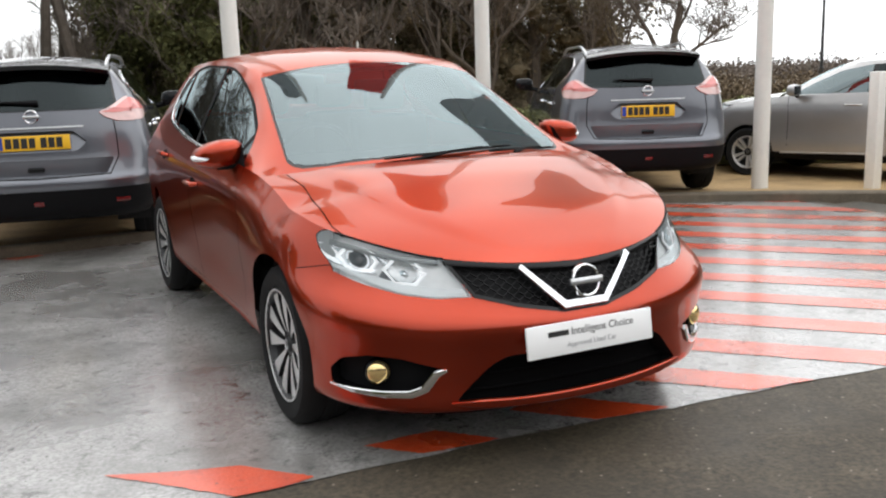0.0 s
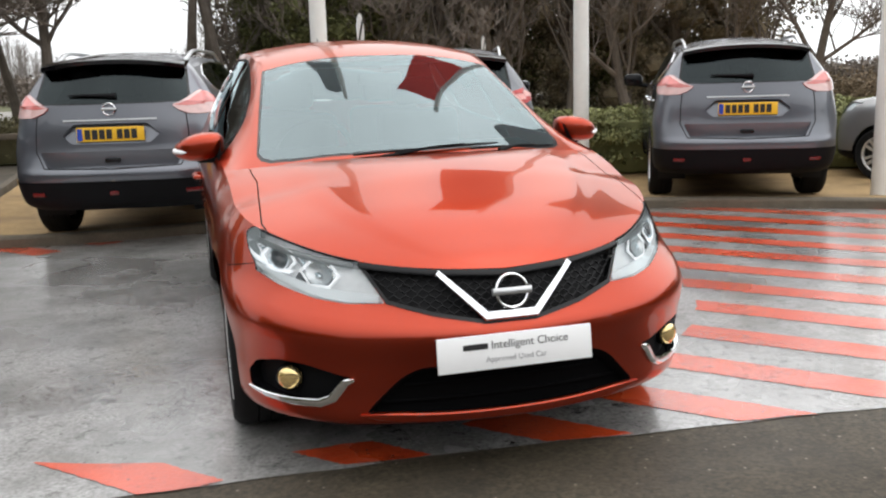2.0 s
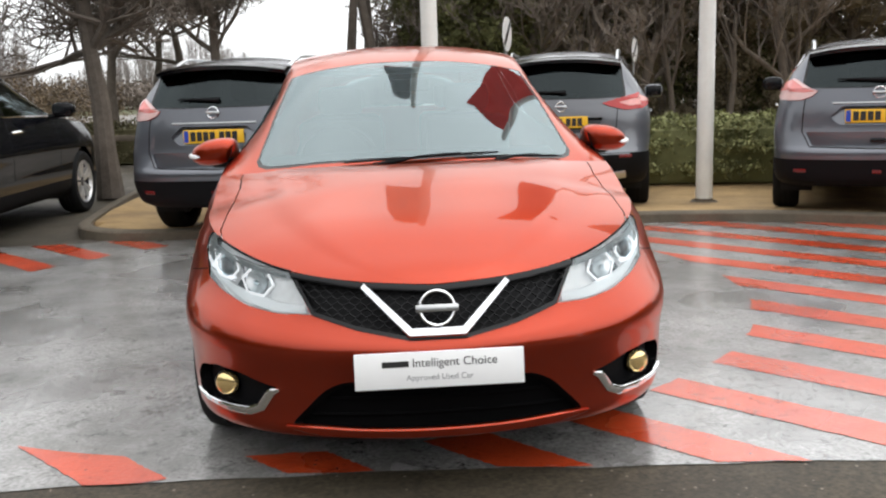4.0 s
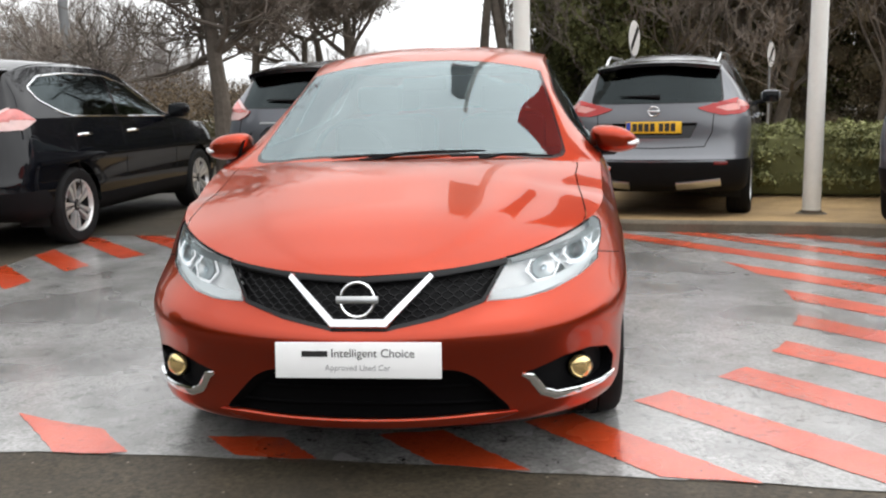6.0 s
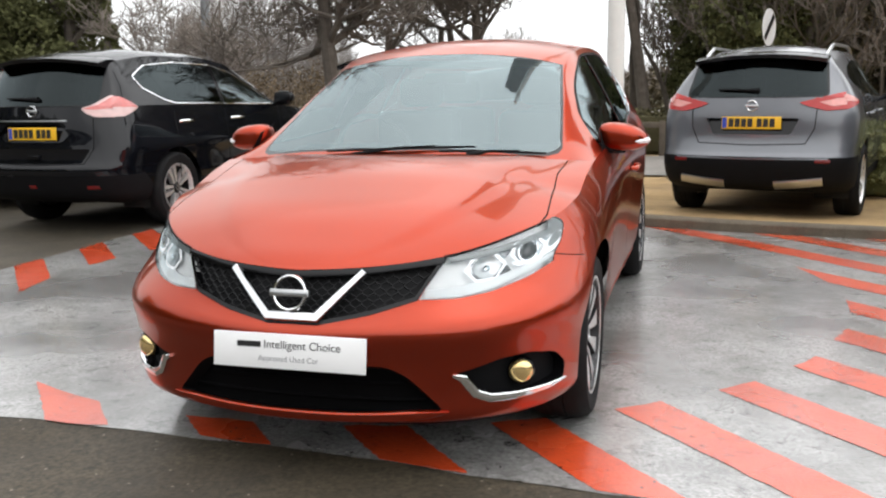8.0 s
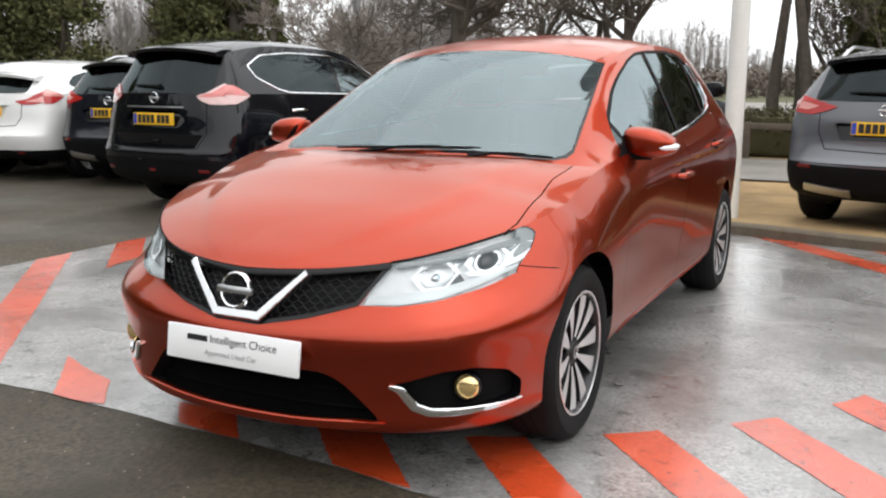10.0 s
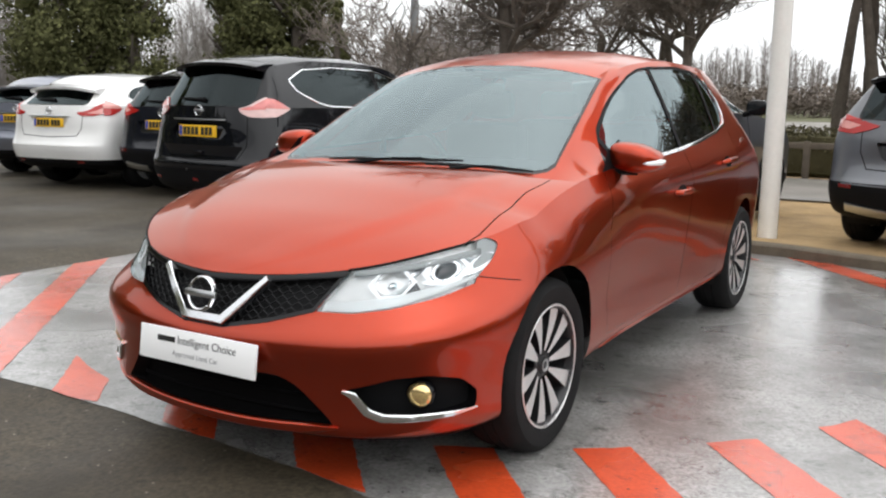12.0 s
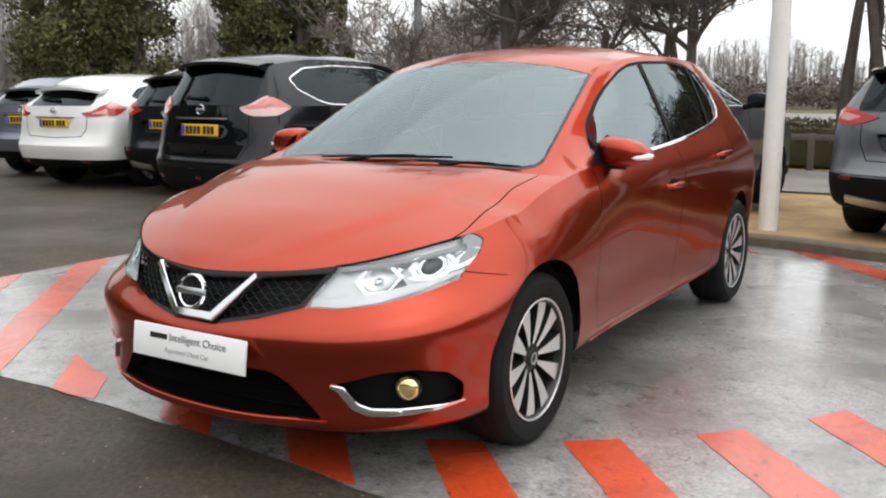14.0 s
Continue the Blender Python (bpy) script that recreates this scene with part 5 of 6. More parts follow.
def build_parked(name, label, paint, m, style="estate", group="cars parked round the bay", tall=1.0, broad=1.0, long=1.0, roof=1.0, seen_front=False):
    """A parked car with its rear details. style: estate (large off-roader), crossover, or compact."""
    car = thing(name, label, "car", group)
    estate, cross, compact = style == "estate", style == "crossover", style == "compact"
    W = 0.905 * broad
    nip = 0.97 if estate else 1.0
    wide = lambda a: [(-0.4, a * 0.97), (0.2, a), (1.2, a * 0.985), (2.6, a), (3.2, a * 0.985)]
    lvl = lambda z0, z1, z2: [(-0.4, z0 * tall), (0.8, z1 * tall), (2.6, z1 * tall), (3.3, z2 * tall), (3.8, z2 * tall)]
    k = 3.70 * long
    rails = [
        rail(-0.78, 0.55, 2.6, k - 0.20, 0.45, 3.2, wide(W * 0.90), [(0, 0.22 * tall), (1, 0.24 * tall)], lvl(0.24, 0.25, 0.28)),
        rail(-0.88, 0.62, 2.6, k - 0.08, 0.46, 3.2, wide(W * 0.96), [(0, 0.28 * tall), (1, 0.30 * tall)], lvl(0.30, 0.31, 0.34)),
        rail(-0.91, 0.64, 2.6, k - 0.02, 0.46, 3.2, wide(W * 0.985), [(0, 0.42 * tall), (1, 0.44 * tall)], lvl(0.44, 0.45, 0.47)),
        rail(-0.91, 0.64, 2.6, k, 0.46, 3.2, wide(W * 0.985), [(0, 0.54 * tall), (1, 0.55 * tall)], lvl(0.55, 0.56, 0.57)),
        rail(-0.90, 0.64, 2.6, k - 0.035, 0.44, 3.2, wide(W * 0.99), [(0, 0.62 * tall), (1, 0.63 * tall)], lvl(0.63, 0.64, 0.63)),
        rail(-0.87, 0.64, 2.5, k - 0.075, 0.42, 3.1, wide(W), [(0, 0.74 * tall), (1, 0.74 * tall)], lvl(0.74, 0.75, 0.74)),
        rail(-0.82, 0.64, 2.4, k - 0.085, 0.42, 2.8, wide(W * nip), [(0, 0.84 * tall), (1, 0.86 * tall)], lvl(0.86, 0.90, 0.92)),
        rail(-0.74, 0.64, 2.4, k - 0.12, 0.40, 2.7, wide(W * 0.955 * nip), [(0, 0.90 * tall), (0.6, 0.92 * tall), (1, 0.96 * tall)], [(-0.1, 0.96 * tall), (0.5, 1.03 * tall), (1.5, 1.06 * tall), (2.8, 1.085 * tall), (3.6, 1.09 * tall)]),
    ]
    wall = wall_mesh(rails)
    top = rails[-1]
    hood = bonnet_mesh(top, 0.46, [(-0.74, 0.90 * tall), (-0.6, 0.955 * tall), (-0.2, 1.01 * tall), (0.2, 1.05 * tall), (0.5, 1.075 * tall)], 0.18, across=16)
    e = k - 0.12
    middle = [(0.28, 1.06 * tall), (0.7, 1.27 * tall), (1.1, 1.43 * tall), (1.4, 1.505 * tall), (1.9, 1.55 * tall), (2.6, 1.555 * tall), (e - 0.40, 1.505 * tall), (e - 0.25, 1.465 * tall), (e - 0.12, 1.28 * tall), (e, 1.095 * tall)]
    if compact:
        middle = [(0.28, 1.06 * tall), (0.7, 1.27 * tall), (1.1, 1.42 * tall), (1.5, 1.50 * tall), (2.1, 1.52 * tall), (2.8, 1.47 * tall), (e - 0.40, 1.40 * tall), (e - 0.30, 1.36 * tall), (e - 0.15, 1.23 * tall), (e, 1.095 * tall)]
    raised = lambda z: z if z < 1.1 else 1.1 + (z - 1.1) * roof
    middle = [(y, raised(z / tall) * tall) for y, z in middle]
    half = [(0.28, W * 0.82), (1.1, W * 0.69), (2.0, W * 0.70), (e - 0.4, W * 0.66), (e - 0.25, W * 0.66), (e - 0.12, W * 0.73), (e, W * 0.80)]
    drop = [(0.28, 0.03), (1.1, 0.06), (1.9, 0.075), (e - 0.4, 0.07), (e - 0.25, 0.055), (e - 0.1, 0.03), (e, 0.012)]
    bow = [(0.28, 0.2), (1.1, 0.1), (2.0, 0.0), (e - 0.4, -0.08), (e, -0.14)]
    ys = [0.28 + (1.4 - 0.28) * i / 14 for i in range(15)] + [1.4 + (e - 0.45 - 1.4) * i / 14 for i in range(1, 15)] + [e - 0.40 + 0.40 * i / 12 for i in range(13)]
    cabin = cabin_mesh(top, ys, middle, bow, half, drop, across=10, side_n=7)
    for skin in (wall, hood, cabin):
        outward(skin)
    shell = Shell(wall, hood, cabin)
    wb = 2.705 * long
    for y in (0.0, wb):
        arch(wall, y, 0.345, 0.395)
        arch_liner(car, y, 0.345, 0.40, W * 0.90, 0.5)
    rear = lambda c, n: c.y > k - 0.75
    T = lambda pts: [(x * broad, z * tall) for x, z in pts]

    # dark lower cladding
    band = [(-1.2, 0.1), (k + 0.2, 0.1), (k + 0.2, 0.515 * tall), (k - 0.50, 0.515 * tall), (k - 0.62, 0.40 * tall), (-1.2, 0.40 * tall)]
    if compact:
        band = [(-1.2, 0.1), (k + 0.2, 0.1), (k + 0.2, 0.40 * tall), (k - 0.5, 0.40 * tall), (k - 0.62, 0.34 * tall), (-1.2, 0.34 * tall)]
    if cross:
        band = [(y, 0.585 * tall if z == 0.515 * tall else z) for y, z in band]
    clad = carve(wall, band, (1, 2), lambda c, n: True)
    part("lower_cladding", copied(clad, 0.004), BLACK_PLASTIC, car)
    clad.free()

    # tail lamps, cut from the wall
    if estate:
        lamp = [(0.50, 1.072), (0.58, 1.095), (0.70, 1.172), (0.84, 1.172), (0.95, 1.03), (0.90, 0.99), (0.64, 0.998), (0.55, 1.03)]
        red_zone = [(0.52, 1.068), (0.63, 1.095), (0.73, 1.165), (0.86, 1.165), (0.93, 1.055), (0.72, 1.066), (0.62, 1.058)]
    elif cross:
        lamp = [(0.40, 1.045), (0.56, 1.080), (0.78, 1.130), (0.95, 1.06), (0.93, 0.995), (0.64, 0.975), (0.49, 1.010)]
        red_zone = [(0.57, 1.046), (0.72, 1.078), (0.86, 1.072), (0.86, 1.030), (0.68, 1.012)]
    else:
        lamp = [(0.46, 0.995), (0.62, 1.02), (0.78, 1.13), (0.90, 1.16), (0.94, 1.09), (0.84, 0.995), (0.70, 0.955), (0.55, 0.955)]
        red_zone = [(0.60, 0.99), (0.72, 1.02), (0.84, 1.10), (0.89, 1.04), (0.84, 0.98)]
    for s in (1, -1):
        o = T(lamp) if s > 0 else mirrored(T(lamp))
        r = T(red_zone) if s > 0 else mirrored(T(red_zone))
        tail = lambda c, n: c.y > k - 0.5 and n.y > abs(n.x)
        flank = lambda c, n, s=s: c.y > k - 0.6 and n.y <= abs(n.x) and c.x * s > 0.4
        z0, z1 = min(z for _, z in o), max(z for _, z in o)
        zm = (z0 * 0.55 + z1 * 0.45)
        reach = 0.44 if cross else 0.52
        wing = soft_poly([(k - reach, zm), (k + 0.16 - reach, z1 - 0.012), (k + 0.1, z1), (k + 0.1, z0), (k + 0.18 - reach, z0 + 0.01)], 0.015, 2)
        back_pieces = [carve(skin, soft_poly(o, 0.02, 2), (0, 2), tail) for skin in (wall, cabin)]
        side_pieces = [carve(skin, wing, (1, 2), flank) for skin in (wall, cabin)]
        red = joined([carve(b, r, (0, 2), tail) for b in back_pieces] + [carve(b, [(k - 0.5, zm), (k - 0.36, z1), (k + 0.1, z1), (k + 0.1, zm + 0.02)], (1, 2), flank) for b in side_pieces], 0.0005)
        piece = joined(back_pieces + side_pieces, 0.0005)
        base = part("tail_lamp", copied(piece, 0.012), LAMP_PINK if estate else LAMP_RED, car, "pale red tail lamp" if estate else "red tail lamp")
        part("lamp_segment", copied(red, 0.014), LAMP_PINK2 if estate else LAMP_SEGMENT, base)
        part("lamp_side", rim_only(piece.copy(), -0.012), LAMP_RED, base)
        piece.free()
        red.free()

    # rear glass, spoiler, wiper
    glass = [(-0.63, 1.098), (0.63, 1.098), (0.575, 1.42), (-0.575, 1.42)]
    if compact:
        glass = [(-0.56, 1.098), (0.56, 1.098), (0.46, 1.33), (-0.46, 1.33)]
    glass = [(x, raised(z)) for x, z in glass]
    seal = carve(cabin, soft_poly(T([(x * 1.03, z + (0.012 if z > 1.2 else -0.006)) for x, z in glass]), 0.05), (0, 2), rear)
    pane = carve(seal, soft_poly(T(glass), 0.05), (0, 2), rear)
    part("rear_window_seal", seal, BLACK_GLOSS, car)
    part("rear_window", pane, GLASS_DARK, car, "dark tinted rear window")
    sp = bmesh.new()
    zt = keyed(middle, e - 0.27)
    sw = keyed(half, e - 0.27)
    rows = []
    for i in range(15):
        x = -sw * 1.0 + 2 * sw * i / 14
        u = abs(x) / sw
        zz = zt - 0.050 * u**2.2
        y0, y1 = e - 0.36 - 0.06 * u * u, e - 0.10 - 0.10 * u**3
        rows.append([Vector((x, y0, zz + 0.022)), Vector((x, (y0 + y1) / 2, zz + 0.018)), Vector((x, y1, zz - 0.012)), Vector((x, y1 - 0.01, zz - 0.045)), Vector((x, y0 + 0.10, zz - 0.06))])
    vs = grid(sp, rows)
    for row in (vs[0], vs[-1]):
        sp.faces.new(row)
    bmesh.ops.recalc_face_normals(sp, faces=sp.faces)
    part("roof_spoiler", sp, BLACK_GLOSS if not compact else paint, car)
    wp = bmesh.new()
    zw = 1.155 * tall
    pts = [shell.back(x, zw + 0.01 * math.sin(x * 3))[0] + Vector((0, 0.02, 0)) for x in (-0.05 + 0.38 * i / 8 for i in range(9))]
    tube(wp, pts, [0.022, 0.020, 0.016, 0.013, 0.012, 0.011, 0.010, 0.008, 0.006], 6)
    part("rear_wiper", wp, BLACK_PLASTIC, car)

    # tailgate: gap, trim bar, plate with its recess, emblem, handle
    if estate:
        rec = T([(-0.40, 0.86), (-0.30, 0.945), (0.30, 0.945), (0.40, 0.86), (0.32, 0.795), (-0.32, 0.795)])
        bar_z, pl_z = 0.972, 0.866
        gate = T([(0.60, 1.09), (0.625, 0.90), (0.63, 0.74), (0.56, 0.618), (0.0, 0.604), (-0.56, 0.618), (-0.63, 0.74), (-0.625, 0.90), (-0.60, 1.09)])
    elif cross:
        rec = T([(-0.42, 0.915), (0.42, 0.915), (0.35, 0.775), (-0.35, 0.775)])
        bar_z, pl_z = None, 0.876
        gate = T([(0.56, 1.0), (0.55, 0.83), (0.48, 0.70), (0.0, 0.685), (-0.48, 0.70), (-0.55, 0.83), (-0.56, 1.0)])
    else:
        rec = T([(-0.34, 0.93), (0.34, 0.93), (0.31, 0.80), (-0.31, 0.80)])
        bar_z, pl_z = 0.945, 0.865
        gate = T([(0.56, 0.99), (0.55, 0.80), (0.48, 0.70), (0.0, 0.68), (-0.48, 0.70), (-0.55, 0.80), (-0.56, 0.99)])
    hollow = carve(wall, soft_poly(rec, 0.02, 2), (0, 2), rear)
    scoop = copied(hollow, -0.004)
    z_low = min(v.co.z for v in scoop.verts)
    for v in scoop.verts:
        v.co.y -= 0.30 * (v.co.z - z_low)
    part("plate_recess", scoop, BLACK_GLOSS if cross else paint, car)
    part("recess_edge", rim_only(hollow, 0.06), paint, car)
    part("tailgate_gap", strip(shell.back, gate, 0.009, 0.0015, n_sub=5), BLACK_PLASTIC, car)
    number_plate(car, shell.back, pl_z * tall, lift=0.004)
    if bar_z:
        part("tailgate_trim", strip(shell.back, [(-0.36, bar_z * tall), (0.36, bar_z * tall)], 0.013, 0.012, n_sub=8), SATIN_METAL, car, "satin metal strip over the plate")
    badge(car, 0.010, (0, 1, 0.1), 0.052, shell.back, 0.0, (1.052 if estate else 1.02) * tall)
    if estate:
        lowtrim = T([(-0.60, 0.738), (0.60, 0.738), (0.53, 0.612), (-0.53, 0.612)])
        low = carve(wall, soft_poly(lowtrim, 0.02, 2), (0, 2), rear)
        panel = copied(low, -0.004)
        z_top = max(v.co.z for v in panel.verts)
        for v in panel.verts:
            v.co.y -= 0.42 * (z_top - v.co.z)
        part("tailgate_lower_panel", panel, paint, car)
        part("bumper_ledge", rim_only(low, 0.07), paint, car)
        hb = bmesh.new()
        p, n = shell.back(0, 0.668 * tall)
        box(hb, -0.06, 0.06, p.y - 0.035, p.y - 0.010, p.z - 0.018, p.z + 0.018, 0.008)
        part("tailgate_handle", hb, BLACK_GLOSS, car)
        spots = ((0.0, 0.42, 0.07), (0.60, 0.42, 0.10), (-0.60, 0.42, 0.10))
    elif cross:
        for s in (1, -1):
            part("skid_plate", strip(shell.back, [(s * 0.22, 0.345 * tall), (s * 0.40, 0.36 * tall), (s * 0.62, 0.385 * tall)], 0.07, 0.02), SATIN_METAL, car)
        spots = ((0.62, 0.555, 0.12), (-0.62, 0.555, 0.12))
    else:
        spots = ((0.52, 0.37, 0.09), (-0.52, 0.37, 0.09))
    for x, z, w in spots:
        part("reflector", strip(shell.back, [(x - w / 2, z * tall), (x + w / 2, z * tall)], 0.032, 0.010), REFLECTOR_RED, car)
    part("bumper_crease", strip(shell.back, [(-0.66, 0.575 * tall), (0.0, 0.568 * tall), (0.66, 0.575 * tall)], 0.012, 0.008, n_sub=6), paint, car)

    # sides
    for s, find in ((1, shell.right), (-1, shell.left)):
        side = lambda c, n, s=s: c.x * s > 0.4
        g = [(0.66, 1.05), (0.95, 1.20), (1.30, 1.345), (1.75, 1.425), (2.4, 1.435), (2.84, 1.405), (3.07, 1.315), (3.02, 1.225), (2.76, 1.125), (2.6, 1.095), (1.6, 1.072)]
        if compact:
            g = [(0.66, 1.05), (0.95, 1.20), (1.30, 1.335), (1.75, 1.405), (2.3, 1.39), (2.75, 1.31), (2.95, 1.20), (2.75, 1.13), (2.4, 1.095), (1.6, 1.072)]
        if cross:
            g = [(0.66, 1.05), (0.95, 1.20), (1.30, 1.345), (1.75, 1.420), (2.4, 1.41), (2.85, 1.35), (3.10, 1.25), (2.95, 1.16), (2.6, 1.10), (1.6, 1.072)]
        g = [(y * long, raised(z) * tall) for y, z in g]
        ol = soft_poly(g, 0.03 if estate else 0.06)
        hole = carve(cabin, ol, (1, 2), side)
        fr = carve(hole, [(0.3, 0.8), (1.72 * long, 0.8), (1.72 * long, 1.8), (0.3, 1.8)], (1, 2), side)
        rr = carve(hole, [(1.79 * long, 0.8), (3.6, 0.8), (3.6, 1.8), (1.79 * long, 1.8)], (1, 2), side)
        frame = part("window_frame", hole, BLACK_GLOSS, car)
        part("front_side_window", fr, GLASS_SIDE, car)
        part("rear_side_window", rr, GLASS_DARK, car)
        if estate:
            part("window_chrome", strip(find, ol, 0.013, 0.008, closed=True, n_sub=1), CHROME, frame, "chrome line round the side windows")
        for y in (1.56 * long, 2.50 * long):
            bm = bmesh.new()
            p, n = find(y, 0.93 * tall)
            tube(bm, [find(y - 0.11, 0.93 * tall)[0], p + n * 0.03 + Vector((0, -0.08, 0)), p + n * 0.036, p + n * 0.03 + Vector((0, 0.08, 0)), find(y + 0.11, 0.93 * tall)[0]], 0.014, 6)
            part("door_handle", bm, CHROME if estate else paint, car)
        for y in (0.62 * long, 1.755 * long, 2.66 * long):
            part("door_gap", strip(find, [(y, 1.03 * tall), (y + 0.02, 0.80 * tall), (y, 0.42 * tall)], 0.008, 0.001), BLACK_PLASTIC, car)
        mir = bmesh.new()
        bmesh.ops.create_uvsphere(mir, u_segments=18, v_segments=12, radius=1)
        for v in mir.verts:
            q = lambda c, ex: math.copysign(abs(c) ** ex, c)
            v.co = Vector((q(v.co.x, 0.7) * 0.115, min(q(v.co.y, 0.7) * 0.08, 0.05), q(v.co.z, 0.7) * 0.080))
        mir.transform(Matrix.Translation((s * (W + 0.12), 0.78 * long, 1.11 * tall)))
        cap = part("door_mirror", mir, paint if not estate else BLACK_GLOSS, car)
        mg = bmesh.new()
        box(mg, -0.09, 0.09, -0.004, 0.006, -0.06, 0.06, 0.01)
        mg.transform(Matrix.Translation((s * (W + 0.12), 0.78 * long + 0.052, 1.11 * tall)))
        part("mirror_glass", mg, BLACK_GLOSS, cap)
        ft = bmesh.new()
        tube(ft, [(s * (W - 0.05), 0.74 * long, 1.04 * tall), (s * (W + 0.05), 0.77 * long, 1.06 * tall)], 0.03, 6)
        part("mirror_foot", ft, BLACK_PLASTIC, cap)
        if not compact and paint != PAINT_BLACK:
            rb = bmesh.new()
            pts = []
            for i in range(11):
                u = i / 10
                y = (1.45 + 1.65 * u) * long
                xr = keyed(half, y) * 0.93
                p, n = shell.above(s * xr, y)
                pts.append(p + Vector((0, 0, 0.055 * min(1, 6 * u, 6 * (1 - u)))))
            tube(rb, pts, [0.016] * 11, 6)
            part("roof_rail", rb, SATIN_METAL, car)
        for y in (0.0, wb):
            wheel(car, (s * (W - 0.125), y, 0.345), s, radius=0.345, width=0.225, rim_r=0.228, bright=ALLOY, pairs=5, turn=0.2 + y, paddle=False)

    # windscreen
    sc = [(0.0, 0.36), (0.40 * broad, 0.40), (0.66 * broad, 0.52), (0.64 * broad, 0.80), (0.58 * broad, 1.20), (0.0, 1.12)]
    sc += [(-x, y) for x, y in reversed(sc[1:-1])]
    pane = carve(cabin, sc, (0, 1), lambda c, n: n.z > 0.15 and c.y < 1.5)
    part("windscreen", pane, GLASS_SCREEN, car)
    if seen_front:
        hl = [(0.42, 0.70), (0.60, 0.72), (0.86, 0.84), (0.86, 0.93), (0.70, 0.93), (0.46, 0.80)]
        for s in (1, -1):
            cover = carve(wall, T(hl) if s > 0 else mirrored(T(hl)), (0, 2), lambda c, n: c.y < -0.05)
            lampob = part("headlamp", copied(cover, 0.002), GLASS_LAMP, car)
            part("lamp_bowl", copied(cover, -0.03), LAMP_BOWL, lampob)
            cover.free()
        for s, find in ((1, shell.right), (-1, shell.left)):
            part("sill_trim", strip(find, [(0.5, 0.33 * tall), (2.2, 0.36 * tall)], 0.02, 0.012), paint, car)
    part("body", joined([wall, hood, cabin], 0.0004), paint, car)
    fl = bmesh.new()
    box(fl, -W * 0.7, W * 0.7, -0.4, k - 0.5, 0.25, 0.30, 0.02)
    part("floor_pan", fl, LINER, car)
    for sx in (-0.36, 0.36):
        for y in (1.5, 2.4):
            seat = bmesh.new()
            box(seat, sx - 0.25, sx + 0.25, y + 0.15, y + 0.32, 0.55, 1.12 * tall, 0.05)
            box(seat, sx - 0.13, sx + 0.13, y + 0.20, y + 0.30, 1.13 * tall, 1.30 * tall, 0.04)
            part("seat_back", seat, CABIN, car)
    dash = bmesh.new()
    box(dash, -W * 0.8, W * 0.8, 0.45, 0.95, 0.7, 1.0 * tall, 0.04)
    part("dashboard", dash, CABIN, car)
    car.matrix_world = m
    return car, k


def tail_at(x, y, heading, k, z=0.0):
    """The pose of a car whose tail's middle stands at x, y and whose nose points heading degrees to the left of +y."""
    a = radians(heading)
    return pose(x - math.sin(a) * k, y + math.cos(a) * k, z, 0, 0, 180 + heading)


LAMP_PINK2 = material("tail_lamp_rose", (0.62, 0.17, 0.155), 0.14, coat=1.0, vary=0.2, vary_scale=22)

grey_estate, K = build_parked("estate_car", "dark grey metallic off-roader backed against the kerb", PAINT_GREY, Matrix.Identity(4), tall=1.035, broad=0.945, roof=0.90)
grey_estate.matrix_world = tail_at(-1.49, 4.14, -11.6, K, 0.01)
copy_thing(grey_estate, tail_at(4.01, 3.75, -27, K, 0.0))
black_estate, _ = build_parked("estate_car", "glossy black off-roader with chrome window line on the tarmac", PAINT_BLACK, Matrix.Identity(4), tall=1.045, broad=0.96, roof=1.09)
black_estate.matrix_world = tail_at(-4.45, 3.40, -3, K, LOW)
crossover, _ = build_parked("crossover_car", "grey crossover with red tail lamps on the sandy strip", PAINT_MID_GREY, Matrix.Identity(4), style="crossover", long=0.955, tall=1.04, broad=0.975)
crossover.matrix_world = tail_at(1.67, 5.30, -15, K * 0.955, PAD_Z)
dark_cross, _ = build_parked("crossover_car", "dark blue-black crossover parked between two cars", PAINT_DARK, Matrix.Identity(4), style="crossover", long=0.955)
dark_cross.matrix_world = tail_at(-6.50, 4.80, 3, K * 0.955, LOW)
white_compact, _ = build_parked("compact_car", "white compact crossover with red tail lamps", PAINT_WHITE, Matrix.Identity(4), style="compact", long=0.93, broad=0.97)
white_compact.matrix_world = tail_at(-8.36, 4.60, 6, K * 0.93, LOW)
grey_compact, _ = build_parked("compact_car", "blue-grey compact crossover at the end of the row", PAINT_BLUE_GREY, Matrix.Identity(4), style="compact", long=0.93, broad=0.97)
grey_compact.matrix_world = tail_at(-10.15, 5.35, 14, K * 0.93, LOW)
silver, _ = build_parked("compact_car", "silver-beige small family car standing side-on behind the pole", PAINT_SILVER, Matrix.Identity(4), style="compact", long=0.97, broad=0.97, tall=1.1, seen_front=True)
silver.matrix_world = pose(7.46, 5.39, -0.07, 0, 0, 195) @ Matrix.Scale(0.87, 4)

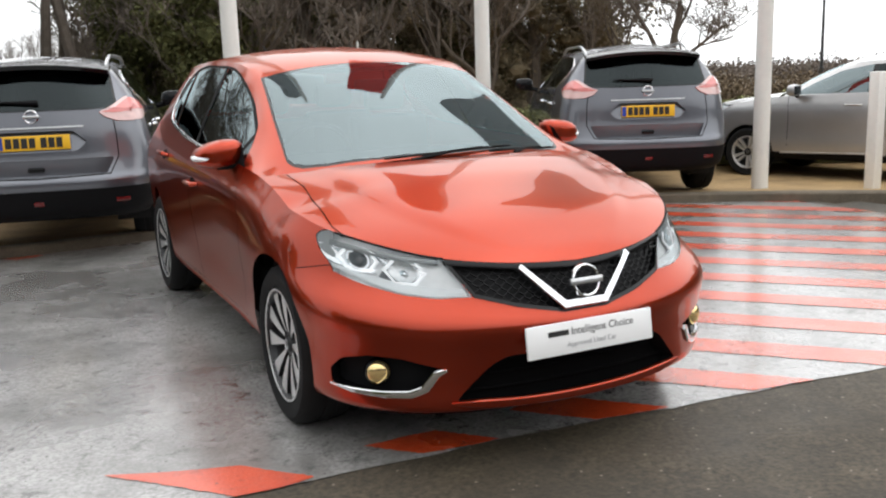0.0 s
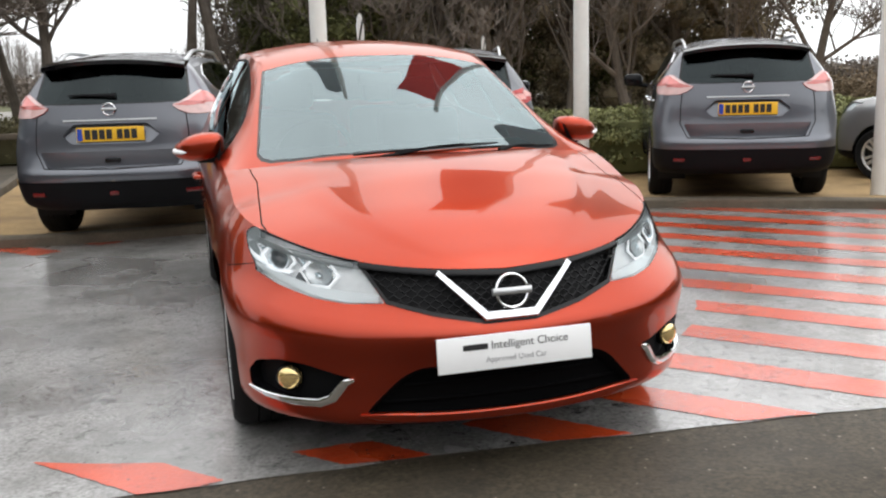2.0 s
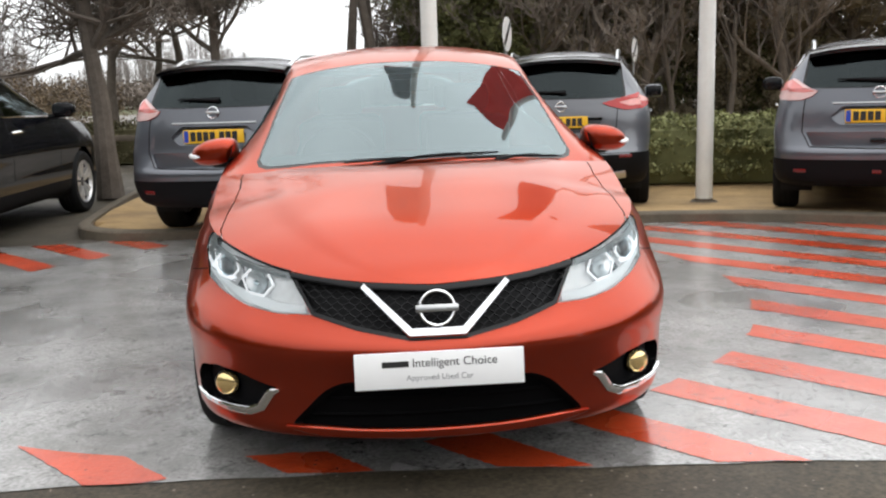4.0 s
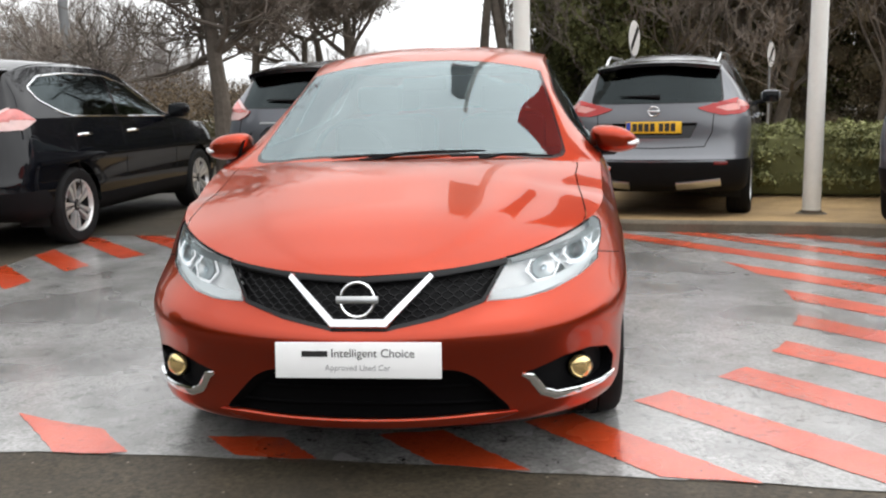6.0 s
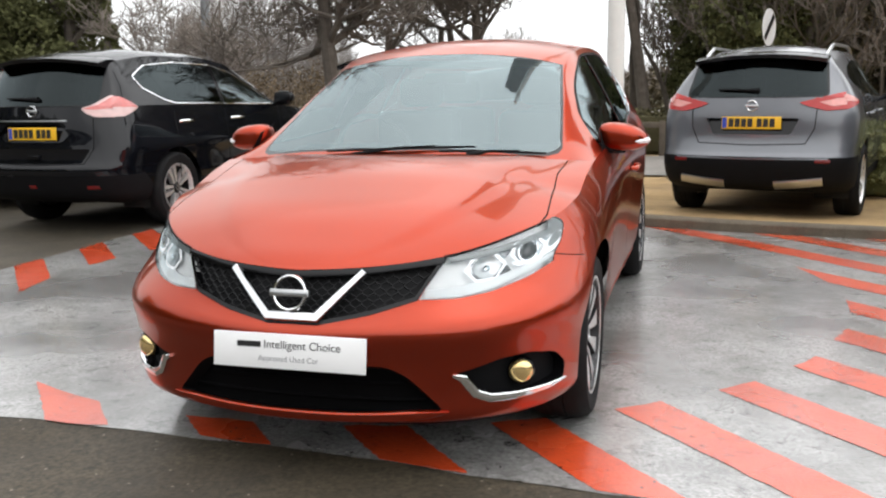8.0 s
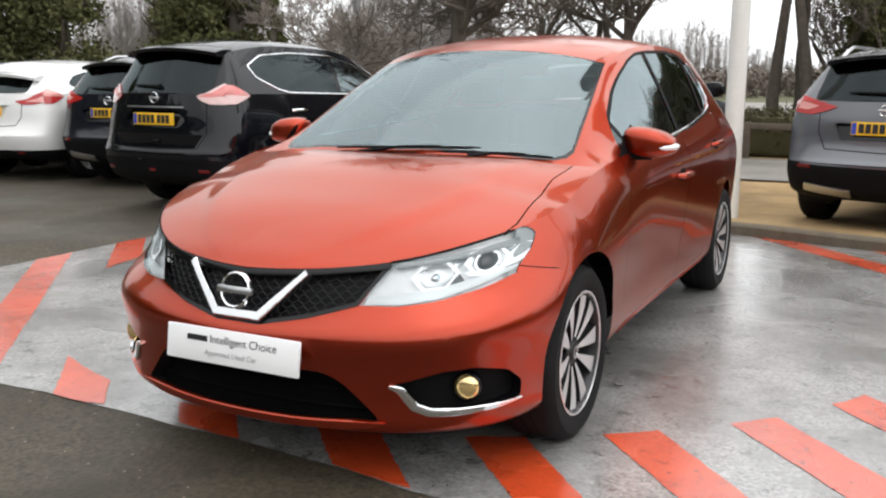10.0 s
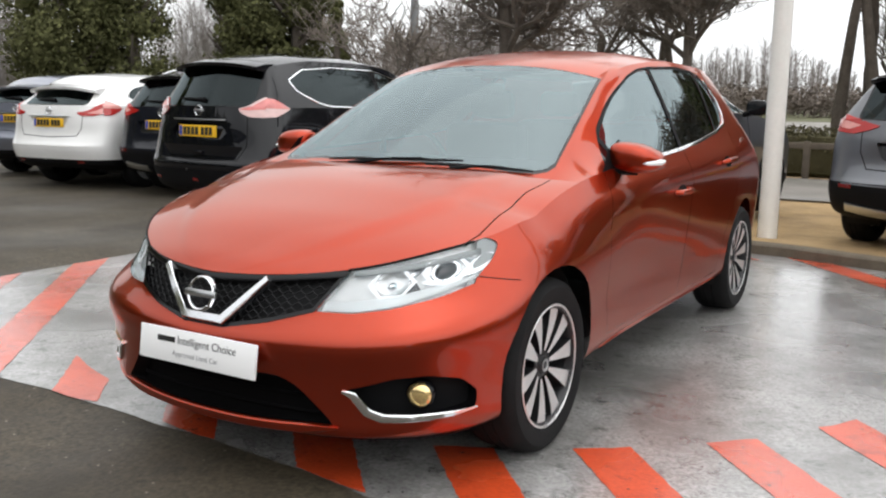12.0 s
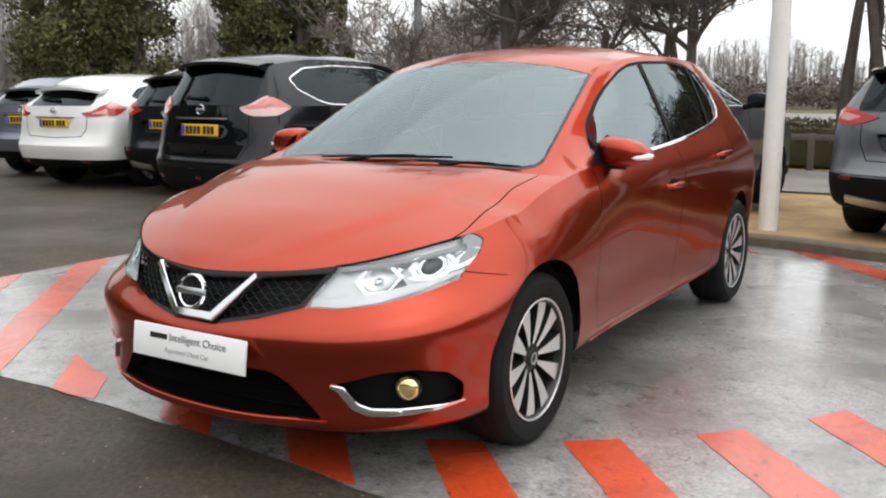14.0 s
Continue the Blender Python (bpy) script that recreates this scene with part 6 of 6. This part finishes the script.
# ---------------------------------------------------------------- flag poles
def flag_pole(x, y, cloth, label, reach, z0, z1, sway, turn=0):
    pole = thing("flag_pole", label, "flag pole", "white flag poles")
    bm = bmesh.new()
    tube(bm, [(0, 0, 0.05), (0.004, 0, 2.0), (0.0, 0.0, 5.0), (0.0, 0, z1 + 0.5)], [0.088, 0.082, 0.074, 0.062], 20)
    part("pole_shaft", bm, POLE_WHITE, pole)
    bm = bmesh.new()
    lathe(bm, [(0.0, 0.0), (0.145, 0.0), (0.145, 0.014), (0.135, 0.02), (0.10, 0.022), (0.095, 0.045), (0.088, 0.05)], Matrix.Identity(4), 24)
    part("base_flange", bm, KERB, pole)
    for k in range(4):
        a = math.pi / 4 + math.pi / 2 * k
        bm = bmesh.new()
        lathe(bm, [(0.012, 0.015), (0.012, 0.032), (0.0, 0.034)], Matrix.Translation((0.118 * math.cos(a), 0.118 * math.sin(a), 0)), 6)
        part("bolt", bm, KERB, pole)
    if cloth:
        bm = bmesh.new()
        rows = []
        for i in range(13):
            u = i / 12
            row = []
            for j in range(17):
                v = j / 16
                row.append(Vector((-0.075 - reach * u * (0.92 + 0.08 * math.sin(5 * v + sway)), 0.10 * math.sin(5.5 * u + 2.4 * v + sway) * u, z0 + (z1 - z0) * v - 0.35 * u * (1 - v) * 0.6 - 0.30 * u * u)))
            rows.append(row)
        grid(bm, rows)
        part("flag", bm, cloth, pole)
        bm = bmesh.new()
        tube(bm, [(0, 0, z1 + 0.02), (-reach, 0, z1 - 0.27)], 0.014, 6)
        part("flag_arm", bm, POLE_WHITE, pole)
    pole.matrix_world = pose(x, y, PAD_Z, 0, 0, turn)
    return pole


flag_pole(0.445, 5.70, FLAG_GREY, "tall white flag pole with a dark grey banner", 0.55, 5.6, 8.2, 0.4)
flag_pole(3.30, 5.79, FLAG_RED, "tall white flag pole with a red banner", 1.25, 5.0, 8.4, 1.7)
flag_pole(5.60, 3.86, FLAG_GREY, "tall white flag pole, dark grey banner, near the silver car", 1.7, 4.4, 7.0, 3.0, -35)

post = thing("post", "white square post at the edge of the bay", "post")
bm = bmesh.new()
box(bm, -0.06, 0.06, -0.06, 0.06, 0, 1.25, 0.012)
part("post_body", bm, POLE_WHITE, post)
bm = bmesh.new()
box(bm, -0.09, 0.09, -0.09, 0.09, 0, 0.03, 0.006)
part("post_foot", bm, KERB, post)
post.location = (6.35, 3.05, PAD_Z)


# ---------------------------------------------------------------- plants
def from_arrays(name, verts, faces, mat, parent=None):
    me = bpy.data.meshes.new(name)
    me.from_pydata(verts, [], faces)
    me.materials.append(mat)
    ob = new(name, me)
    if parent is not None:
        ob.parent = parent
    return ob


def leaf_cloud(name, blobs, count, size, mat, parent=None, seed=1, shell=0.55):
    """Many small leaf clumps, thickest near the skin of the blobs (x, y, z, rx, ry, rz)."""
    rng = np.random.default_rng(seed)
    blobs = np.array(blobs, float)
    vol = np.prod(blobs[:, 3:], axis=1) ** (2 / 3)
    pick = rng.choice(len(blobs), count, p=vol / vol.sum())
    d = rng.normal(size=(count, 3))
    d /= np.linalg.norm(d, axis=1)[:, None]
    r = shell + (1.0 - shell) * rng.random(count) ** 0.7
    r *= 1 + 0.16 * np.sin(7 * d[:, 0] + 3 * d[:, 2] + pick) + 0.12 * rng.normal(size=count)
    c = blobs[pick, :3] + d * r[:, None] * blobs[pick, 3:]
    c[:, 2] = np.maximum(c[:, 2], 0.05)
    a = rng.normal(size=(count, 3))
    a /= np.linalg.norm(a, axis=1)[:, None]
    b = np.cross(a, d + 0.6 * rng.normal(size=(count, 3)))
    b /= np.linalg.norm(b, axis=1)[:, None] + 1e-9
    s = size * (0.5 + rng.random(count))[:, None]
    a, b = a * s, b * s * 0.62
    n = np.cross(a, b) * (0.25 / size)
    v = np.stack([c - a, c - 0.1 * a - b + n * 0.4, c + a, c + 0.1 * a + b + n * 0.4], axis=1).reshape(-1, 3)
    f = np.arange(count * 4).reshape(-1, 4)
    return from_arrays(name, v.tolist(), f.tolist(), mat, parent)


def limbs(height, r0, seed, spread=0.55, levels=5, lean=(0, 0), first=0.35, kids=(3, 4), droop=0.0):
    """Tapered limbs of a bare tree: a list of (path, radii, level)."""
    rng = random.Random(seed)
    out = []

    def grow(p, d, length, r, level):
        n = 4 if level < 2 else 3
        path, radii = [p], [r]
        for i in range(n):
            d = (d + Vector((rng.uniform(-1, 1), rng.uniform(-1, 1), rng.uniform(-0.5, 0.9) - droop * level)) * (0.15 + 0.07 * level)).normalized()
            p = p + d * length / n
            path.append(p)
            radii.append(r * (1 - 0.42 * (i + 1) / n))
        out.append((path, radii, level))
        if level >= levels:
            return
        for k in range(rng.randint(*kids) + (1 if level == 0 else 0)):
            i = rng.randint(1 if level else max(1, int(n * first * 2)), n)
            side = Vector((rng.uniform(-1, 1), rng.uniform(-1, 1), rng.uniform(-0.15, 0.75)))
            nd = (d * (1 - spread) + side.normalized() * spread * 1.25).normalized()
            grow(path[i], nd, length * rng.uniform(0.52, 0.80), radii[i] * rng.uniform(0.42, 0.64), level + 1)

    grow(Vector((0, 0, 0)), Vector((lean[0], lean[1], 1)).normalized(), height, r0, 0)
    return out


def bare_tree(x, y, height, r0, seed, label="bare winter tree with dark branching limbs", spread=0.6, levels=5, z=0.0, kids=(3, 4), lean=(0, 0), first=0.35, twig=TWIG, group="bare trees"):
    tree = thing("tree", label, "tree", group)
    rows = limbs(height, r0, seed, spread, levels, lean, first, kids)
    trunk, crown = bmesh.new(), bmesh.new()
    for path, radii, level in rows:
        radii = [max(r, 0.007) for r in radii]
        if level == 0:
            radii[0] *= 1.25
        tube(trunk if level < 2 else crown, path, radii, 9 if level == 0 else 6 if level == 1 else 4 if level < 4 else 3, cap=False)
    part("trunk", trunk, BARK, tree)
    part("crown", crown, twig, tree)
    tree.location = (x, y, z)
    return tree


def evergreen(x, y, height, width, seed, mat=LEAF_DARK, count=5200, size=0.10, label="dark evergreen tree with dense uneven foliage", low=0.6, group="evergreen trees", fine=2):
    rng = random.Random(seed)
    tree = thing("tree", label, "tree", group)
    bm = bmesh.new()
    tube(bm, [(0, 0, 0), (0.05, 0.03, height * 0.4), (0, 0.05, height * 0.9)], [0.19, 0.14, 0.04], 8)
    for k in range(7):
        a, h = rng.uniform(0, 6.28), height * rng.uniform(0.25, 0.8)
        tube(bm, [(0, 0, h), (math.cos(a) * width * 0.35, math.sin(a) * width * 0.35, h + 0.4), (math.cos(a) * width * 0.7, math.sin(a) * width * 0.7, h + 0.9)], [0.07, 0.045, 0.015], 5)
    part("trunk", bm, BARK, tree)
    blobs = []
    for k in range(16):
        h = low + (height - low) * (k + 0.5) / 16
        w = width * (0.55 + 0.45 * math.sin(math.pi * min(0.95, 0.2 + 0.75 * k / 16)))
        for _ in range(2):
            a = rng.uniform(0, 6.28)
            d = w * rng.uniform(0.2, 0.62)
            s = width * rng.uniform(0.28, 0.5)
            blobs.append((math.cos(a) * d, math.sin(a) * d, h, s, s, s * rng.uniform(0.6, 1.0)))
    leaf_cloud("crown", blobs, count, size, mat, tree, seed)
    core = bmesh.new()
    for x0, y0, z0, a, b, c in blobs:
        made = bmesh.ops.create_icosphere(core, subdivisions=fine, radius=1)["verts"]
        for v in made:
            k = (0.58 if height > 5 else 0.40) * rng.uniform(0.75, 1.15)
            v.co = Vector((x0 + v.co.x * a * k, y0 + v.co.y * b * k, z0 + v.co.z * c * k))
    part("inner_foliage", core, mat, tree, smooth=False)
    tree.location = (x, y, 0)
    return tree


# row of bare trees beside the black car
for x, y, h, r, seed in ((-3.45, 8.15, 2.4, 0.14, 11), (-3.2, 14.9, 2.7, 0.14, 23), (-5.5, 16.4, 2.6, 0.13, 8), (-4.1, 18.3, 2.6, 0.13, 31), (-5.65, 20.6, 2.7, 0.13, 37)):
    bare_tree(x, y, h, r, seed, spread=0.85 if y < 9 else 0.70, levels=5 if y < 9 else 6, kids=(5, 5) if y < 9 else (4, 4) if y < 15 else (3, 4), first=0.42)
# slim trunks at the wood's edge
for x, y, r, seed in ((-0.55, 17.0, 0.14, 41), (-0.15, 17.6, 0.12, 42), (0.25, 16.6, 0.15, 43)):
    bare_tree(x, y, 3.6, r, seed, spread=0.5, levels=4, first=0.5, label="slim dark tree at the edge of the wood")
# open-crowned trees
bare_tree(11.45, 12.2, 2.6, 0.11, 51, spread=0.6, levels=6, kids=(3, 4), label="bare tree with a wide open crown against the sky")
bare_tree(2.9, 15.5, 2.6, 0.15, 52, spread=0.5, levels=6, kids=(3, 3), label="bare tree branching low in front of the wood")
bare_tree(5.4, 15.2, 2.1, 0.14, 58, spread=0.5, levels=6, kids=(3, 3), label="bare tree branching low in front of the wood")
bare_tree(8.2, 14.0, 2.3, 0.13, 59, spread=0.52, levels=6, kids=(3, 3), label="bare tree branching low in front of the wood")

bare_tree(-7.5, 11.2, 1.5, 0.07, 71, spread=0.62, levels=5, kids=(3, 4), first=0.2, twig=TWIG_BUSH, label="dense bare winter bush beyond the parked cars")
bare_tree(-8.8, 12.4, 1.6, 0.07, 72, spread=0.62, levels=5, kids=(3, 4), first=0.2, twig=TWIG_BUSH, label="dense bare winter bush beyond the parked cars")
# evergreens and thicket of the wood
rng = random.Random(77)
for x, y, h, w, seed in ((1.3, 18.2, 5.0, 1.1, 15), (2.5, 15.6, 4.6, 1.4, 1), (2.7, 19.5, 5.4, 1.6, 2), (3.9, 18.5, 5.2, 2.0, 3), (6.6, 18.2, 5.6, 2.1, 4), (9.2, 17.0, 6.0, 2.0, 6), (-13.9, 9.05, 4.6, 1.3, 7), (-13.1, 10.05, 4.8, 1.4, 9), (-11.5, 11.7, 4.6, 1.1, 10), (-10.75, 12.4, 4.6, 1.15, 12), (-12.5, 16.1, 3.6, 0.36, 13)):
    evergreen(x, y, h, w, seed, count=25000, size=0.040)
for i, (x, y) in enumerate(((2.6, 17.4), (3.8, 16.9), (4.9, 16.8), (6.3, 16.7), (7.7, 16.2), (8.8, 15.7), (10.0, 15.3), (11.3, 14.9))):
    evergreen(x, y, 4.6 + rng.uniform(0, 1.6), 1.15, 60 + i, LEAF_WOOD, 17000, 0.026, "brown winter thicket of the wood", 0.2, "thicket")
for i in range(26):
    a = i / 25
    x, y = 1.0 + 9.8 * a + rng.uniform(-0.4, 0.4), 16.3 - 3.2 * a * a + rng.uniform(-0.6, 2.5)
    bare_tree(x, y, rng.uniform(1.7, 2.6), rng.uniform(0.04, 0.075), 200 + i, spread=0.38, levels=5, kids=(2, 4), label="thin bare stem of the winter wood", group="stems of the wood")

# the wood's dense brown heart
blobs = []
for i in range(70):
    a = i / 69
    blobs.append((0.6 + 12.4 * a + rng.uniform(-0.4, 0.4), 20.6 - 4.6 * a * a + rng.uniform(-0.8, 1.2), rng.uniform(0.6, 4.2), 1.0, 0.8, rng.uniform(0.8, 1.3)))
# clipped hedges
def hedge(name, label, x0, y0, x1, y1, depth, height, count, mat, seed, size=0.06):
    hd = thing(name, label, "hedge")
    length = math.hypot(x1 - x0, y1 - y0)
    n = max(3, int(length / 0.28))
    rng = random.Random(seed)
    blobs = []
    for i in range(n):
        u = (i + 0.5) / n
        for h in (0.28, 0.62, 0.86):
            blobs.append((length * u, rng.uniform(-0.1, 0.1), height * h, 0.26, depth / 2 * rng.uniform(0.8, 1.05), height * 0.2 * rng.uniform(0.85, 1.1)))
    leaf_cloud("foliage", blobs, count, size, mat, hd, seed, shell=0.75)
    bm = bmesh.new()
    box(bm, 0.05, length - 0.05, -depth * 0.38, depth * 0.38, 0.0, height * 0.86, 0.08)
    part("hedge_core", bm, mat, hd)
    hd.matrix_world = pose(x0, y0, PAD_Z, 0, 0, math.degrees(math.atan2(y1 - y0, x1 - x0)))
    return hd


hedge("hedge", "clipped green hedge behind the sandy strip", 2.6, 8.1, 6.4, 7.2, 1.1, 0.80, 60000, LEAF_HEDGE, 5, 0.024)
hedge("hedge", "clipped green hedge behind the sandy strip", 6.5, 7.2, 10.5, 4.6, 1.1, 0.85, 40000, LEAF_HEDGE, 6, 0.026)
hedge("hedge", "low dark olive hedge along the path", -8.0, 14.1, 2.1, 13.95, 0.9, 0.80, 45000, LEAF_OLIVE, 7, 0.026)

tagged(leaf_cloud("wood_thicket", blobs, 90000, 0.055, LEAF_WOOD, None, 21, shell=0.3), "dense brown thicket deep in the winter wood", "thicket", kind="stuff")

# knee rail in front of the low hedge
fence = thing("knee_rail", "dark timber knee rail along the path", "fence")
for i in range(9):
    bm = bmesh.new()
    box(bm, -0.05, 0.05, -0.05, 0.05, 0, 0.62, 0.01)
    p = part("fence_post", bm, TIMBER, fence)
    p.location = (-7.4 + 1.15 * i, 0, 0)
bm = bmesh.new()
box(bm, -7.5, 1.9, -0.035, 0.035, 0.50, 0.60, 0.01)
part("fence_rail", bm, TIMBER, fence)
fence.location = (0, 13.2, -0.05)

# road signs, lamp posts
def round_sign(x, y, z, turn, k=1.0):
    sg = thing("road_sign", "round white road sign with a black diagonal band", "road sign", "road signs")
    bm = bmesh.new()
    tube(bm, [(0, 0.03, 0), (0, 0.03, z + 0.25)], 0.03, 8)
    part("sign_post", bm, POLE_GREY, sg)
    bm = bmesh.new()
    m = Matrix.Translation((0, 0, z)) @ Matrix.Rotation(radians(90), 4, "X")
    lathe(bm, [(0.0, -0.004), (0.30, -0.004), (0.30, 0.004), (0.0, 0.004)], m, 32)
    disc = part("sign_disc", bm, SIGN_WHITE, sg)
    bm = bmesh.new()
    box(bm, -0.27, 0.27, -0.05, 0.05, 0.004, 0.008)
    bm.transform(m @ Matrix.Rotation(radians(45), 4, "Z"))
    part("diagonal_band", bm, SIGN_BLACK, disc)
    sg.matrix_world = pose(x, y, 0, 0, 0, turn) @ Matrix.Diagonal((k, k, 1, 1))
    for piece in sg.children:
        if piece == disc:
            piece.matrix_local = Matrix.Translation((0, 0, z * (1 - k))) @ Matrix.Diagonal((1, 1, k, 1))


round_sign(2.33, 12.9, 2.10, 66)
round_sign(4.66, 12.97, 1.757, 60, 0.7)


def lamp_post(x, y, h, mat, globe, label, r=0.06):
    lp = thing("lamp_post", label, "lamp post", "lamp posts")
    bm = bmesh.new()
    tube(bm, [(0, 0, 0), (0, 0, 1.0), (0, 0, 1.02), (0, 0, h)], [r * 1.7, r * 1.6, r, r * 0.7], 10)
    part("column", bm, mat, lp)
    bm = bmesh.new()
    if globe:
        bmesh.ops.create_uvsphere(bm, u_segments=20, v_segments=12, radius=0.30)
        for v in bm.verts:
            v.co.z = v.co.z * 0.85 + h + 0.28
        part("globe", bm, SIGN_WHITE, lp)
    else:
        tube(bm, [(0, 0, h), (0.3, 0, h + 0.15), (1.0, 0, h + 0.2)], [r * 0.6, r * 0.6, 0.09], 8)
        part("lamp_arm", bm, mat, lp)
    lp.location = (x, y, 0)


lamp_post(39.7, 32.8, 4.7, SIGN_BLACK, True, "black lamp post with a white globe", 0.09)
lamp_post(-7.6, 12.2, 8.5, POLE_GREY, False, "tall grey lighting column", 0.085)
lamp_post(2.75, 17.6, 8.0, POLE_GREY, False, "tall grey lighting column", 0.07)

# ---------------------------------------------------------------- ground beyond
def sheet(name, label, category, x0, x1, y0, y1, z, mat):
    bm = bmesh.new()
    grid(bm, [[Vector((x0 + (x1 - x0) * i / 12, y0 + (y1 - y0) * j / 8, z)) for i in range(13)] for j in range(9)])
    tagged(part(name, bm, mat), label, category, kind="structure")


sheet("path", "grey footpath behind the sandy strip", "path", -3.0, 2.6, 9.6, 13.1, -0.035, PATH_GREY)
sheet("grass_verge", "rough winter grass beyond the path", "grass", -120, 120, 13.6, 34, 0.02, GRASS_GROUND)
sheet("far_road", "pale wet road across the fields", "road", -200, 200, 34, 52, 0.03, PATH_GREY)
sheet("field", "dull green winter field", "field", -380, 380, 52, 380, 0.02, GRASS_GROUND)

# far bare woods, all round the view, with haze put into their pale colour
def far_wood(name, label, centre, radius, a0, a1, height, n, seed, mat, strokes=16):
    rng = np.random.default_rng(seed)
    verts, faces = [], []
    for k in range(n):
        a = radians(a0 + (a1 - a0) * rng.random())
        r = radius * (1 + 0.18 * rng.random())
        bx, by = centre[0] + r * math.sin(a), centre[1] + r * math.cos(a)
        h = height * (0.55 + 0.6 * rng.random()) * (0.8 + 0.3 * math.sin(a * 23))
        lean = rng.normal(0, 0.06, 2)
        for s in range(strokes):
            z0 = 0 if s == 0 else h * rng.uniform(0.12, 0.8)
            length = h * 0.85 if s == 0 else h * rng.uniform(0.09, 0.26)
            d = np.array([lean[0], lean[1], 1.0]) if s == 0 else np.array([rng.normal(0, 1.05), rng.normal(0, 1.05), 1.0])
            d /= np.linalg.norm(d)
            p = np.array([bx + lean[0] * z0, by + lean[1] * z0, z0])
            q = p + d * length
            w = radius * (0.0008 if s == 0 else 0.0002)
            across = np.array([math.cos(a), -math.sin(a), 0]) * w
            i = len(verts)
            verts += [(p - across).tolist(), (p + across).tolist(), (q + across * 0.3).tolist(), (q - across * 0.3).tolist(), (p + np.array([-across[1], across[0], 0])).tolist(), (p - np.array([-across[1], across[0], 0])).tolist()]
            faces += [(i, i + 1, i + 2, i + 3), (i + 4, i + 5, i + 2)]
    ob = from_arrays(name, verts, faces, mat)
    tagged(ob, label, "trees", kind="stuff")


far_wood("far_wood", "grey-brown bare woodland with haze put into its colour", (0, 0), 44, -66, -21, 7.6, 520, 14, TWIG_HAZED, 140)
far_wood("far_wood", "distant bare brown woodland", (0, 0), 75, -75, 30, 6.2, 760, 4, TWIG_HAZED, 80)
far_wood("far_wood", "distant bare brown woodland", (0, 0), 120, -80, 36, 8.5, 600, 9, TWIG_HAZED, 60)
blobs = []
rngf = random.Random(3)
for i in range(320):
    a = radians(-78 + 145 * i / 319)
    r = 66 + rngf.uniform(0, 14)
    low = a > radians(26)
    blobs.append((r * math.sin(a), r * math.cos(a), 0.7 if low else 1.1, 1.6, 2.0, rngf.uniform(0.5, 1.2) if low else rngf.uniform(1.0, 1.5)))
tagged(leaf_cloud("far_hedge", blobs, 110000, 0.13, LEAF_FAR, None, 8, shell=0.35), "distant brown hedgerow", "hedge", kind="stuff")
# dry brown growth beyond the silver car
blobs = []
for i in range(70):
    a = radians(31 + 36 * i / 69)
    r = 25 + rngf.uniform(0, 5)
    blobs.append((r * math.sin(a), r * math.cos(a), 0.4, 0.9, 0.9, rngf.uniform(0.4, 0.8)))
tagged(leaf_cloud("scrub", blobs, 60000, 0.045, LEAF_BROWN, None, 28, shell=0.3), "dry brown scrub on the bank", "bushes", kind="stuff")
# scrub left of the wood
blobs = []
for i in range(30):
    blobs.append((-17 + 9 * i / 29 + rngf.uniform(-0.3, 0.3), 21 + rngf.uniform(-2, 3), 0.8, 0.9, 0.9, rngf.uniform(0.7, 1.5)))
tagged(leaf_cloud("scrub", blobs, 40000, 0.034, LEAF_BROWN, None, 18), "low brown scrub on the verge", "bushes", kind="stuff")

# ---------------------------------------------------------------- behind the camera: unseen hall added to shape reflections, and rows of trees
hall = thing("unseen_hall", "long light grey hall with a glass front, added unseen for reflections", "building")
bm = bmesh.new()
box(bm, -22, 22, 0, 10, 0, 4.8, 0.05)
part("wall", bm, CLAD_DARK, hall)
bm = bmesh.new()
box(bm, -22.4, 22.4, -0.5, 10.6, 4.8, 5.2, 0.05)
part("roof", bm, POLE_GREY, hall)
for i in range(14):
    w = bmesh.new()
    box(w, -20.6 + 3.0 * i, -18.0 + 3.0 * i, 9.98, 10.08, 0.3, 3.6, 0.02)
    part("window", w, GRILLE_BLACK, hall)
hall.location = (0, -30, 0)
# left row added out of view; right row follows trees mirrored in the windows
for i in range(14):
    evergreen(17.5 + (i % 2) * 1.5, -13.0 + 1.5 * i, 3.4 + rng.uniform(0, 1.6), 1.7, 320 + i, count=2000, size=0.2, group="trees beside the car park", fine=1)
    evergreen(-17.5 - (i % 2) * 1.5, -16.0 + 1.5 * i, 5.2 + rng.uniform(0, 2.2), 1.9, 340 + i, count=2000, size=0.2, group="trees beside the car park", fine=1)
